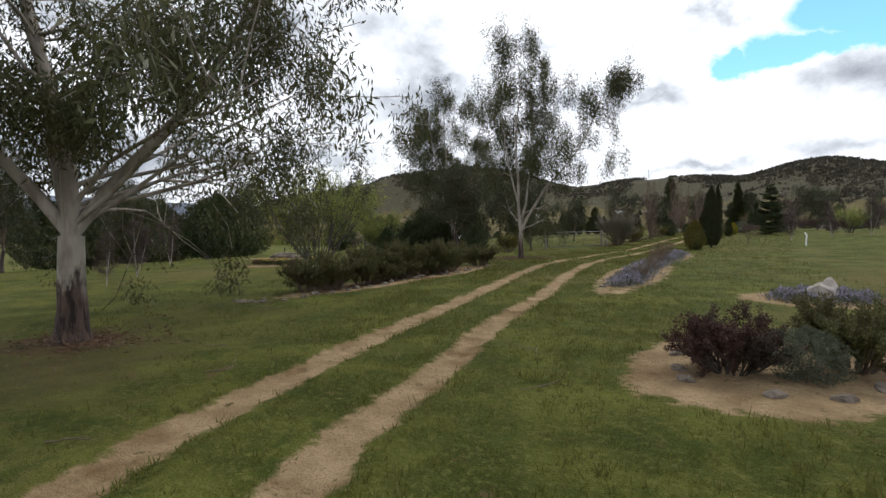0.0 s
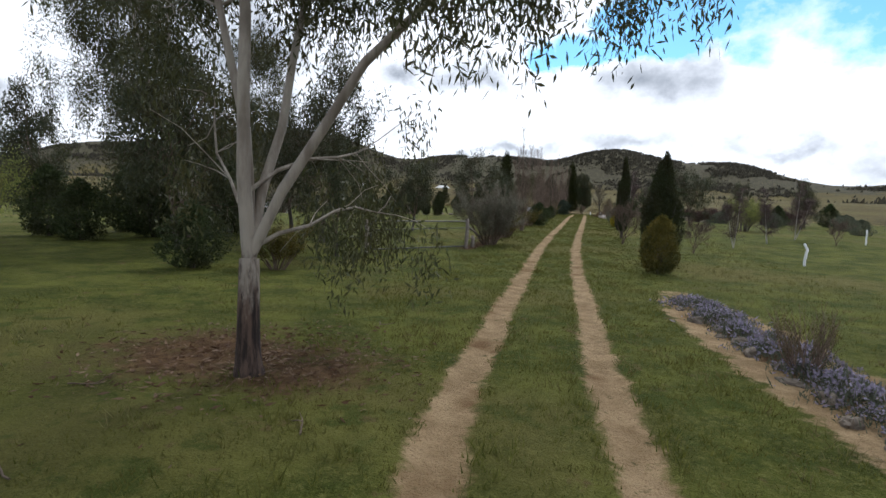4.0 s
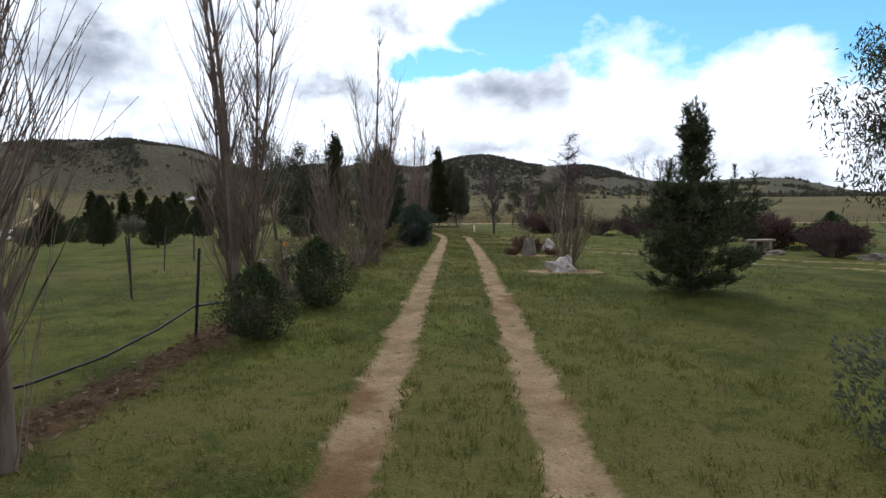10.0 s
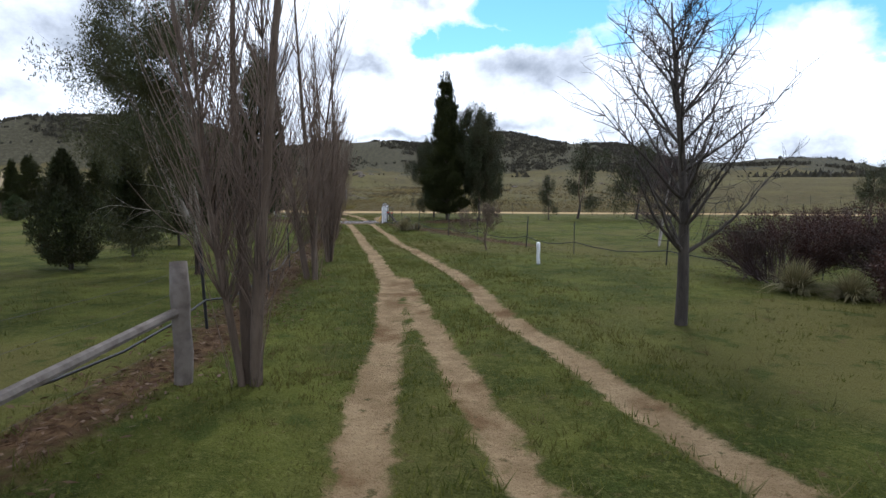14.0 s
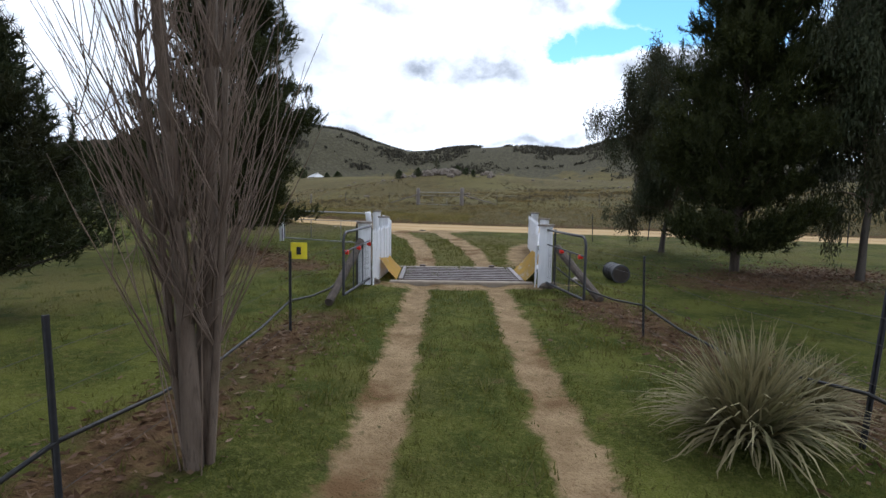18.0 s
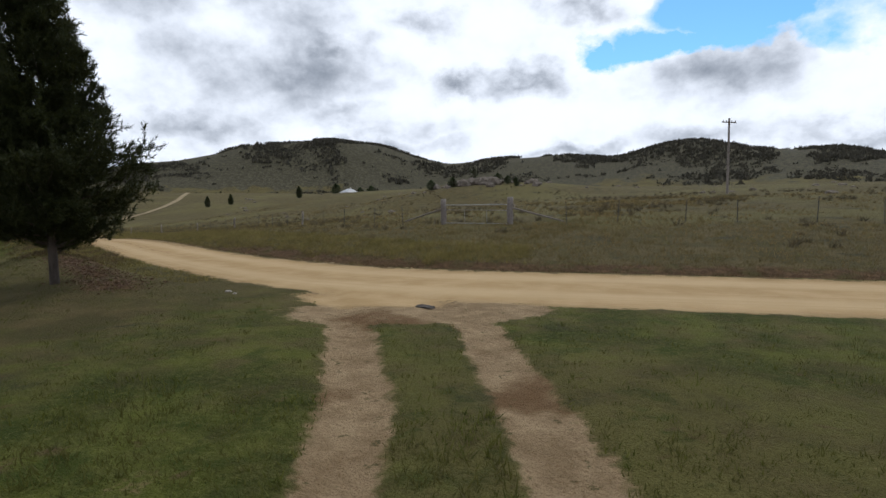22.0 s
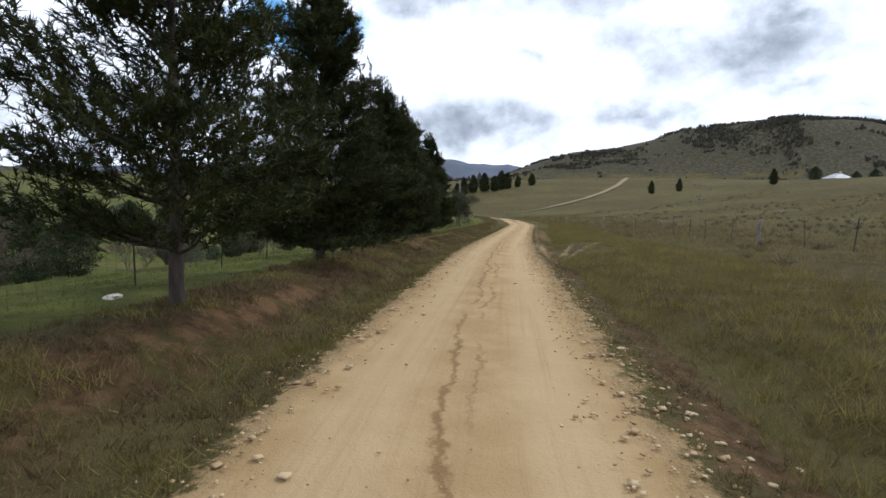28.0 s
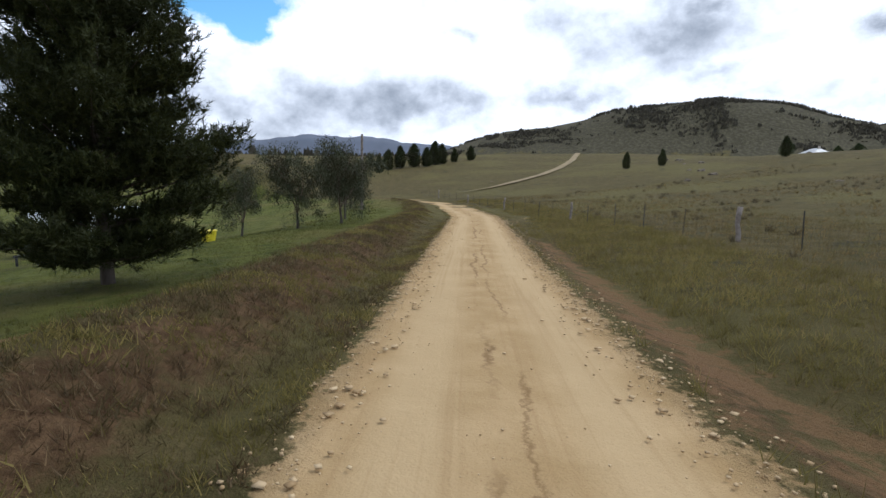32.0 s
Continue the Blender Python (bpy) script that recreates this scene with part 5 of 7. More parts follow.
# conifers of close habit
for name, kind, x, y, make, label, cat in [
    ("golden_conifer", "ybush", 3.62, 45.8, lambda: two_parts(*dense_bush(1.3, 1.75, 81, 2300, 0.09, 0.022, 0.25, 0.85, 0.10, 0.02), BARK_DARK, LEAF_RUST, ("branchwork", "foliage")), "yellow-green egg-shaped conifer on the lawn", "bush"),
    ("golden_conifer", "yb2", 3.28, 71.7, lambda: two_parts(*dense_bush(0.9, 1.15, 82, 2300, 0.075, 0.018, 0.2, 0.85, 0.14, 0.02), BARK_DARK, LEAF_GOLD, ("branchwork", "foliage")), "golden egg-shaped conifer on the lawn", "bush"),
    ("cypress_tree", "cypfat", 4.05, 49.6, lambda: two_parts(*dense_bush(1.6, 3.9, 83, 8000, 0.085, 0.022, 0.45, 0.85, 0.28, 0.04), BARK_DARK, LEAF_CYPRESS), "broad dark cypress column on the lawn", "tree"),
    ("cypress_tree", "cyptall", 3.17, 60.5, lambda: two_parts(*dense_bush(0.92, 4.4, 84, 9000, 0.075, 0.02, 0.6, 0.9, 0.32, 0.10), BARK_DARK, LEAF_CYPRESS), "slim dark cypress spire on the lawn", "tree"),
    ("conifer_bush", "cyps", 3.38, 66.1, lambda: two_parts(*dense_bush(0.85, 1.55, 85, 1700, 0.08, 0.02, 0.4, 0.9, 0.15, 0.05), BARK_DARK, LEAF_CYPRESS, ("branchwork", "foliage")), "small dark upright conifer on the lawn", "bush"),
    ("juniper_bush", "blue", -2.2, 99.0, lambda: two_parts(*dense_bush(1.55, 1.75, 86, 3000, 0.16, 0.024, 0.2, 0.86, 0.5, 0.02), BARK_DARK, LEAF_BLUE, ("branchwork", "foliage")), "rounded blue-green juniper by the fence", "bush"),
]:
    plant(name, kind, x, y, 0, 1.0, make, label, cat)
for k, (x, y, h) in enumerate([(-11.5, 122.3, 3.0), (-9.9, 107.2, 2.8), (-10.8, 113.8, 3.1), (-9.2, 95.8, 1.9), (-24, 118, 3.2), (-29, 126, 3.4),
                               (-20, 115.5, 3.0), (-16, 111.4, 2.9), (-34, 140, 4.0), (-28, 110, 3.0), (-33, 117, 3.0), (-19.5, 103, 2.6), (-23, 99, 2.4), (-14.5, 99.5, 2.3)]):
    plant("cypress_tree", "garden_cypress_%d" % (k % 2), x, y, k * 50, (h / 3.4, h / 3.4, h / 3.4), lambda: two_parts(*dense_bush(2.1, 3.4, 90 + k, 5200, 0.11, 0.032, 0.6, 0.75, 0.55, 0.06, 0.7), BARK_DARK, LEAF_CYPRESS),
          "dark bushy cypress in the paddock", "tree", "paddock conifers")
for k, (x, y, h) in enumerate([(-11.8, 125.4, 3.0), (-12.8, 129.9, 3.7), (-14, 135.8, 4.8), (-14.6, 141.2, 4.4)]):
    plant("cypress_tree", "open_conifer_%d" % (k % 2), x, y, k * 80, h / 4.0, lambda: two_parts(*pine(4.0, 1.3, 19 + k, 0.12, 0.24, 1.0, 0.0, 0.06), BARK_DARK, LEAF_CYPRESS), "dark upswept conifer on a short clear trunk in the paddock", "tree", "paddock conifers")
for k in range(11):
    plant("cypress_tree", "row_cypress", -23.5 + k * 1.08, 77.6 + 0.3 * math.sin(k * 2.1), k * 71, (0.95 + 0.12 * math.sin(k * 3.3)), lambda: two_parts(*dense_bush(1.05, 1.9, 97, 1100, 0.12, 0.04, 0.5, 0.8, 0.35, 0.03), BARK_DARK, LEAF_CYPRESS),
          "small dark conifer in a windbreak row", "tree", "windbreak conifers")

# shrubs
SHRUBS = {
    "grey": (lambda: two_parts(*loose_shrub(2.5, 2.5, 101, 40, 30, 0.065, 0.02), BARK_GREY, LEAF_OLIVE, ("branchwork", "foliage")), "grey-leaved shrub with many fine stems by the fence"),
    "dark": (lambda: two_parts(*dense_bush(1.5, 1.7, 102, 1900, 0.085, 0.03, 0.35, 0.55, 0.5, 0.02, 0.8), BARK_DARK, LEAF_SHRUB, ("branchwork", "foliage")), "dark green bushy shrub on the grass"),
    "rust": (lambda: two_parts(*loose_shrub(1.3, 1.25, 103, 16, 16, 0.06, 0.022), BARK_GREY, LEAF_RUST, ("branchwork", "foliage")), "yellow-brown open shrub by the fence"),
    "low": (lambda: two_parts(*dense_bush(1.8, 1.25, 104, 2800, 0.055, 0.02, 0.1, 0.4, 0.45, 0.0, 0.8), BARK_GREY, LEAF_GREY, ("branchwork", "foliage")), "low grey-green rounded shrub on the lawn"),
    "twiggy": (lambda: two_parts(*loose_shrub(1.6, 1.8, 105, 30, 2, 0.05, 0.02, 0.08), TWIG_POPLAR, LEAF_RUST, ("branchwork", "foliage")), "leafless twiggy brown shrub by the fence"),
    "thicket": (lambda: two_parts(*loose_shrub(3.0, 1.7, 106, 80, 9, 0.05, 0.016, 0.02), TWIG_BIRCH, LEAF_HEATH, ("branchwork", "foliage")), "tangled reddish-brown leafless thicket"),
    "willow": (lambda: two_parts(*loose_shrub(4.8, 5.0, 107, 30, 22, 0.14, 0.032, 0.03), BARK_DARK, LEAF_WILLOW, ("branchwork", "foliage")), "yellow-green spring willow with a short dark trunk"),
    "hedge": (lambda: two_parts(*loose_shrub(1.5, 1.0, 108, 34, 22, 0.05, 0.02), BARK_GREY, LEAF_HEDGE, ("branchwork", "foliage")), "dark-leaved garden shrub in a stone-edged bed"),
    "heath": (lambda: two_parts(*loose_shrub(1.5, 0.8, 109, 46, 18, 0.05, 0.014), BARK_DARK, LEAF_HEATH, ("branchwork", "foliage")), "dark reddish-brown heath shrub in a sandy bed"),
    "dead": (lambda: two_parts(*loose_shrub(1.5, 0.55, 110, 40, 18, 0.05, 0.014), BARK_GREY, LEAF_DEAD, ("branchwork", "foliage")), "low dead russet shrub in a sandy bed"),
}


def shrub(kind, x, y, size, turn=0.0, group=""):
    make, label = SHRUBS[kind]
    return plant("willow_tree" if kind == "willow" else "shrub", "shrub_" + kind, x, y, turn, size, make, label, "tree" if kind == "willow" else "shrub", group)


for kind, x, y, s in [("grey", -3.1, 52.8, 1.0), ("rust", -2.9, 56.6, 1.1), ("rust", -3.2, 58.6, 0.9), ("dark", -2.4, 69.5, 1.0), ("rust", -2.95, 68.2, 1.0), ("dark", -2.7, 81, 0.58), ("dark", -2.55, 83.4, 0.7), ("low", 3.5, 77.2, 1.0),
                      ("low", 7.1, 80.9, 0.9), ("low", 11.7, 81.8, 0.5), ("twiggy", -3.05, 90, 0.95), ("twiggy", -3.4, 60.2, 0.8), ("twiggy", -3.3, 66, 0.8), ("rust", -3.3, 96.2, 0.95), ("rust", -3.2, 94, 0.8), ("twiggy", -3.4, 84.8, 0.7),
                      ("twiggy", 2.95, 89.3, (0.8, 0.8, 1.25)), ("thicket", 11.2, 108.4, 0.95), ("thicket", 6.7, 117.2, 0.6), ("thicket", 6.3, 121.5, 1.0), ("thicket", 8.4, 120, 1.15), ("thicket", 13.5, 110, 0.9), ("thicket", 16, 104, 1.0), ("thicket", 10, 126, 1.0),
                      ("dark", -30.4, 23.8, 2.6), ("dark", -33.0, 25.4, 2.2), ("dark", -35.5, 27.2, 3.0), ("dark", -38.1, 29.0, 2.4), ("dark", -40.5, 31.0, 2.8), ("dark", -29.7, 28.3, 2.2), ("dark", -32.1, 30.3, 2.7), ("dark", -34.4, 32.4, 2.3), ("dark", -36.6, 34.7, 3.0), ("dark", -38.7, 37.1, 2.6), ("dark", -28.1, 33.3, 2.5), ("dark", -30.1, 35.8, 2.9), ("dark", -32.0, 38.3, 2.4), ("dark", -33.8, 41.0, 2.8), ("dark", -19.6, 44.6, 1.6), ("dark", -19.3, 48.7, 2.0), ("dark", -15.9, 46.2, 1.7), ("dark", -15.2, 50.1, 1.9),
                      ("heath", 13.0, 97.6, (2.0, 1.5, 1.7)), ("heath", 14.8, 96.4, (1.8, 1.4, 1.4)), ("dark", 16.5, 99, 0.9), ("low", 12.0, 100.5, 0.9), ("thicket", 9.5, 112.8, 0.8), ("thicket", 12.2, 113.6, 0.95), ("thicket", 14.6, 116, 1.0), ("thicket", 17.5, 112, 1.1),
                      ("heath", 6.7, 117.0, (1.7, 1.4, 1.5)), ("willow", -11.9, 28.9, 1.0), ("willow", 13, 75, 0.52), ("willow", -16, 39, 0.6), ("dark", -22.9, 42, 1.6), ("dark", -11.6, 34.3, 0.95), ("dark", -17, 43.8, 1.3), ("dark", -8.5, 39.5, 1.0), ("rust", -6.6, 40.5, 1.1),
                      ("low", 14.5, 91, 1.0), ("thicket", 12.7, 93, 0.7), ("low", 17.5, 84, 1.1), ("thicket", 20, 96, 1.0), ("dark", 19, 88, 1.2), ("low", 24, 86, 1.2), ("dark", 27, 98, 1.5), ("low", 22, 78, 1.0), ("thicket", 25, 104, 1.2),
                      ("dark", -40.1, 162.6, 0.9), ("dark", -32.3, 162.3, 0.5), ("dark", -31.2, 161.6, 0.4), ("dark", -45, 158, 1.4), ("low", -50, 165, 1.0), ("dark", -58, 168, 1.2), ("low", -66, 172, 1.2), ("dark", -84, 180, 1.2), ("low", -90, 186, 1.0),
                      ("dark", -54, 156, 2.0), ("dark", -62, 160, 2.4), ("dark", -72, 164, 2.2), ("grey", -48, 152, 1.2), ("grey", -80, 171, 1.4), ("dark", -95, 178, 2.6), ("grey", -104, 185, 1.0), ("dark", -112, 190, 2.2)]:
    shrub(kind, x, y, s, (x * 53 + y * 31) % 360)
for k in range(16):  # the orchard behind the pines
    row, col = k % 2, k // 2
    x, y = -39 - col * 6.0 + row * 1.5, 157.5 + col * 2.6 + row * 5.0 + 0.8 * math.sin(k * 2.3)
    if k % 3:
        plant("bare_tree", "bare_low", x, y, k * 55, 0.8 + 0.15 * math.sin(k * 1.7), None, "small leafless orchard tree in the grass", "tree", "orchard trees")
    else:
        shrub("dark", x, y, 0.75 + 0.2 * math.sin(k), k * 40, "orchard shrubs")
for k in range(14):  # the wood beyond the orchard
    shrub("dark" if k % 3 else "grey", -66 - k * 5.5 + 3 * math.sin(k * 2.9), 137 + k * 2.2 + 4 * math.sin(k * 1.3), 2.4 + 0.7 * math.sin(k * 4.1), k * 50, "wood beyond the orchard")
for k in range(13):  # the long bed beside the drive
    shrub("hedge", -1.45 + 0.3 * math.sin(k * 2.3), 18.6 + k * 0.62 + (1.2 if k > 11 else 0), (0.85 + 0.2 * math.sin(k * 1.7),) * 2 + (0.9 + 0.3 * math.sin(k * 2.9),), k * 63, "shrubs of the long bed")
shrub("heath", 8.6, 15.7, 0.86, 20)
shrub("hedge", 9.75, 16.4, (0.8, 0.8, 0.85), 80)
shrub("low", 9.3, 15.7, 0.45, 30)
shrub("dead", 2.55, 95.6, (1.0, 0.9, 1.2), 0)
shrub("dead", 1.75, 93.7, 0.55, 40)
shrub("dead", 3.2, 93.6, 0.5, 90)
for k in range(7):
    shrub("dead", -10.5 + 0.7 * k - 2, 25.7 + 0.2 * math.sin(k * 3), 0.5, k * 40)
for x, y, s in [(-5.0, 140.5, 1.0), (-4.35, 141.3, 0.6), (5.9, 120, 0.8), (6.5, 119.2, 0.7)]:
    plant("tussock_clump", "tussock", x, y, x * 90, s, lambda: [("foliage", tussock(1.2, 0.74, 120, 900), LEAF_TUSSOCK)], "big arching clump of strap-leaved grass", "plant", "tussocks")


# ground cover with lilac flowers
def carpet(seed):
    global rng
    rng = np.random.default_rng(seed)
    leaves, flowers = Soup(), Soup()
    n = 520
    p = np.stack([rng.normal(size=n) * 0.22, rng.normal(size=n) * 0.30, np.zeros(n)], 1)
    top = 0.26 * np.exp(-(p[:, 0] / 0.32) ** 2 - (p[:, 1] / 0.48) ** 2)
    p[:, 2] = top * rng.random(n)
    w = rng.normal(size=(n, 3)) * 0.5 + np.array([0, 0, 0.8])
    leaves.blades(p, p + w * 0.10, 0.022)
    q = p[: n // 3] + np.array([0, 0, 0.03])
    q[:, 2] = top[: n // 3] + rng.uniform(0.0, 0.07, n // 3)
    for _ in range(2):
        flowers.blades(q, q + rng.normal(size=q.shape) * 0.035, 0.04)
    return [("foliage", leaves.mesh("leaves"), LEAF_GREY), ("blossom", flowers.mesh("flowers"), FLOWER_BLUE)]


for k in range(34):
    f = k / 33
    x, y = 5.42 - 1.75 * f + 0.16 * math.sin(k * 2.7), 22.6 + 17.6 * f
    plant("flower_cushion", "carpet_%d" % (k % 3), x, y, k * 47, 0.62 + 0.3 * math.sin(k * 1.9) ** 2, lambda: carpet(130 + k), "low cushion of lilac flowers in the sandy bed", "flowers", "lilac flower cushions")
for k in range(6):
    a = k * 1.05
    plant("flower_cushion", "carpet_0", 9.6 + 0.7 * math.cos(a), 22.15 + 0.45 * math.sin(a), k * 60, 0.75, None, "low cushion of lilac flowers round the white rock", "flowers", "lilac flower cushions")
for k in range(5):
    shrub("twiggy", 5.5 - 0.35 * k, 24.5 + 2.6 * k, 0.3 + 0.04 * k, k * 70)


def daffodils(seed):
    global rng
    rng = np.random.default_rng(seed)
    leaves, flowers = Soup(), Soup()
    n = 90
    p = np.stack([rng.normal(size=n) * 0.16, rng.normal(size=n) * 0.16, np.zeros(n)], 1)
    tip = p + np.stack([rng.normal(size=n) * 0.07, rng.normal(size=n) * 0.07, rng.uniform(0.22, 0.36, n)], 1)
    leaves.blades(p, tip, 0.02)
    for q in tip[:26]:
        for a in range(5):
            d = np.array([math.cos(a * 1.257), math.sin(a * 1.257), 0.25]) * 0.05
            flowers.blades([q], [q + d], 0.04, side=np.array([[-d[1], d[0], 0.0]]))
    return [("foliage", leaves.mesh("leaves"), LEAF_SHRUB), ("blossom", flowers.mesh("flowers"), FLOWER_YELLOW)]


for x, y in [(9.3, 108.6), (-11.4, 25.2), (-10.0, 25.0), (-9.2, 26.2), (13.0, 95.5), (13.8, 95.0), (14.6, 94.7), (9.6, 97.5)]:
    plant("daffodil_clump", "daffodils", x, y, x * 77 % 360, 1.0, lambda: daffodils(140), "clump of yellow daffodils in flower", "flowers", "daffodils")


# ---- rocks ----
def rock(name, x, y, size, seed, label, material=ROCK, sink=0.05, turn=0.0, group=""):
    thing = empty(name, x, y, turn, label, "rock", group)
    thing.location.z -= sink
    part("stone", rock_bm(size, seed, 0.42 if material is ROCK_PALE else 0.24), material, thing, smooth_faces=False)
    return thing


rock("rock", 2.55, 88.0, (0.38, 0.26, 0.32), 3, "jagged pale quartz boulder in a sandy bed", ROCK_PALE, turn=30)
rock("rock", 2.75, 88.35, (0.24, 0.2, 0.32), 9, "jagged pale quartz boulder in a sandy bed", ROCK_PALE, turn=70)
rock("standing_stone", 2.4, 93.6, (0.24, 0.18, 0.56), 5, "upright weathered grey stone in a sandy bed", ROCK)
rock("rock", 3.45, 95.3, (0.26, 0.24, 0.38), 6, "pale upright rock beside the dead shrub", ROCK_PALE)
rock("rock", 9.65, 22.4, (0.30, 0.24, 0.34), 7, "white boulder in a ring of flowers", ROCK_PALE)
for k, (x, y) in enumerate([(8.2, 15.05), (9.05, 14.9), (9.95, 15.7), (8.05, 15.5), (9.6, 15.1), (7.9, 16.3), (10.1, 16.5)]):
    rock("rock", x, y, (0.10 + 0.03 * (k % 3), 0.08, 0.075), 20 + k, "grey edging stone of the sandy bed", ROCK, 0.03, k * 50, "bed stones")
for k in range(26):  # edging of the long bed
    x = -0.72 + 0.1 * math.sin(k * 2.1) if k < 20 else -1.0 - (k - 20) * 0.16
    y = 17.2 + k * 0.5 if k < 20 else 16.7 + 0.1 * math.sin(k)
    rock("rock", x, y, (0.10 + 0.05 * (k % 4) / 3, 0.08, 0.055 + 0.02 * (k % 3)), 40 + k, "grey edging stone of the long bed", ROCK, 0.03, k * 37, "bed stones")
for k in range(30):  # edging of the flower bed
    f = k / 29
    x, y = 5.08 - 1.72 * f + 0.08 * math.sin(k * 3.1), 22.3 + 17.6 * f
    rock("rock", x, y, (0.11 + 0.04 * (k % 3), 0.09, 0.07 + 0.02 * (k % 4)), 70 + k, "weathered edging stone of the flower bed", ROCK, 0.03, k * 61, "bed stones")
for x, y, s in [(-5.75, 91.5, 0.5), (-5.3, 92, 0.35), (-6.3, 91.2, 0.3), (-17, 31.2, 0.8), (-16, 31, 0.5), (-12, 80.2, 0.4), (-13.2, 80.6, 0.5), (-14.6, 80.1, 0.35), (-16.5, 80.8, 0.5), (-18, 80.4, 0.4), (13, 91.5, 0.5), (11, 93.6, 0.4), (14.2, 96.5, 0.4)]:
    rock("rock", x, y, (s, s * 0.7, s * 0.4), int(abs(x * 7 + y)), "flat pale rock in the grass", ROCK, 0.04, x * 50 % 360, "field rocks")
rock("rock", -7.3, 146.85, (0.17, 0.16, 0.17), 160, "rounded stone at the foot of the gate post", ROCK)
rock("rock", -10.75, 146.0, (0.2, 0.17, 0.16), 161, "rounded stone at the foot of the gate post", ROCK)
rng = np.random.default_rng(5)
for k in range(46):  # outcrop on the knoll
    a, d = rng.uniform(0, 6.28), rng.random() ** 0.7
    s = rng.uniform(0.6, 1.9) * (1.25 - 0.6 * d)
    rock("boulder", -46 + 13 * d * math.cos(a), 262 + 7 * d * math.sin(a), (s, s * 0.8, s * 0.75), 200 + k, "dark weathered boulder of the knoll outcrop", ROCK, 0.2, k * 40, "outcrop boulders")
for k in range(110):  # scattered stones of the paddock
    x, y = rng.uniform(-170, 40), rng.uniform(188, 330)
    if side_of(ROAD_AXIS, np.array([x]), np.array([y]))[0] > 26:
        s = rng.uniform(0.25, 0.8)
        rock("boulder", x, y, (s, s * 0.8, s * 0.55), 260 + k, "grey boulder in the dry paddock", ROCK, 0.15, k * 40, "paddock boulders")

# ---- timber, steel and paint ----
PAINT_WHITE = Nodes("weathered_white_paint")
_c = PAINT_WHITE.mix(PAINT_WHITE.span(PAINT_WHITE.noise(3, 5, 0.6, stretch=(1, 1, 0.3)), 0.45, 0.75), (0.74, 0.73, 0.74), (0.56, 0.55, 0.56))
_c = PAINT_WHITE.mix(PAINT_WHITE.span(PAINT_WHITE.noise(9, 6, 0.7, stretch=(1, 1, 0.25)), 0.64, 0.74), _c, (0.33, 0.29, 0.26))
PAINT_WHITE.bump(PAINT_WHITE.noise(30, 4, 0.6, stretch=(1, 1, 0.15)), 0.3, 0.004)
PAINT_WHITE = PAINT_WHITE.done(_c, 0.6)
WOOD_GREY = plain_material("weathered_grey_timber", (0.24, 0.205, 0.175), (0.13, 0.105, 0.088), 7, 0.9, bump=0.6, deep=0.01)
WOOD_OLD = plain_material("old_brown_timber", (0.12, 0.095, 0.075), (0.06, 0.047, 0.038), 7, 0.9, bump=0.6, deep=0.01)
CONCRETE = plain_material("grey_concrete", (0.30, 0.25, 0.19), (0.20, 0.16, 0.12), 4, 0.9, bump=0.4)
STEEL_DARK = plain_material("dark_painted_steel", (0.028, 0.030, 0.036), (0.055, 0.05, 0.05), 12, 0.5, 0.2, 0.1, 0.002)
STEEL_GRID = plain_material("worn_rail_steel", (0.16, 0.135, 0.13), (0.085, 0.06, 0.052), 6, 0.45, 0.6, 0.2, 0.003)
STEEL_GALV = plain_material("galvanised_steel", (0.34, 0.34, 0.34), (0.2, 0.19, 0.18), 9, 0.5, 0.6, 0.1, 0.002)
WIRE = plain_material("fence_wire", (0.07, 0.06, 0.055), (0.04, 0.035, 0.03), 20, 0.7, 0.2, 0.05, 0.001)
PIPE_BLACK = plain_material("black_poly_pipe", (0.012, 0.012, 0.013), (0.025, 0.022, 0.02), 9, 0.5, 0, 0.1, 0.002)
PAINT_YELLOW = Nodes("worn_yellow_paint")
_c = PAINT_YELLOW.mix(PAINT_YELLOW.span(PAINT_YELLOW.noise(3, 5, 0.6), 0.35, 0.7), (0.60, 0.36, 0.03), (0.50, 0.33, 0.07))
_c = PAINT_YELLOW.mix(PAINT_YELLOW.span(PAINT_YELLOW.noise(4, 7, 0.65, stretch=(1, 0.5, 1)), 0.56, 0.66), _c, (0.56, 0.47, 0.33))
_c = PAINT_YELLOW.mix(PAINT_YELLOW.span(PAINT_YELLOW.noise(11, 6, 0.7), 0.64, 0.72), _c, (0.20, 0.10, 0.045))
PAINT_YELLOW = PAINT_YELLOW.done(_c, 0.6)
RED = plain_material("red_reflector", (0.75, 0.03, 0.015), (0.6, 0.02, 0.01), 5, 0.3, 0, 0.05, 0.001)
SIGN_YELLOW = plain_material("yellow_sign", (0.75, 0.62, 0.03), (0.6, 0.48, 0.02), 5, 0.5, 0, 0.05, 0.001)
BLACK = plain_material("black_marking", (0.02, 0.02, 0.02), (0.03, 0.03, 0.03), 5, 0.6, 0, 0.05, 0.001)
# dark earth of the grid's pit, also painted shade in the drum's mouth
PIT_AND_MOUTH_SHADE = plain_material("pit_earth_and_mouth_shade", (0.05, 0.04, 0.03), (0.03, 0.024, 0.02), 5, 0.95)
ROOF = plain_material("pale_roof_sheet", (0.46, 0.46, 0.46), (0.34, 0.34, 0.34), 2, 0.5, 0.2, 0.1, 0.01)
WALL = plain_material("cream_house_wall", (0.5, 0.46, 0.38), (0.4, 0.36, 0.3), 2, 0.85)
GLASS = plain_material("dark_window_glass", (0.02, 0.025, 0.03), (0.03, 0.035, 0.04), 2, 0.1, 0, 0.02, 0.001)

# ---- the cattle grid ----
GATE_TURN = 18.5  # the drive's heading at the gate, degrees to the left of +y
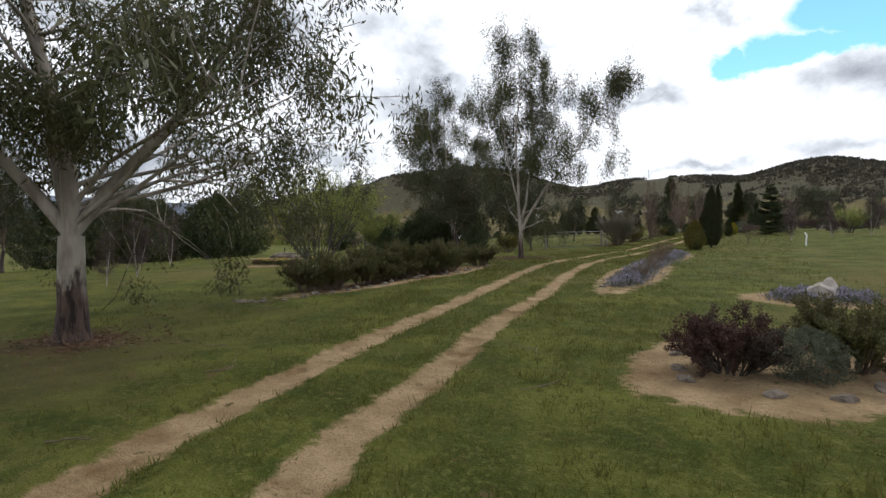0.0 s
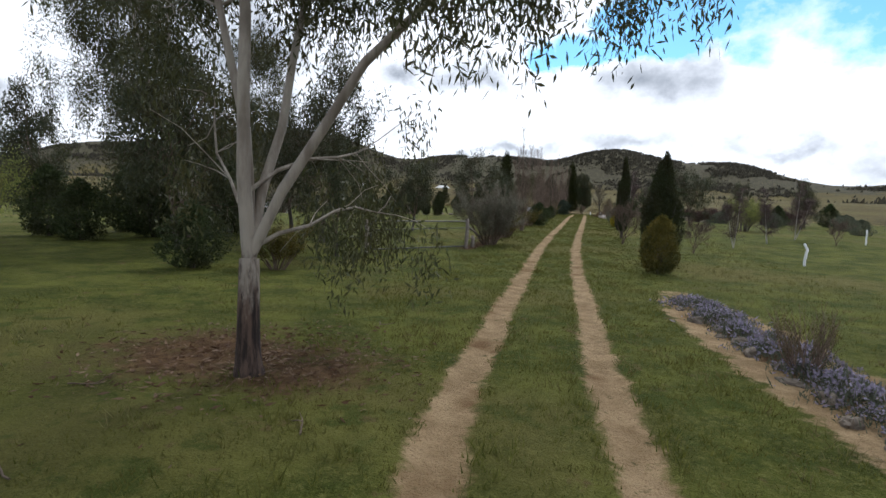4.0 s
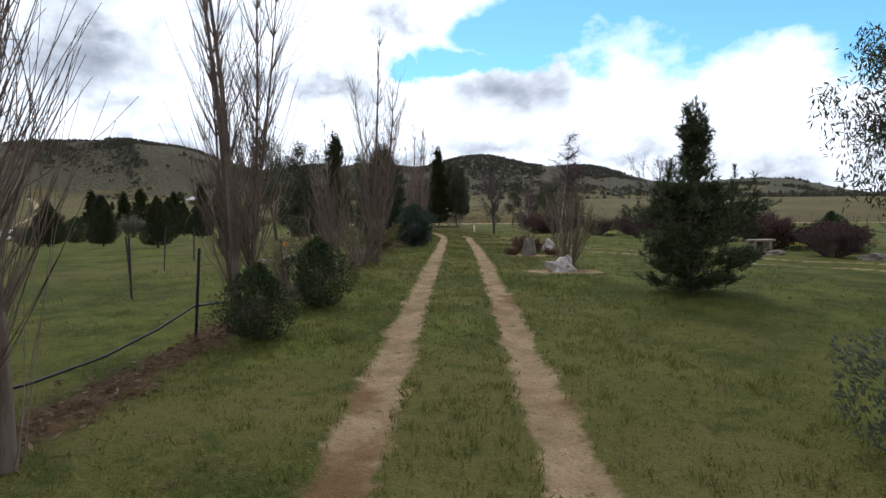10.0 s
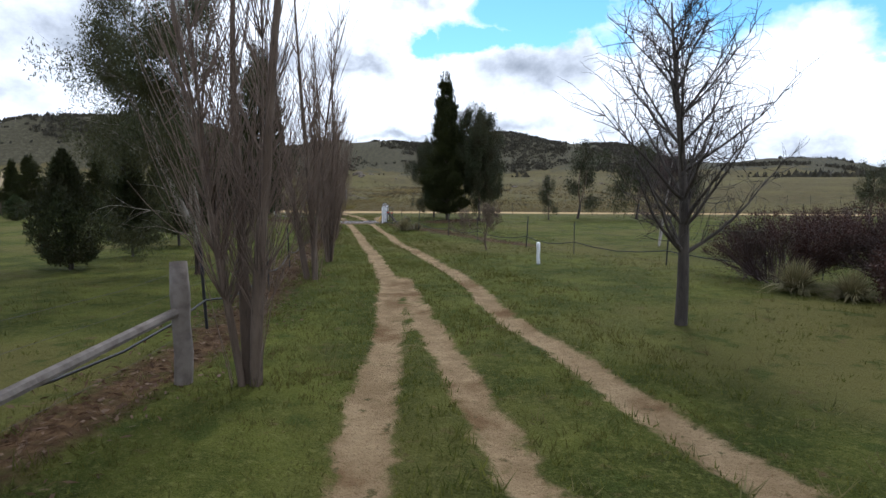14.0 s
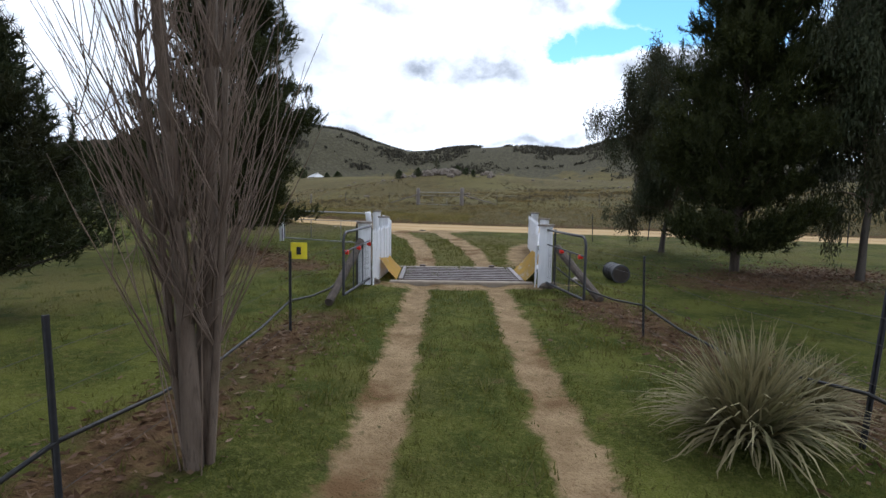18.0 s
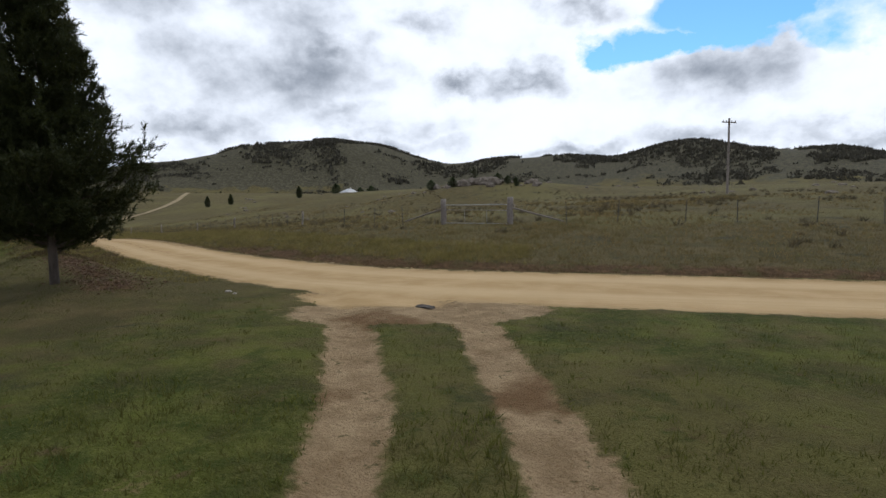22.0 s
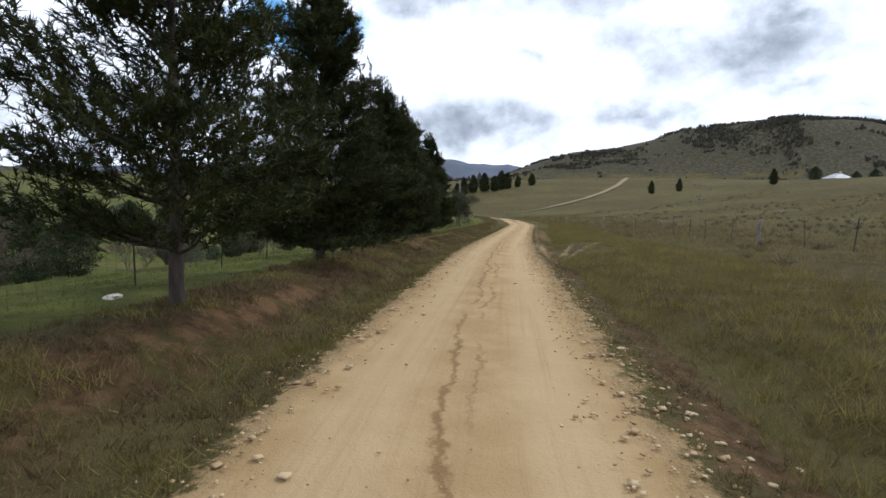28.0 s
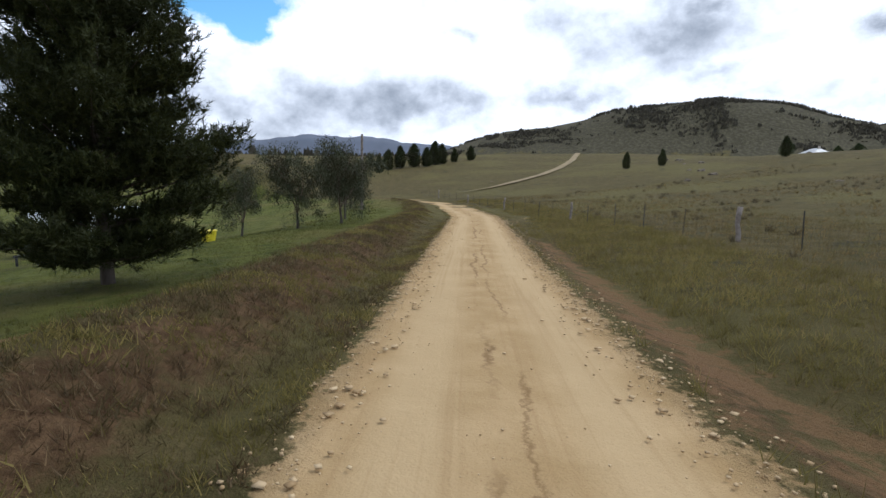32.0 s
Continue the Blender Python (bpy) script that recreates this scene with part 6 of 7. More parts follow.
GRID_X, GRID_Y = -9.42, 147.9


def gate_place(u, v):
    """A place u to the right of the grid's middle and v beyond it."""
    c, s = math.cos(radians(GATE_TURN)), math.sin(radians(GATE_TURN))
    return GRID_X + u * c - v * s, GRID_Y + u * s + v * c


grid = empty("cattle_grid", GRID_X, GRID_Y, GATE_TURN, "steel cattle grid of worn rails between concrete sills", "cattle grid", z=0.125)
for k in range(8):
    v = -0.92 + k * 0.262
    rail = bmesh.new()
    box_bm(-1.22, v - 0.052, -0.02, 1.22, v + 0.052, 0.03, 0.012, rail)
    box_bm(-1.22, v - 0.014, -0.09, 1.22, v + 0.014, -0.02, 0.0, rail)
    part("rail", rail, STEEL_GRID, grid)
for v in (-1.12, 1.12):
    part("sill", box_bm(-1.5, v - 0.11, -0.22, 1.5, v + 0.11, 0.012, 0.02), CONCRETE, grid, "worn concrete sill")
for u in (-1.28, 1.28):
    part("side_beam", box_bm(u - 0.05, -1.0, -0.15, u + 0.05, 1.0, 0.035, 0.01), STEEL_GRID, grid)
for u in (-0.85, 0.85):
    part("lug", box_bm(u - 0.07, 0.96, 0.03, u + 0.07, 1.04, 0.075, 0.01), STEEL_GRID, grid)
part("pit", box_bm(-1.22, -1.0, -0.2, 1.22, 1.0, -0.1), PIT_AND_MOUTH_SHADE, grid, "dark earth pit")
for side in (-1, 1):
    wing = empty("grid_wing", *gate_place(side * 1.36, -0.05), GATE_TURN, "folded yellow-painted steel wing beside the cattle grid", "metal guard", "grid wings", z=0.13)
    bm = bmesh.new()
    rows = [(0.0, 0.0), (0.16, 0.17), (0.40, 0.50)]
    lip = []
    for out, up in rows:
        for v in (-0.86, 0.86):
            lip.append(bm.verts.new((side * out, v * (1.0 if up < 0.4 else 0.86) - 0.17 * up - 0.05, up)))
    for a in (0, 2):
        bm.faces.new((lip[a], lip[a + 1], lip[a + 3], lip[a + 2]))
    bmesh.ops.solidify(bm, geom=bm.faces[:], thickness=0.012)
    part("plate", bm, PAINT_YELLOW, wing)


# ---- the white picket wings of the entrance ----
def picket_mesh():
    bm = bmesh.new()
    h = 1.12
    outline = [(-0.042, 0), (0.042, 0), (0.042, h - 0.07), (0.0, h), (-0.042, h - 0.07)]
    front = [bm.verts.new((x, -0.011, z)) for x, z in outline]
    back = [bm.verts.new((x, 0.011, z)) for x, z in outline]
    bm.faces.new(front)
    bm.faces.new(back[::-1])
    for k in range(5):
        j = (k + 1) % 5
        bm.faces.new((front[j], front[k], back[k], back[j]))
    bmesh.ops.recalc_face_normals(bm, faces=bm.faces[:])
    me = bpy.data.meshes.new("picket")
    bm.to_mesh(me)
    bm.free()
    me.materials.append(PAINT_WHITE)
    return me


PICKET = picket_mesh()
FENCE_LINES = {-1: [(-10.62, 145.85), (-11.05, 147.6), (-11.75, 149.4), (-12.55, 151.0), (-13.35, 152.45)], 1: [(-7.55, 146.9), (-7.75, 148.6), (-8.0, 150.4), (-8.4, 152.4), (-8.9, 154.75)]}
for side, line in FENCE_LINES.items():
    fence = empty("picket_fence", *line[0], 0, "white-painted picket fence curving out from the cattle grid", "fence", "picket wings", z=0.1)
    pts = _dense([(x - line[0][0], y - line[0][1], 0) for x, y in line], 0.05)
    gap = np.r_[0, np.cumsum(np.hypot(*np.diff(pts[:, :2], axis=0).T))]
    for k in range(int(gap[-1] / 0.142) + 1):
        s = k * 0.142
        x, y = np.interp(s, gap, pts[:, 0]), np.interp(s, gap, pts[:, 1])
        i = min(len(pts) - 2, int(np.searchsorted(gap, s)))
        turn = math.atan2(pts[i + 1, 1] - pts[i, 1], pts[i + 1, 0] - pts[i, 0])
        ob = new("picket", PICKET)
        ob.parent = fence
        ob.matrix_basis = Matrix.Translation((x, y, 0.02 * math.sin(k * 1.7))) @ Euler((0.012 * math.sin(k * 2.3), 0.02 * math.sin(k * 3.1), turn)).to_matrix().to_4x4()
        ob.scale = (1, 1, 1.0 + 0.012 * math.sin(k * 5.1))
    for z in (0.34, 0.82):
        rail = Soup()
        rail.tube([(p[0] + side * 0.04, p[1], z) for p in pts[::12]], [0.035] * len(pts[::12]), 4)
        part("rail", rail, PAINT_WHITE, fence)
    for f, rad, h in ((0.0, 0.14, 1.24), (0.48, 0.13, 1.2), (0.985, 0.13, 1.22)):
        s = f * gap[-1]
        x, y = np.interp(s, gap, pts[:, 0]) + side * 0.19, np.interp(s, gap, pts[:, 1])
        post = part("post", rod_bm((x, y, -0.2), (x, y, h), rad, 14, rad * 0.94), PAINT_WHITE, fence, "round white-painted timber post")
        part("cap", rod_bm((x, y, h), (x, y, h + 0.035), rad * 1.22, 14, rad * 1.16), WOOD_GREY, post, "grey weathered post cap")


# ---- tube gates standing open before the grid ----
def tube_gate(name, a, b, height, label, reflectors=0, mesh=True, low=0.12, steel=STEEL_DARK, round_corner=True):
    gate = empty(name, a[0], a[1], math.degrees(math.atan2(b[1] - a[1], b[0] - a[0])), label, "gate", z=on_ground(*a))
    n = math.dist(a, b)
    r = 0.024
    frame_bm = Soup()
    c = 0.14 if round_corner else 0.02
    loop = [(0, 0, low), (0, 0, height), (n - c, 0, height), (n - 0.3 * c, 0, height - 0.3 * c), (n, 0, height - c), (n, 0, low)]
    frame_bm.tube(loop, [r] * len(loop), 8)
    frame_bm.tube([(0, 0, low), (n / 2, 0, low), (n, 0, low)], [r] * 3, 8)
    part("frame", frame_bm, steel, gate, smooth_faces=True)
    part("middle_bar", rod_bm((0, 0, height * 0.76), (n, 0, height * 0.72), 0.014), steel, gate)
    for f in (0.34, 0.68):
        part("upright", rod_bm((n * f, 0, low), (n * f, 0, height * 0.74), 0.012), steel, gate)
    if mesh:
        wires = Soup()
        for k in range(1, int(n / 0.11)):
            wires.tube([(k * 0.11, 0, low), (k * 0.11, 0, height * 0.74)], [0.0022] * 2, 3)
        for k in range(1, int(height * 0.62 / 0.11)):
            wires.tube([(0, 0, low + k * 0.11), (n, 0, low + k * 0.11)], [0.0022] * 2, 3)
        tagged(part("mesh_panel", wires, WIRE, gate, "thin square wire mesh"), kind="stuff")
    for k in range(reflectors):
        f = (0.08, 0.48, 0.9)[k]
        disc = rod_bm((n * f, -0.032, height * 0.745 - 0.05), (n * f, 0.032, height * 0.745 - 0.05), 0.036, 12)
        part("reflector", disc, RED, gate, "red round reflector")
    return gate


tube_gate("tube_gate", (-10.72, 145.95), (-10.33, 144.05), 1.16, "dark tubular steel gate with red reflectors standing open", 3)
tube_gate("tube_gate", (-7.42, 147.0), (-6.5, 145.2), 1.16, "dark tubular steel gate with red reflectors standing open", 3)
tube_gate("mesh_gate", (-13.75, 152.6), (-17.6, 153.3), 1.1, "galvanised wire-mesh gate beside the picket fence", 0, True, 0.1, STEEL_GALV)
tube_gate("farm_gate", (-3.6, 50.25), (-6.3, 46.2), 1.15, "rusty tubular farm gate into the paddock", 0, False, 0.1, STEEL_DARK)
tube_gate("farm_gate", (-22.9, 181.95), (-18.7, 180.95), 1.15, "grey tubular farm gate between heavy posts across the road", 0, False, 0.1, STEEL_GALV)

sidegate = empty("timber_strut", -10.9, 145.6, 0, "weathered grey timber brace of the gate post", "post", "gate braces")
part("log", rod_bm((0.05, 0.2, 0.88), (0.46, -1.85, 0.04), 0.078, 10, 0.07), WOOD_OLD, sidegate)
sidegate = empty("timber_strut", -7.15, 146.9, 0, "weathered grey timber brace of the gate post", "post", "gate braces")
part("log", rod_bm((0.0, 0.2, 0.78), (0.9, -1.2, 0.04), 0.08, 10, 0.072), WOOD_OLD, sidegate)

drum = empty("steel_drum", -6.0, 148.35, 20, "dark rusted drum lying on its side under the pine", "drum")
drum.scale = (0.66, 0.66, 0.66)
bm = bmesh.new()
for a, b, r in ((-0.42, 0.42, 0.29), (-0.45, -0.41, 0.305), (0.41, 0.45, 0.305), (-0.13, -0.10, 0.30), (0.10, 0.13, 0.30)):
    rod_bm((0, a, 0.29), (0, b, 0.29), r, 18, bm=bm)
part("body", bm, STEEL_DARK, drum)
# the drum is closed: a dark disc stands in for its shaded inside
part("mouth", rod_bm((0, -0.462, 0.29), (0, -0.452, 0.29), 0.25, 18), PIT_AND_MOUTH_SHADE, drum, "dark disc painted as the shade inside the drum")
paper = empty("feed_sack", -6.75, 147.9, 35, "crumpled pale feed sack on the ground", "sack")
paper.scale = (0.55, 0.55, 0.55)
bm = bmesh.new()
bmesh.ops.create_icosphere(bm, subdivisions=3, radius=1)
for v in bm.verts:
    k = 1 + 0.3 * noise.noise(v.co * 2.2)
    v.co = (v.co.x * 0.3 * k, v.co.y * 0.14 * k, max(0, v.co.z * 0.12 * k + 0.08))
part("sack", bm, ROCK_PALE, paper)


# ---- fences ----
def star_post():
    bm = bmesh.new()
    box_bm(-0.02, -0.006, -0.3, 0.02, 0.006, 1.15, 0, bm)
    box_bm(-0.006, -0.02, -0.3, 0.006, 0.006, 1.15, 0, bm)
    me = bpy.data.meshes.new("post")
    bm.to_mesh(me)
    bm.free()
    me.materials.append(STEEL_DARK)
    return me


STAR = star_post()


def timber_post(radius, height, seed):
    s = Soup()
    random.seed(seed)
    line = [(0.01 * random.uniform(-1, 1) * k, 0.01 * random.uniform(-1, 1) * k, -0.3 + (height + 0.3) * k / 5) for k in range(6)]
    s.tube(line + [(*line[-1][:2], height + 0.001)], [radius * random.uniform(0.92, 1.08) for _ in range(6)] + [0.005], 9)
    return s.mesh("post")


TIMBER = [timber_post(0.085, 1.2, 3), timber_post(0.07, 1.1, 4)]
for _m in TIMBER:
    _m.materials.append(WOOD_GREY)


def wire_fence(name, line, label, gap=3.6, wires=(0.25, 0.5, 0.75, 1.0), pipe=False, timber_every=0, netting=False):
    fence = empty(name, *line[0], 0, label, "fence", z=0.0)
    pts = _dense([(x, y) for x, y in line], 0.3)
    far = np.r_[0, np.cumsum(np.hypot(*np.diff(pts, axis=0).T))]
    ox, oy = line[0]
    spots_, n = [], max(2, int(round(far[-1] / gap)) + 1)
    for k in range(n):
        s = far[-1] * k / (n - 1) + (0.25 * math.sin(k * 2.7) if 0 < k < n - 1 else 0)
        x, y = np.interp(s, far, pts[:, 0]), np.interp(s, far, pts[:, 1])
        z = on_ground(x, y)
        spots_.append((x - ox, y - oy, z))
        heavy = timber_every and k % timber_every == 0
        ob = new("post", TIMBER[k % 2] if heavy else STAR)
        ob.parent = fence
        ob.matrix_basis = Matrix.Translation((x - ox, y - oy, z)) @ Euler((0.05 * math.sin(k * 3.7), 0.05 * math.sin(k * 5.3), k * 1.3)).to_matrix().to_4x4()
        ob.scale = (1, 1, 1 + 0.06 * math.sin(k * 4.1))
    for h in wires:
        run = Soup()
        places = [(ax + (bx - ax) * f, ay + (by - ay) * f, az + (bz - az) * f + h - 0.05 * math.sin(f * 3.14)) for (ax, ay, az), (bx, by, bz) in zip(spots_, spots_[1:]) for f in (0, 0.5)]
        run.tube(places + [(spots_[-1][0], spots_[-1][1], spots_[-1][2] + h)], [0.0025] * (len(places) + 1), 3)
        part("wire", run, WIRE, fence)
    if pipe:
        run = Soup()
        places = [(ax + (bx - ax) * f, ay + (by - ay) * f, az + (bz - az) * f + 0.42 - 0.16 * math.sin(f * 3.14)) for (ax, ay, az), (bx, by, bz) in zip(spots_, spots_[1:]) for f in (0, 0.25, 0.5, 0.75)]
        run.tube(places, [0.016] * len(places), 5)
        part("poly_pipe", run, PIPE_BLACK, fence, "sagging black water pipe")
    if netting:
        run = Soup()
        for (ax, ay, az), (bx, by, bz) in zip(spots_, spots_[1:]):
            m = int(math.hypot(bx - ax, by - ay) / 0.3)
            for k in range(1, m):
                f = k / m
                run.tube([(ax + (bx - ax) * f, ay + (by - ay) * f, az + (bz - az) * f + q) for q in (0.05, 0.8)], [0.003] * 2, 3)
        tagged(part("netting", run, WIRE, fence, "hinged-joint wire netting"), kind="stuff")
    return fence


wire_fence("wire_fence", [(-3.6, 50.4), (-3.5, 63.5), (-3.7, 81.4), (-3.45, 89.2), (-3.55, 97.5), (-3.7, 108), (-4.7, 118.7), (-5.8, 123), (-7.56, 131), (-9.03, 138.3), (-10.2, 142.4), (-10.9, 145.7)],
           "sagging wire fence on dark steel posts along the drive", 3.8, (0.12, 0.7, 0.95), pipe=True)
wire_fence("wire_fence", [(-7.2, 147.1), (-5.47, 143.3), (-3.95, 140), (-2.3, 137.1), (1.2, 130.8), (3.0, 126.8), (4.8, 124.3), (8.5, 121), (14, 116.5), (24, 109), (40, 98)],
           "wire fence on dark steel posts beside the drive", 3.7, (0.12, 0.5, 0.8, 1.0), pipe=True)
wire_fence("wire_fence", [(-8.9, 155.2), (-5.6, 160.4), (0, 160.6), (20, 159.4), (60, 155)], "wire fence on steel posts along the road", 3.6, (0.3, 0.6, 0.9))
wire_fence("wire_fence", [(-17.7, 153.3), (-22, 154.6), (-33, 160.5), (-46.5, 169.3), (-54, 173.3), (-60.5, 177.2), (-70, 181), (-78, 183.3), (-96, 193)], "wire fence on steel posts behind the pines", 4.0, (0.3, 0.6, 0.9), netting=True)
wire_fence("wire_fence", [(-18.6, 180.9), (-15, 181.4), (-8.4, 182.6), (10, 182), (45, 176), (110, 164)], "wire fence on steel posts along the paddock", 2.9, (0.2, 0.45, 0.7, 0.95))
wire_fence("wire_fence", [(-22.9, 182), (-27, 183.2), (-36, 187.5), (-48, 194.2), (-55, 198), (-65, 204.4), (-72, 208.2), (-80, 211.8), (-88, 215.4), (-98, 220), (-126, 232), (-150, 240)], "wire fence on posts along the dry paddock", 3.2, (0.2, 0.45, 0.7, 0.95),
           timber_every=5, netting=True)
wire_fence("wire_fence", [(-6.3, 84), (-7.2, 84.2), (-9.4, 93.7), (-8.2, 100)], "old wire fence in the paddock", 3.0, (0.4, 0.8))

for x, y, r, h, label in [(-3.6, 50.2, 0.075, 1.25, "weathered timber gate post"), (-6.4, 46.1, 0.075, 1.25, "weathered timber gate post"), (-22.95, 182.05, 0.17, 1.5, "thick weathered timber gate post across the road"),
                          (-18.6, 180.85, 0.17, 1.5, "thick weathered timber gate post across the road"), (-3.55, 113.7, 0.09, 1.25, "grey timber strainer post of the fence"), (-3.5, 51.0, 0.08, 0.5, "short timber stump by the gate"),
                          (1.15, 124.5, 0.05, 0.62, "small white-painted marker post"), (9.4, 51.1, 0.045, 0.85, "small white-painted marker post"), (17.5, 66, 0.04, 0.9, "small white-painted marker post"),
                          (-13.9, 152.55, 0.1, 1.15, "white-washed side gate post"), (-17.75, 153.35, 0.09, 1.1, "white-washed side gate post")]:
    post = empty("post", x, y, x * 30, label, "post")
    part("shaft", timber_post(r, h, int(abs(x * 10))), PAINT_WHITE if "white" in label else WOOD_GREY, post)
for (ax, ay, az), (bx, by, bz), label in [((-22.95, 182.05, 0.95), (-25.9, 182.9, 0.15), "timber brace leaning on the gate post"), ((-18.6, 180.85, 0.95), (-15.7, 181.3, 0.15), "timber brace leaning on the gate post"),
                                          ((-3.6, 50.3, 0.95), (-3.5, 53.0, 0.3), "timber brace leaning on the gate post"), ((-3.55, 113.6, 0.75), (-3.7, 108.2, 0.42), "long grey fence rail between posts")]:
    brace = empty("brace", ax, ay, 0, label, "post", "fence braces")
    part("pole", rod_bm((0, 0, az), (bx - ax, by - ay, bz), 0.05, 8, 0.045), WOOD_GREY, brace)

sign = empty("fence_sign", -10.03, 142.25, 15, "small yellow warning sign on a fence post", "sign")
part("plate", box_bm(-0.11, -0.03, 0.98, 0.11, -0.024, 1.2, 0.002), SIGN_YELLOW, sign)
part("mark", box_bm(-0.03, -0.036, 1.04, 0.03, -0.031, 1.14, 0.0), BLACK, sign, "black marking bar")


# ---- power poles ----
def power_pole(x, y, height, label, turn, arms=1):
    pole = empty("power_pole", x, y, turn, label, "power pole", "power poles")
    part("shaft", rod_bm((0, 0, -0.3), (0, 0, height), 0.16, 10, 0.11), WOOD_GREY, pole)
    for k in range(arms):
        z = height - 0.5 - 0.9 * k
        arm = part("crossarm", box_bm(-1.1, -0.06, z - 0.06, 1.1, 0.06, z + 0.06, 0.01), WOOD_GREY, pole)
        for u in (-0.95, -0.4, 0.4, 0.95):
            part("insulator", rod_bm((u, 0, z + 0.06), (u, 0, z + 0.26), 0.05, 8, 0.03), CONCRETE, arm)
    return pole


power_pole(-3.4, 228, 9.2, "timber power pole with a crossarm in the paddock", 40)
power_pole(-118, 214.6, 7.2, "timber power pole with crossarms behind the trees", -20, 2)


# ---- houses far off ----
def cottage(x, y, turn, length, depth, wall_h, roof_h, label):
    house = empty("house", x, y, turn, label, "house")
    part("wall", box_bm(-length / 2, -depth / 2, -1.0, length / 2, depth / 2, wall_h, 0.02), WALL, house)
    bm = bmesh.new()
    e = 0.5
    low = [bm.verts.new((sx * (length / 2 + e), sy * (depth / 2 + e), wall_h)) for sx, sy in ((-1, -1), (1, -1), (1, 1), (-1, 1))]
    top = [bm.verts.new((sx * (length / 2 - depth * 0.35), 0, wall_h + roof_h)) for sx in (-1, 1)]
    bm.faces.new((low[0], low[1], top[1], top[0]))
    bm.faces.new((low[2], low[3], top[0], top[1]))
    bm.faces.new((low[1], low[2], top[1]))
    bm.faces.new((low[3], low[0], top[0]))
    bm.faces.new(low[::-1])
    roof = part("roof", bm, ROOF, house, "pale sheet-metal roof")
    part("chimney", box_bm(length * 0.2, -0.3, wall_h + roof_h * 0.5, length * 0.2 + 0.5, 0.3, wall_h + roof_h + 0.6, 0.02), WALL, roof)
    for k in range(3):
        u = -length * 0.32 + k * length * 0.32
        window = part("window", box_bm(u - 0.6, -depth / 2 - 0.05, 0.9, u + 0.6, -depth / 2 + 0.02, wall_h - 0.4, 0.01), GLASS, house)
        part("sill", box_bm(u - 0.7, -depth / 2 - 0.1, 0.82, u + 0.7, -depth / 2 - 0.02, 0.9, 0.005), WALL, window)
    return house


cottage(-156.8, 392, -35, 8, 6, 1.2, 1.9, "farmhouse with a pale roof far up the paddock")
cottage(-78, 150, -15, 9, 6, 2.4, 1.3, "low house with a pale roof behind the garden trees")
cottage(-120, 470, 20, 11, 7, 2.6, 2.0, "far farmhouse with a pale roof below the hill")
for k, (x, y) in enumerate([(-150, 391), (-146, 395), (-169, 399)]):
    shrub("dark", x, y, 2.2 + 0.5 * k, 40 * k)
for k, (x, y, h) in enumerate([(-218, 268, 3.0), (-220, 273, 3.4), (-222, 279, 3.6), (-221, 283, 3.0), (-224, 288, 3.8), (-226, 292, 3.3), (-229, 299, 2.4), (-232, 308, 2.6), (-212, 262, 2.4)]):
    plant("cypress_tree", "row_cypress", x, y, k * 70, (h * 1.2, h * 1.2, h), None, "dark conifer of the clump behind the rise", "tree", "distant conifers")
for k, (x, y, h) in enumerate([(-150, 292, 2.0), (-144, 296, 2.0), (-124, 306, 2.2)]):
    plant("cypress_tree", "row_cypress", x, y, k * 70, h * 0.9, None, "dark lone conifer on the paddock rise", "tree", "paddock rise conifers")


# ---- small things ----
for k in range(9):  # scrub among the knoll's rocks
    shrub("dark", -46 + 9 * math.sin(k * 2.4), 261 + 5 * math.cos(k * 1.7), 0.7 + 0.5 * (k % 3) / 2, k * 40, "knoll scrub")

caravan = empty("caravan", -101.3, 192.6, 118, "white caravan with a dark window parked on the lawn", "caravan")
body = part("body", box_bm(-2.6, -1.1, 0.45, 2.6, 1.1, 2.45, 0.14), plain_material("white_caravan_shell", (0.78, 0.78, 0.77), (0.66, 0.66, 0.65), 2, 0.4), caravan)
for u in (-1.5, 0.6):
    pane = part("window", box_bm(u - 0.5, -1.13, 1.35, u + 0.5, -1.08, 2.0, 0.02), GLASS, caravan)
    part("frame", box_bm(u - 0.55, -1.125, 1.28, u + 0.55, -1.1, 1.33, 0.005), STEEL_GALV, pane)
part("window", box_bm(2.57, -0.6, 1.35, 2.63, 0.6, 2.0, 0.02), GLASS, caravan)
for v in (-1.0, 1.0):
    wheel = part("wheel", rod_bm((0, v - 0.09, 0.33), (0, v + 0.09, 0.33), 0.33, 16), PIPE_BLACK, caravan)
    part("rim", rod_bm((0, v - 0.095, 0.33), (0, v + 0.095, 0.33), 0.17, 12), STEEL_GALV, wheel)
part("drawbar", rod_bm((-2.6, 0, 0.42), (-3.7, 0, 0.45), 0.05), STEEL_DARK, caravan)
part("jockey_wheel", rod_bm((-3.6, 0, 0.0), (-3.6, 0, 0.5), 0.06), STEEL_DARK, caravan)

trough = empty("feed_tub", -96.8, 197.1, 0, "yellow plastic tub on the lawn", "tub")
part("tub", rod_bm((0, 0, 0), (0, 0, 0.5), 0.3, 14, 0.38), SIGN_YELLOW, trough)
part("rim", rod_bm((0, 0, 0.5), (0, 0, 0.55), 0.41, 14), SIGN_YELLOW, trough)

seat = empty("garden_bench", 11.6, 95.6, 20, "low stone garden bench beside the shrubs", "bench")
part("slab", box_bm(-0.6, -0.2, 0.38, 0.6, 0.2, 0.46, 0.02), CONCRETE, seat)
for u in (-0.4, 0.4):
    part("leg", box_bm(u - 0.08, -0.16, 0.0, u + 0.08, 0.16, 0.38, 0.015), CONCRETE, seat)

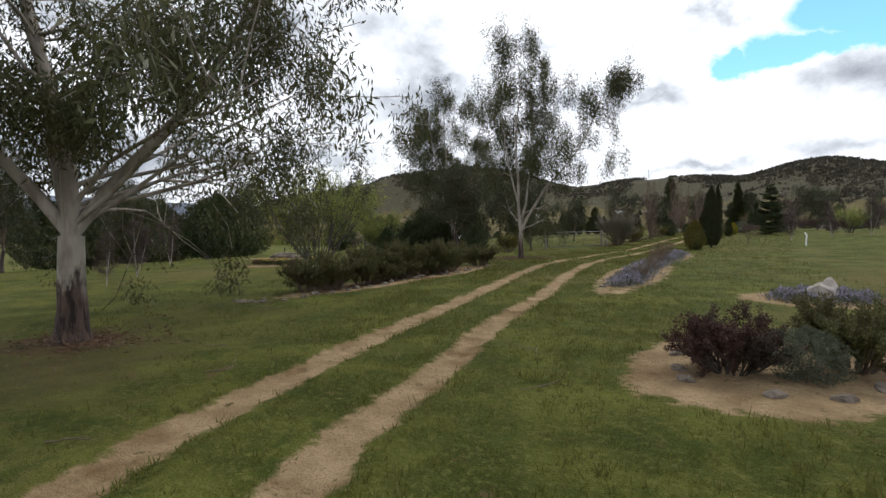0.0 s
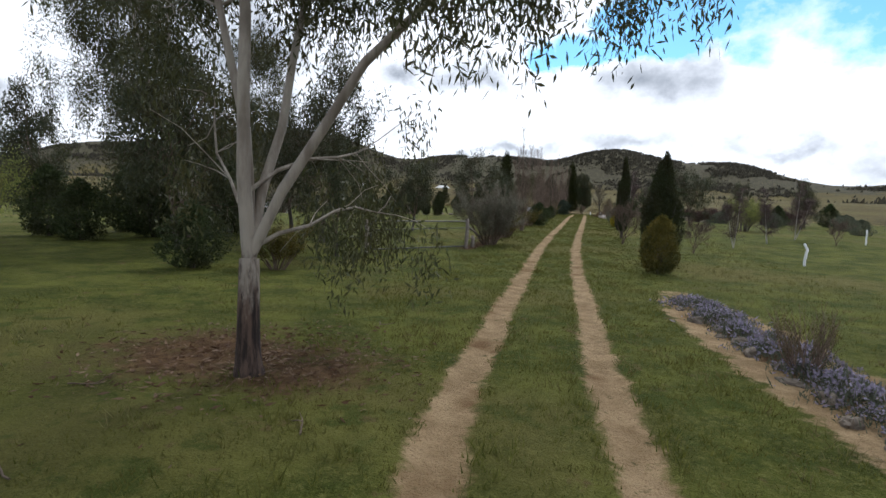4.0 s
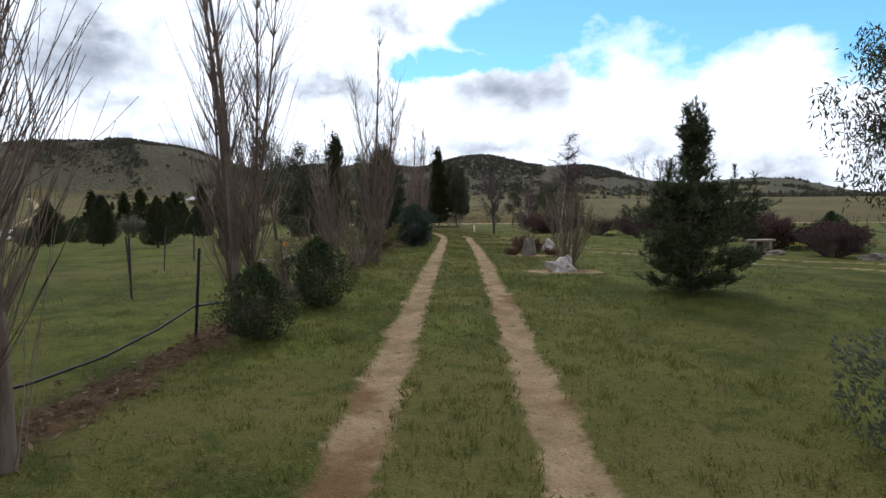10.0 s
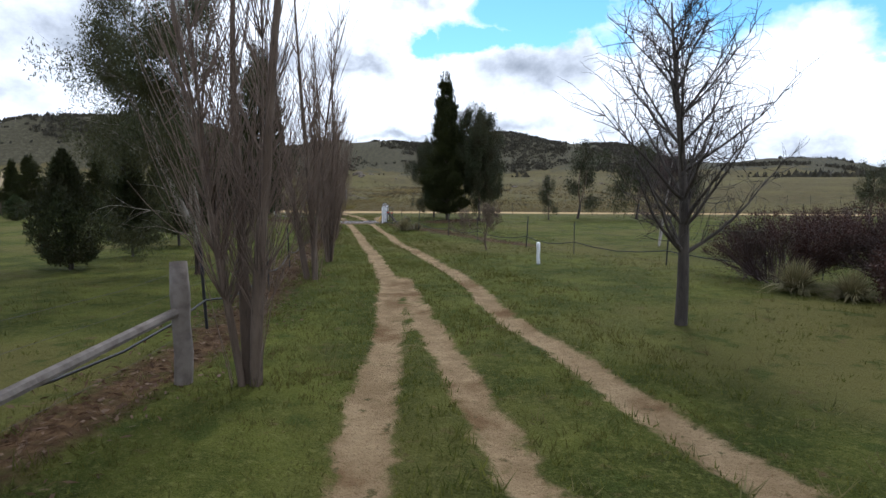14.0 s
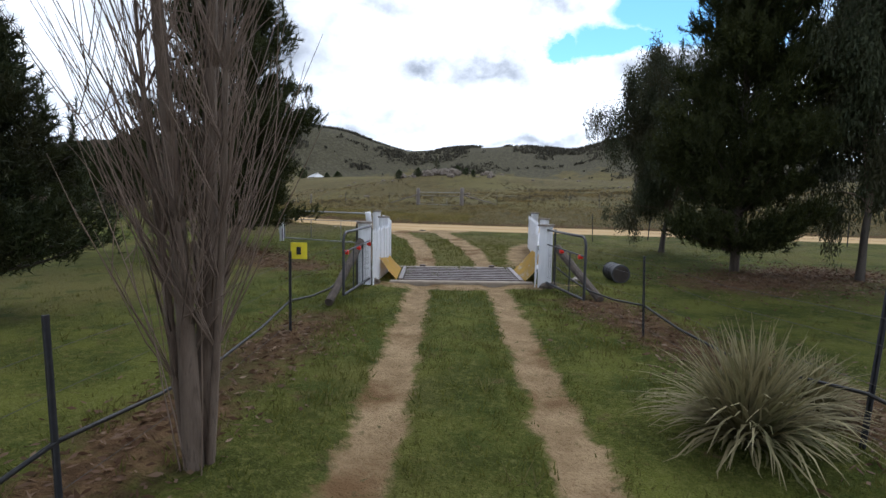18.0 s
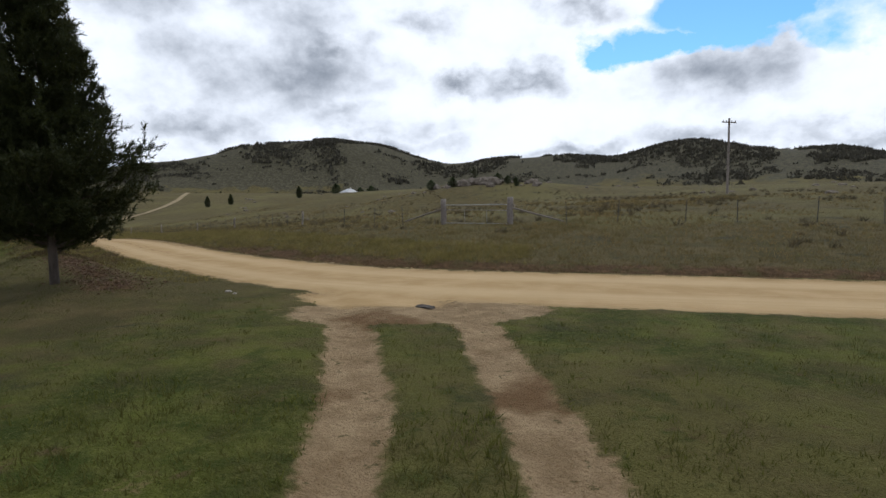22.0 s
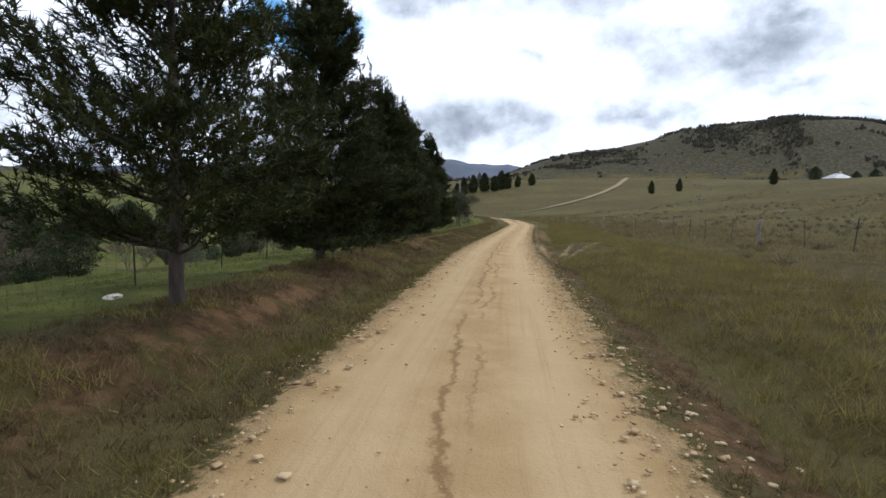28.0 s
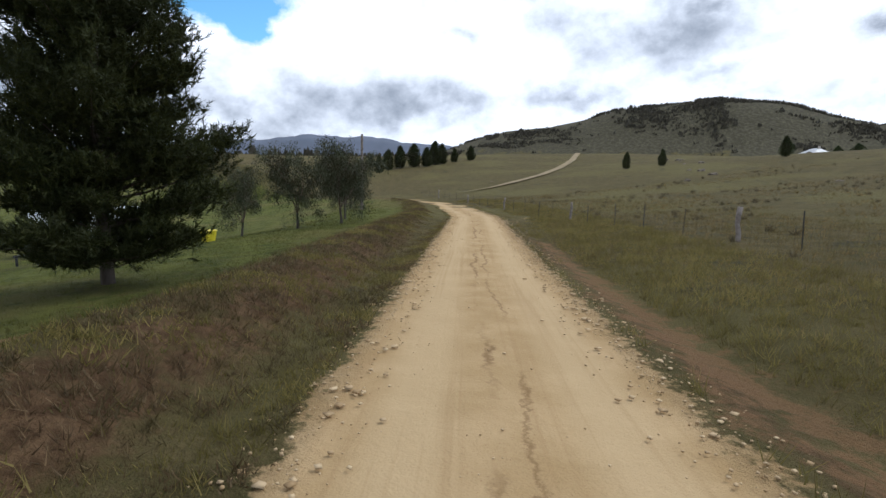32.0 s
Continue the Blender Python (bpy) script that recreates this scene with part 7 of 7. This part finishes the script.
marker = empty("tap_post", -5.0, 89.2, 0, "short orange-topped water tap post in the grass", "post")
part("riser", rod_bm((0, 0, -0.1), (0, 0, 0.62), 0.03, 8), STEEL_GALV, marker)
part("cap", rod_bm((0, 0, 0.62), (0, 0, 0.74), 0.06, 10, 0.04), plain_material("orange_plastic", (0.75, 0.24, 0.04), (0.6, 0.18, 0.03), 5, 0.5), marker)

rock("rock", -19.7, 161.0, (0.08, 0.06, 0.045), 301, "small white stone on the road verge", ROCK_PALE, 0.02)
rock("rock", -19.35, 160.8, (0.04, 0.035, 0.03), 302, "small white stone on the road verge", ROCK_PALE, 0.01)
rock("rock", -46.9, 170.4, (0.3, 0.16, 0.06), 303, "flat white stone in the grass behind the pines", ROCK_PALE, 0.02)
rock("rock", -14.9, 160.7, (0.2, 0.1, 0.04), 304, "dark clod of earth at the road's edge", BARK_DARK, 0.02)


def stick(seed):
    """A crooked fallen branch with a side twig."""
    global rng
    rng = np.random.default_rng(seed)
    s = Soup()
    line = wander((0, 0, 0.02), (1, 0.1, 0.0), rng.uniform(0.3, 0.7), 6, 0.16)
    line[:, 2] = np.clip(line[:, 2], 0.012, 0.05)
    s.tube(line, np.linspace(0.009, 0.003, 7), 5)
    twig = wander(line[3], (0.6, 0.8, 0.1), 0.25, 3, 0.2)
    s.tube(twig, np.linspace(0.007, 0.003, 4), 4)
    return s.mesh("stick")


STICKS = [stick(400 + k) for k in range(4)]
for m in STICKS:
    m.materials.append(BARK_GREY)
for k, (x, y) in enumerate([(4.0, 10.6), (3.2, 12.6), (6.3, 15.4), (2.2, 13.6), (5.6, 17.6), (1.0, 11.0), (7.4, 18.8), (3.5, 9.4), (0.2, 16.2), (7.0, 14.4), (-1.6, 35.4), (-3.4, 31.6), (-0.6, 31.2), (-2.0, 30.0)]):
    branch = empty("fallen_branch", x, y, k * 67 % 360, "dry grey fallen stick on the lawn", "branch", "fallen sticks")
    part("stick", STICKS[k % 4], None, branch)


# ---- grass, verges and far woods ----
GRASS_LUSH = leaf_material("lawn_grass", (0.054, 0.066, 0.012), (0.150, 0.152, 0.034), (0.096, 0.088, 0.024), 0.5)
GRASS_DRY = leaf_material("dry_grass", (0.115, 0.083, 0.031), (0.30, 0.215, 0.094), (0.10, 0.080, 0.026), 0.45)
GRASS_RED = leaf_material("russet_grass", (0.062, 0.040, 0.020), (0.20, 0.132, 0.066), (0.085, 0.068, 0.028), 0.3)
GRASS_PALE = leaf_material("pale_green_grass", (0.092, 0.088, 0.030), (0.23, 0.205, 0.085), (0.125, 0.10, 0.040), 0.35)


GRASS_MIXED = leaf_material("mixed_verge_grass", (0.092, 0.082, 0.021), (0.33, 0.258, 0.088), (0.142, 0.118, 0.034), 0.45)


def scatter(count, seed, lo, hi, axis):
    """Places at random beside a line, lo to hi metres off it on either side."""
    r = np.random.default_rng(seed)
    pts = _dense([tuple(p[:2]) for p in axis], 0.5)
    i = r.integers(0, len(pts) - 1, count)
    d = pts[i + 1] - pts[i]
    n = np.stack([d[:, 1], -d[:, 0]], 1) / (np.hypot(d[:, 0], d[:, 1])[:, None] + 1e-9)
    off = r.uniform(lo, hi, count)
    return pts[i] + n * off[:, None] + r.normal(size=(count, 2)) * 0.25


def tufts(name, xy, tall, blades, width, material, seed, label, flop=0.45):
    r = np.random.default_rng(seed)
    n = len(xy)
    z = ground_height(xy[:, 0], xy[:, 1])
    base = np.repeat(np.stack([xy[:, 0], xy[:, 1], z - 0.012], 1), blades, 0)
    size = np.repeat(tall * r.uniform(0.55, 1.35, n), blades) * r.uniform(0.6, 1.1, n * blades)
    base[:, :2] += r.normal(size=(n * blades, 2)) * 0.035 * (1 + 3 * np.mean(tall))
    way = r.normal(size=(n * blades, 3)) * flop
    way[:, 2] = 1
    way /= np.linalg.norm(way, axis=1)[:, None]
    soup = Soup()
    soup.spikes(base, base + way * size[:, None], width)
    me = soup.mesh(name)
    me.materials.append(material)
    return tagged(new(name, me), label, "grass", kind="stuff")


def clear(xy, road=0.10, track=0.03, bed=0.05):
    m = ground_masks(xy[:, 0], xy[:, 1])
    return (m["road"] > road) & (m["track"] > track) & (m["bed"] > bed), m


def patchy(xy, scale, seed):
    """Smooth noise between 0 and 1, for clumps."""
    x, y = xy[:, 0] / scale, xy[:, 1] / scale
    v = np.sin(x * 2.1 + seed) * np.cos(y * 1.7 - seed) + 0.6 * np.sin(x * 4.7 + 2.2 * y + seed) + 0.5 * np.cos(6.1 * y - 3.3 * x)
    return 0.5 + 0.25 * v


def plant_grass():
    drive = [p for p in SPINE if -5 < p[1] < 163]
    road = [p for p in map(tuple, ROAD_FINE) if -130 < p[0] < 25]
    xy = np.concatenate([scatter(56000, 1, -3.2, 3.2, drive), scatter(34000, 2, -8.5, 8.5, drive)])
    ok, m = clear(xy)
    ok &= (m["dry"] < 0.45) & (m["litter"] < 0.5 + 0.3 * patchy(xy, 0.7, 3))
    xy = xy[ok]
    tall = 0.05 + 0.12 * np.clip(patchy(xy, 1.3, 2), 0, 1) ** 2
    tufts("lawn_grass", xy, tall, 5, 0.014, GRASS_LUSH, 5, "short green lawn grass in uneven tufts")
    xy = scatter(5200, 6, -8, 8, drive)
    ok, m = clear(xy)
    xy = xy[ok & (m["dry"] < 0.4) & (patchy(xy, 2.3, 7) > 0.55)]
    tufts("grass_tuft_field", xy, np.full(len(xy), 0.17), 9, 0.012, GRASS_PALE, 8, "paler long grass tufts in the lawn", 0.6)
    xy = scatter(30000, 9, 1.6, 17, road)
    ok, m = clear(xy)
    xy = xy[ok & (m["clay"] < 0.22 + 0.3 * patchy(xy, 0.8, 6)) & (m["litter"] < 0.3 + 0.6 * patchy(xy, 1.3, 2)) & ((m["wash"] > 3.5) | (m["across"] > 5.5) | (patchy(xy, 0.9, 8) > 0.66))]
    tufts("paddock_grass", xy, 0.13 + 0.17 * np.clip(patchy(xy, 2.5, 4), 0, 1), 6, 0.012, GRASS_DRY, 10, "dry fawn and olive verge grass", 0.5)
    xy = scatter(24000, 11, 1.9, 8, [p for p in road if p[0] < -14])
    ok, m = clear(xy)
    xy = xy[ok & (m["clay"] < 0.25 + 0.3 * patchy(xy, 0.8, 6)) & (m["litter"] < 0.3 + 0.6 * patchy(xy, 1.3, 2)) & ((m["wash"] > 3.5) | (m["across"] > 5.5) | (patchy(xy, 0.9, 8) > 0.7))]
    tufts("verge_grass", xy, 0.14 + 0.2 * np.clip(patchy(xy, 1.4, 6), 0, 1), 8, 0.012, GRASS_MIXED, 14, "tufted olive and fawn verge grass", 0.6)
    xy = scatter(9000, 33, 1.8, 4.6, [p for p in road if p[0] > -52])
    ok, m = clear(xy)
    xy = xy[ok & (patchy(xy, 1.1, 4) > 0.35)]
    tufts("verge_grass", xy, 0.06 + 0.1 * np.clip(patchy(xy, 1.9, 5), 0, 1), 7, 0.012, GRASS_RED, 34, "dead russet grass along the far road edge", 0.8)
    xy = scatter(7000, 29, -2.9, -1.7, [p for p in road if p[0] < -20])
    ok, m = clear(xy)
    xy = xy[ok]
    tufts("verge_grass", xy, np.full(len(xy), 0.13), 7, 0.012, GRASS_MIXED, 30, "olive grass along the road edge", 0.6)
    xy = scatter(12000, 12, 3.0, 20, road)
    ok, m = clear(xy)
    xy = xy[ok & (patchy(xy, 3.1, 9) > 0.5)]
    xy = xy[clear(xy)[1]["clay"] < 0.15]
    tufts("verge_grass", xy, np.full(len(xy), 0.22), 7, 0.012, GRASS_PALE, 13, "tall pale green verge grass", 0.5)
    xy = scatter(26000, 15, -5.0, -1.6, [p for p in road if p[0] < -26])
    ok, m = clear(xy)
    xy = xy[ok & (m["clay"] < 0.2 + 0.5 * patchy(xy, 0.7, 3))]
    red = patchy(xy, 1.5, 7) + 0.25 * patchy(xy, 0.3, 2) > 0.56
    tufts("verge_grass", xy[red], 0.08 + 0.16 * np.clip(patchy(xy[red], 1.9, 5), 0, 1), 7, 0.014, GRASS_RED, 16, "dead russet grass on the road bank", 0.7)
    tufts("verge_grass", xy[~red], 0.08 + 0.16 * np.clip(patchy(xy[~red], 1.9, 5), 0, 1), 7, 0.014, GRASS_MIXED, 43, "olive grass between the dead tufts of the bank", 0.7)
    xy = scatter(16000, 17, -12, -3.5, [p for p in road if p[0] < -8])
    ok, m = clear(xy)
    xy = xy[ok]
    # the darker lawn material puts the shade near the pines into the grass colour
    tufts("lawn_grass", xy, np.full(len(xy), 0.09), 6, 0.012, GRASS_LUSH, 18, "green roadside grass, coloured darker for the shade under the pines")
    xy = scatter(2600, 27, 8, 75, road)
    xy = xy[(patchy(xy, 9, 5) > 0.5)]
    tufts("scrub_tussock_field", xy, np.full(len(xy), 0.42), 22, 0.03, leaf_material("scrub_tussock", (0.055, 0.045, 0.026), (0.13, 0.10, 0.055), None, 0.3), 28, "dark brown tussocks scattered over the paddock", 0.7)
    xy = scatter(15000, 19, 17, 60, road)
    xy = xy[patchy(xy, 5, 3) > 0.42]
    tufts("paddock_grass", xy, np.full(len(xy), 0.26), 6, 0.03, GRASS_DRY, 20, "tussocky dry grass of the paddock", 0.6)


plant_grass()


def crumbs():
    """Gravel and clods along the road's edges, its middle ridge and the wheel tracks."""
    r = np.random.default_rng(31)
    west = [p for p in map(tuple, ROAD_FINE) if -110 < p[0] < -31]
    every = [p for p in map(tuple, ROAD_FINE) if -110 < p[0] < 10]
    sets = [(scatter(3600, 21, 1.4, 1.85, west), 0.008), (scatter(3600, 22, -1.9, -1.35, west), 0.008), (scatter(900, 23, -0.30, 0.12, west), 0.005), (scatter(260, 24, -1.6, 1.6, every), 0.004)]
    sets += [(scatter(3200, 35, 1.4, 1.85, west), 0.013), (scatter(1800, 36, -1.9, -1.45, west), 0.012), (scatter(220, 38, 2.3, 2.7, [p for p in every if -40 < p[0] < -14]), 0.022)]
    slabs = np.concatenate([scatter(1500, 41, 1.45, 1.8, west), scatter(1100, 42, -1.85, -1.5, west)])  # broken edges of the crust
    sets.append((slabs[patchy(slabs, 0.8, 2) > 0.62], 0.036))
    xy = np.concatenate([p for p, _ in sets])
    size = np.concatenate([np.full(len(p), s) for p, s in sets]) * np.exp(r.normal(size=len(xy)) * 0.55)
    size = np.minimum(size, np.where(size > 0.03, 0.05, 0.034))
    z = ground_height(xy[:, 0], xy[:, 1])
    cube = np.array([(-1, -1, -1), (1, -1, -1), (1, 1, -1), (-1, 1, -1), (-1, -1, 1), (1, -1, 1), (1, 1, 1), (-1, 1, 1)], float) * [1, 1, 0.6]
    quads = np.array([(0, 3, 2, 1), (4, 5, 6, 7), (0, 1, 5, 4), (1, 2, 6, 5), (2, 3, 7, 6), (3, 0, 4, 7)])
    n = len(xy)
    v = cube[None] * r.uniform(0.45, 1.0, (n, 8, 3)) * size[:, None, None]
    a = r.uniform(0, 6.28, n)
    c, s = np.cos(a)[:, None], np.sin(a)[:, None]
    v = np.stack([v[..., 0] * c - v[..., 1] * s, v[..., 0] * s + v[..., 1] * c, v[..., 2]], -1)
    v[..., 2] *= np.where(size > 0.034, 0.28, np.where(size > 0.02, 0.5, 1.0))[:, None]
    v += np.stack([xy[:, 0], xy[:, 1], z + np.where(size > 0.02, 0.05, 0.2) * size], 1)[:, None]
    me = quick_mesh("gravel", v.reshape(-1, 3), (quads[None] + np.arange(n)[:, None, None] * 8).reshape(-1, 4))
    m = Nodes("loose_gravel")
    me.materials.append(m.done(m.mix(m.island(), (0.30, 0.20, 0.10), (0.52, 0.39, 0.23)), 0.95, shine=0.06))
    tagged(new("gravel", me), "loose sandy gravel and clods on the tracks", "gravel", kind="stuff")


crumbs()


def fallen_leaves():
    """Dry leaves and bark lying along the fences and under the trees."""
    r = np.random.default_rng(37)
    soup = Soup()
    for ax, ay, bx, by, width in LITTER_AND_PINE_SHADE:
        n = int(260 * (math.dist((ax, ay), (bx, by)) + 2 * width) * width)
        f = r.random(n)
        xy = np.stack([ax + (bx - ax) * f, ay + (by - ay) * f], 1) + r.normal(size=(n, 2)) * width * 0.55
        xy = xy[clear(xy)[0]]
        n = len(xy)
        p = np.column_stack([xy, ground_height(xy[:, 0], xy[:, 1]) + r.uniform(0.0, 0.03, n)])
        w = r.normal(size=(n, 3)) * [1, 1, 0.25]
        w /= np.linalg.norm(w, axis=1)[:, None]
        soup.blades(p, p + w * r.uniform(0.04, 0.13, n)[:, None], r.uniform(0.012, 0.04, n))
    me = soup.mesh("leaf_litter")
    me.materials.append(leaf_material("dry_leaf_litter", (0.075, 0.042, 0.024), (0.20, 0.135, 0.085), (0.11, 0.060, 0.034), 0.15))
    tagged(new("leaf_litter", me), "fallen brown leaves and bark along the fence", "leaves", kind="stuff")


fallen_leaves()


def far_woods():
    """Trees of the hills, in clumps and thickets, too far and too many to tell apart."""
    r = np.random.default_rng(41)
    n = 70000
    a, d = r.uniform(-0.9, 1.55, n), np.sqrt(r.uniform(380 ** 2, 1650 ** 2, n))
    x, y = -20 - d * np.sin(a), 120 + d * np.cos(a)
    z = ground_height(x, y)
    big = np.array([noise.fractal((u / 170, v / 170, 3.0), 1.0, 2.0, 5) for u, v in zip(x, y)])
    keep = big + 0.0075 * np.clip(z - 38, -20, 60) > 0.22 + 0.10 * r.random(n)
    keep |= r.random(n) < 0.012
    x, y, z = x[keep], y[keep], z[keep]
    n = len(x)
    soup = Soup()
    for k in range(5):
        b = np.stack([x, y, z - 5.0], 1) + r.normal(size=(n, 3)) * [2.0, 2.0, 0.0]
        b[:, 2] += r.uniform(0.0, 2.6, n)
        w = r.normal(size=(n, 3)) * [1.2, 1.2, 0.4] + [0, 0, 6.2]
        soup.blades(b, b + w * r.uniform(0.7, 1.4, n)[:, None], r.uniform(3.0, 5.5, n))
    me = soup.mesh("far_woods")
    me.materials.append(leaf_material("far_wood_leaves", (0.044, 0.040, 0.028), (0.094, 0.082, 0.058), None, 0.25))
    tagged(new("far_woods", me), "scattered dark woodland on the distant hills", "woodland", kind="stuff")


far_woods()
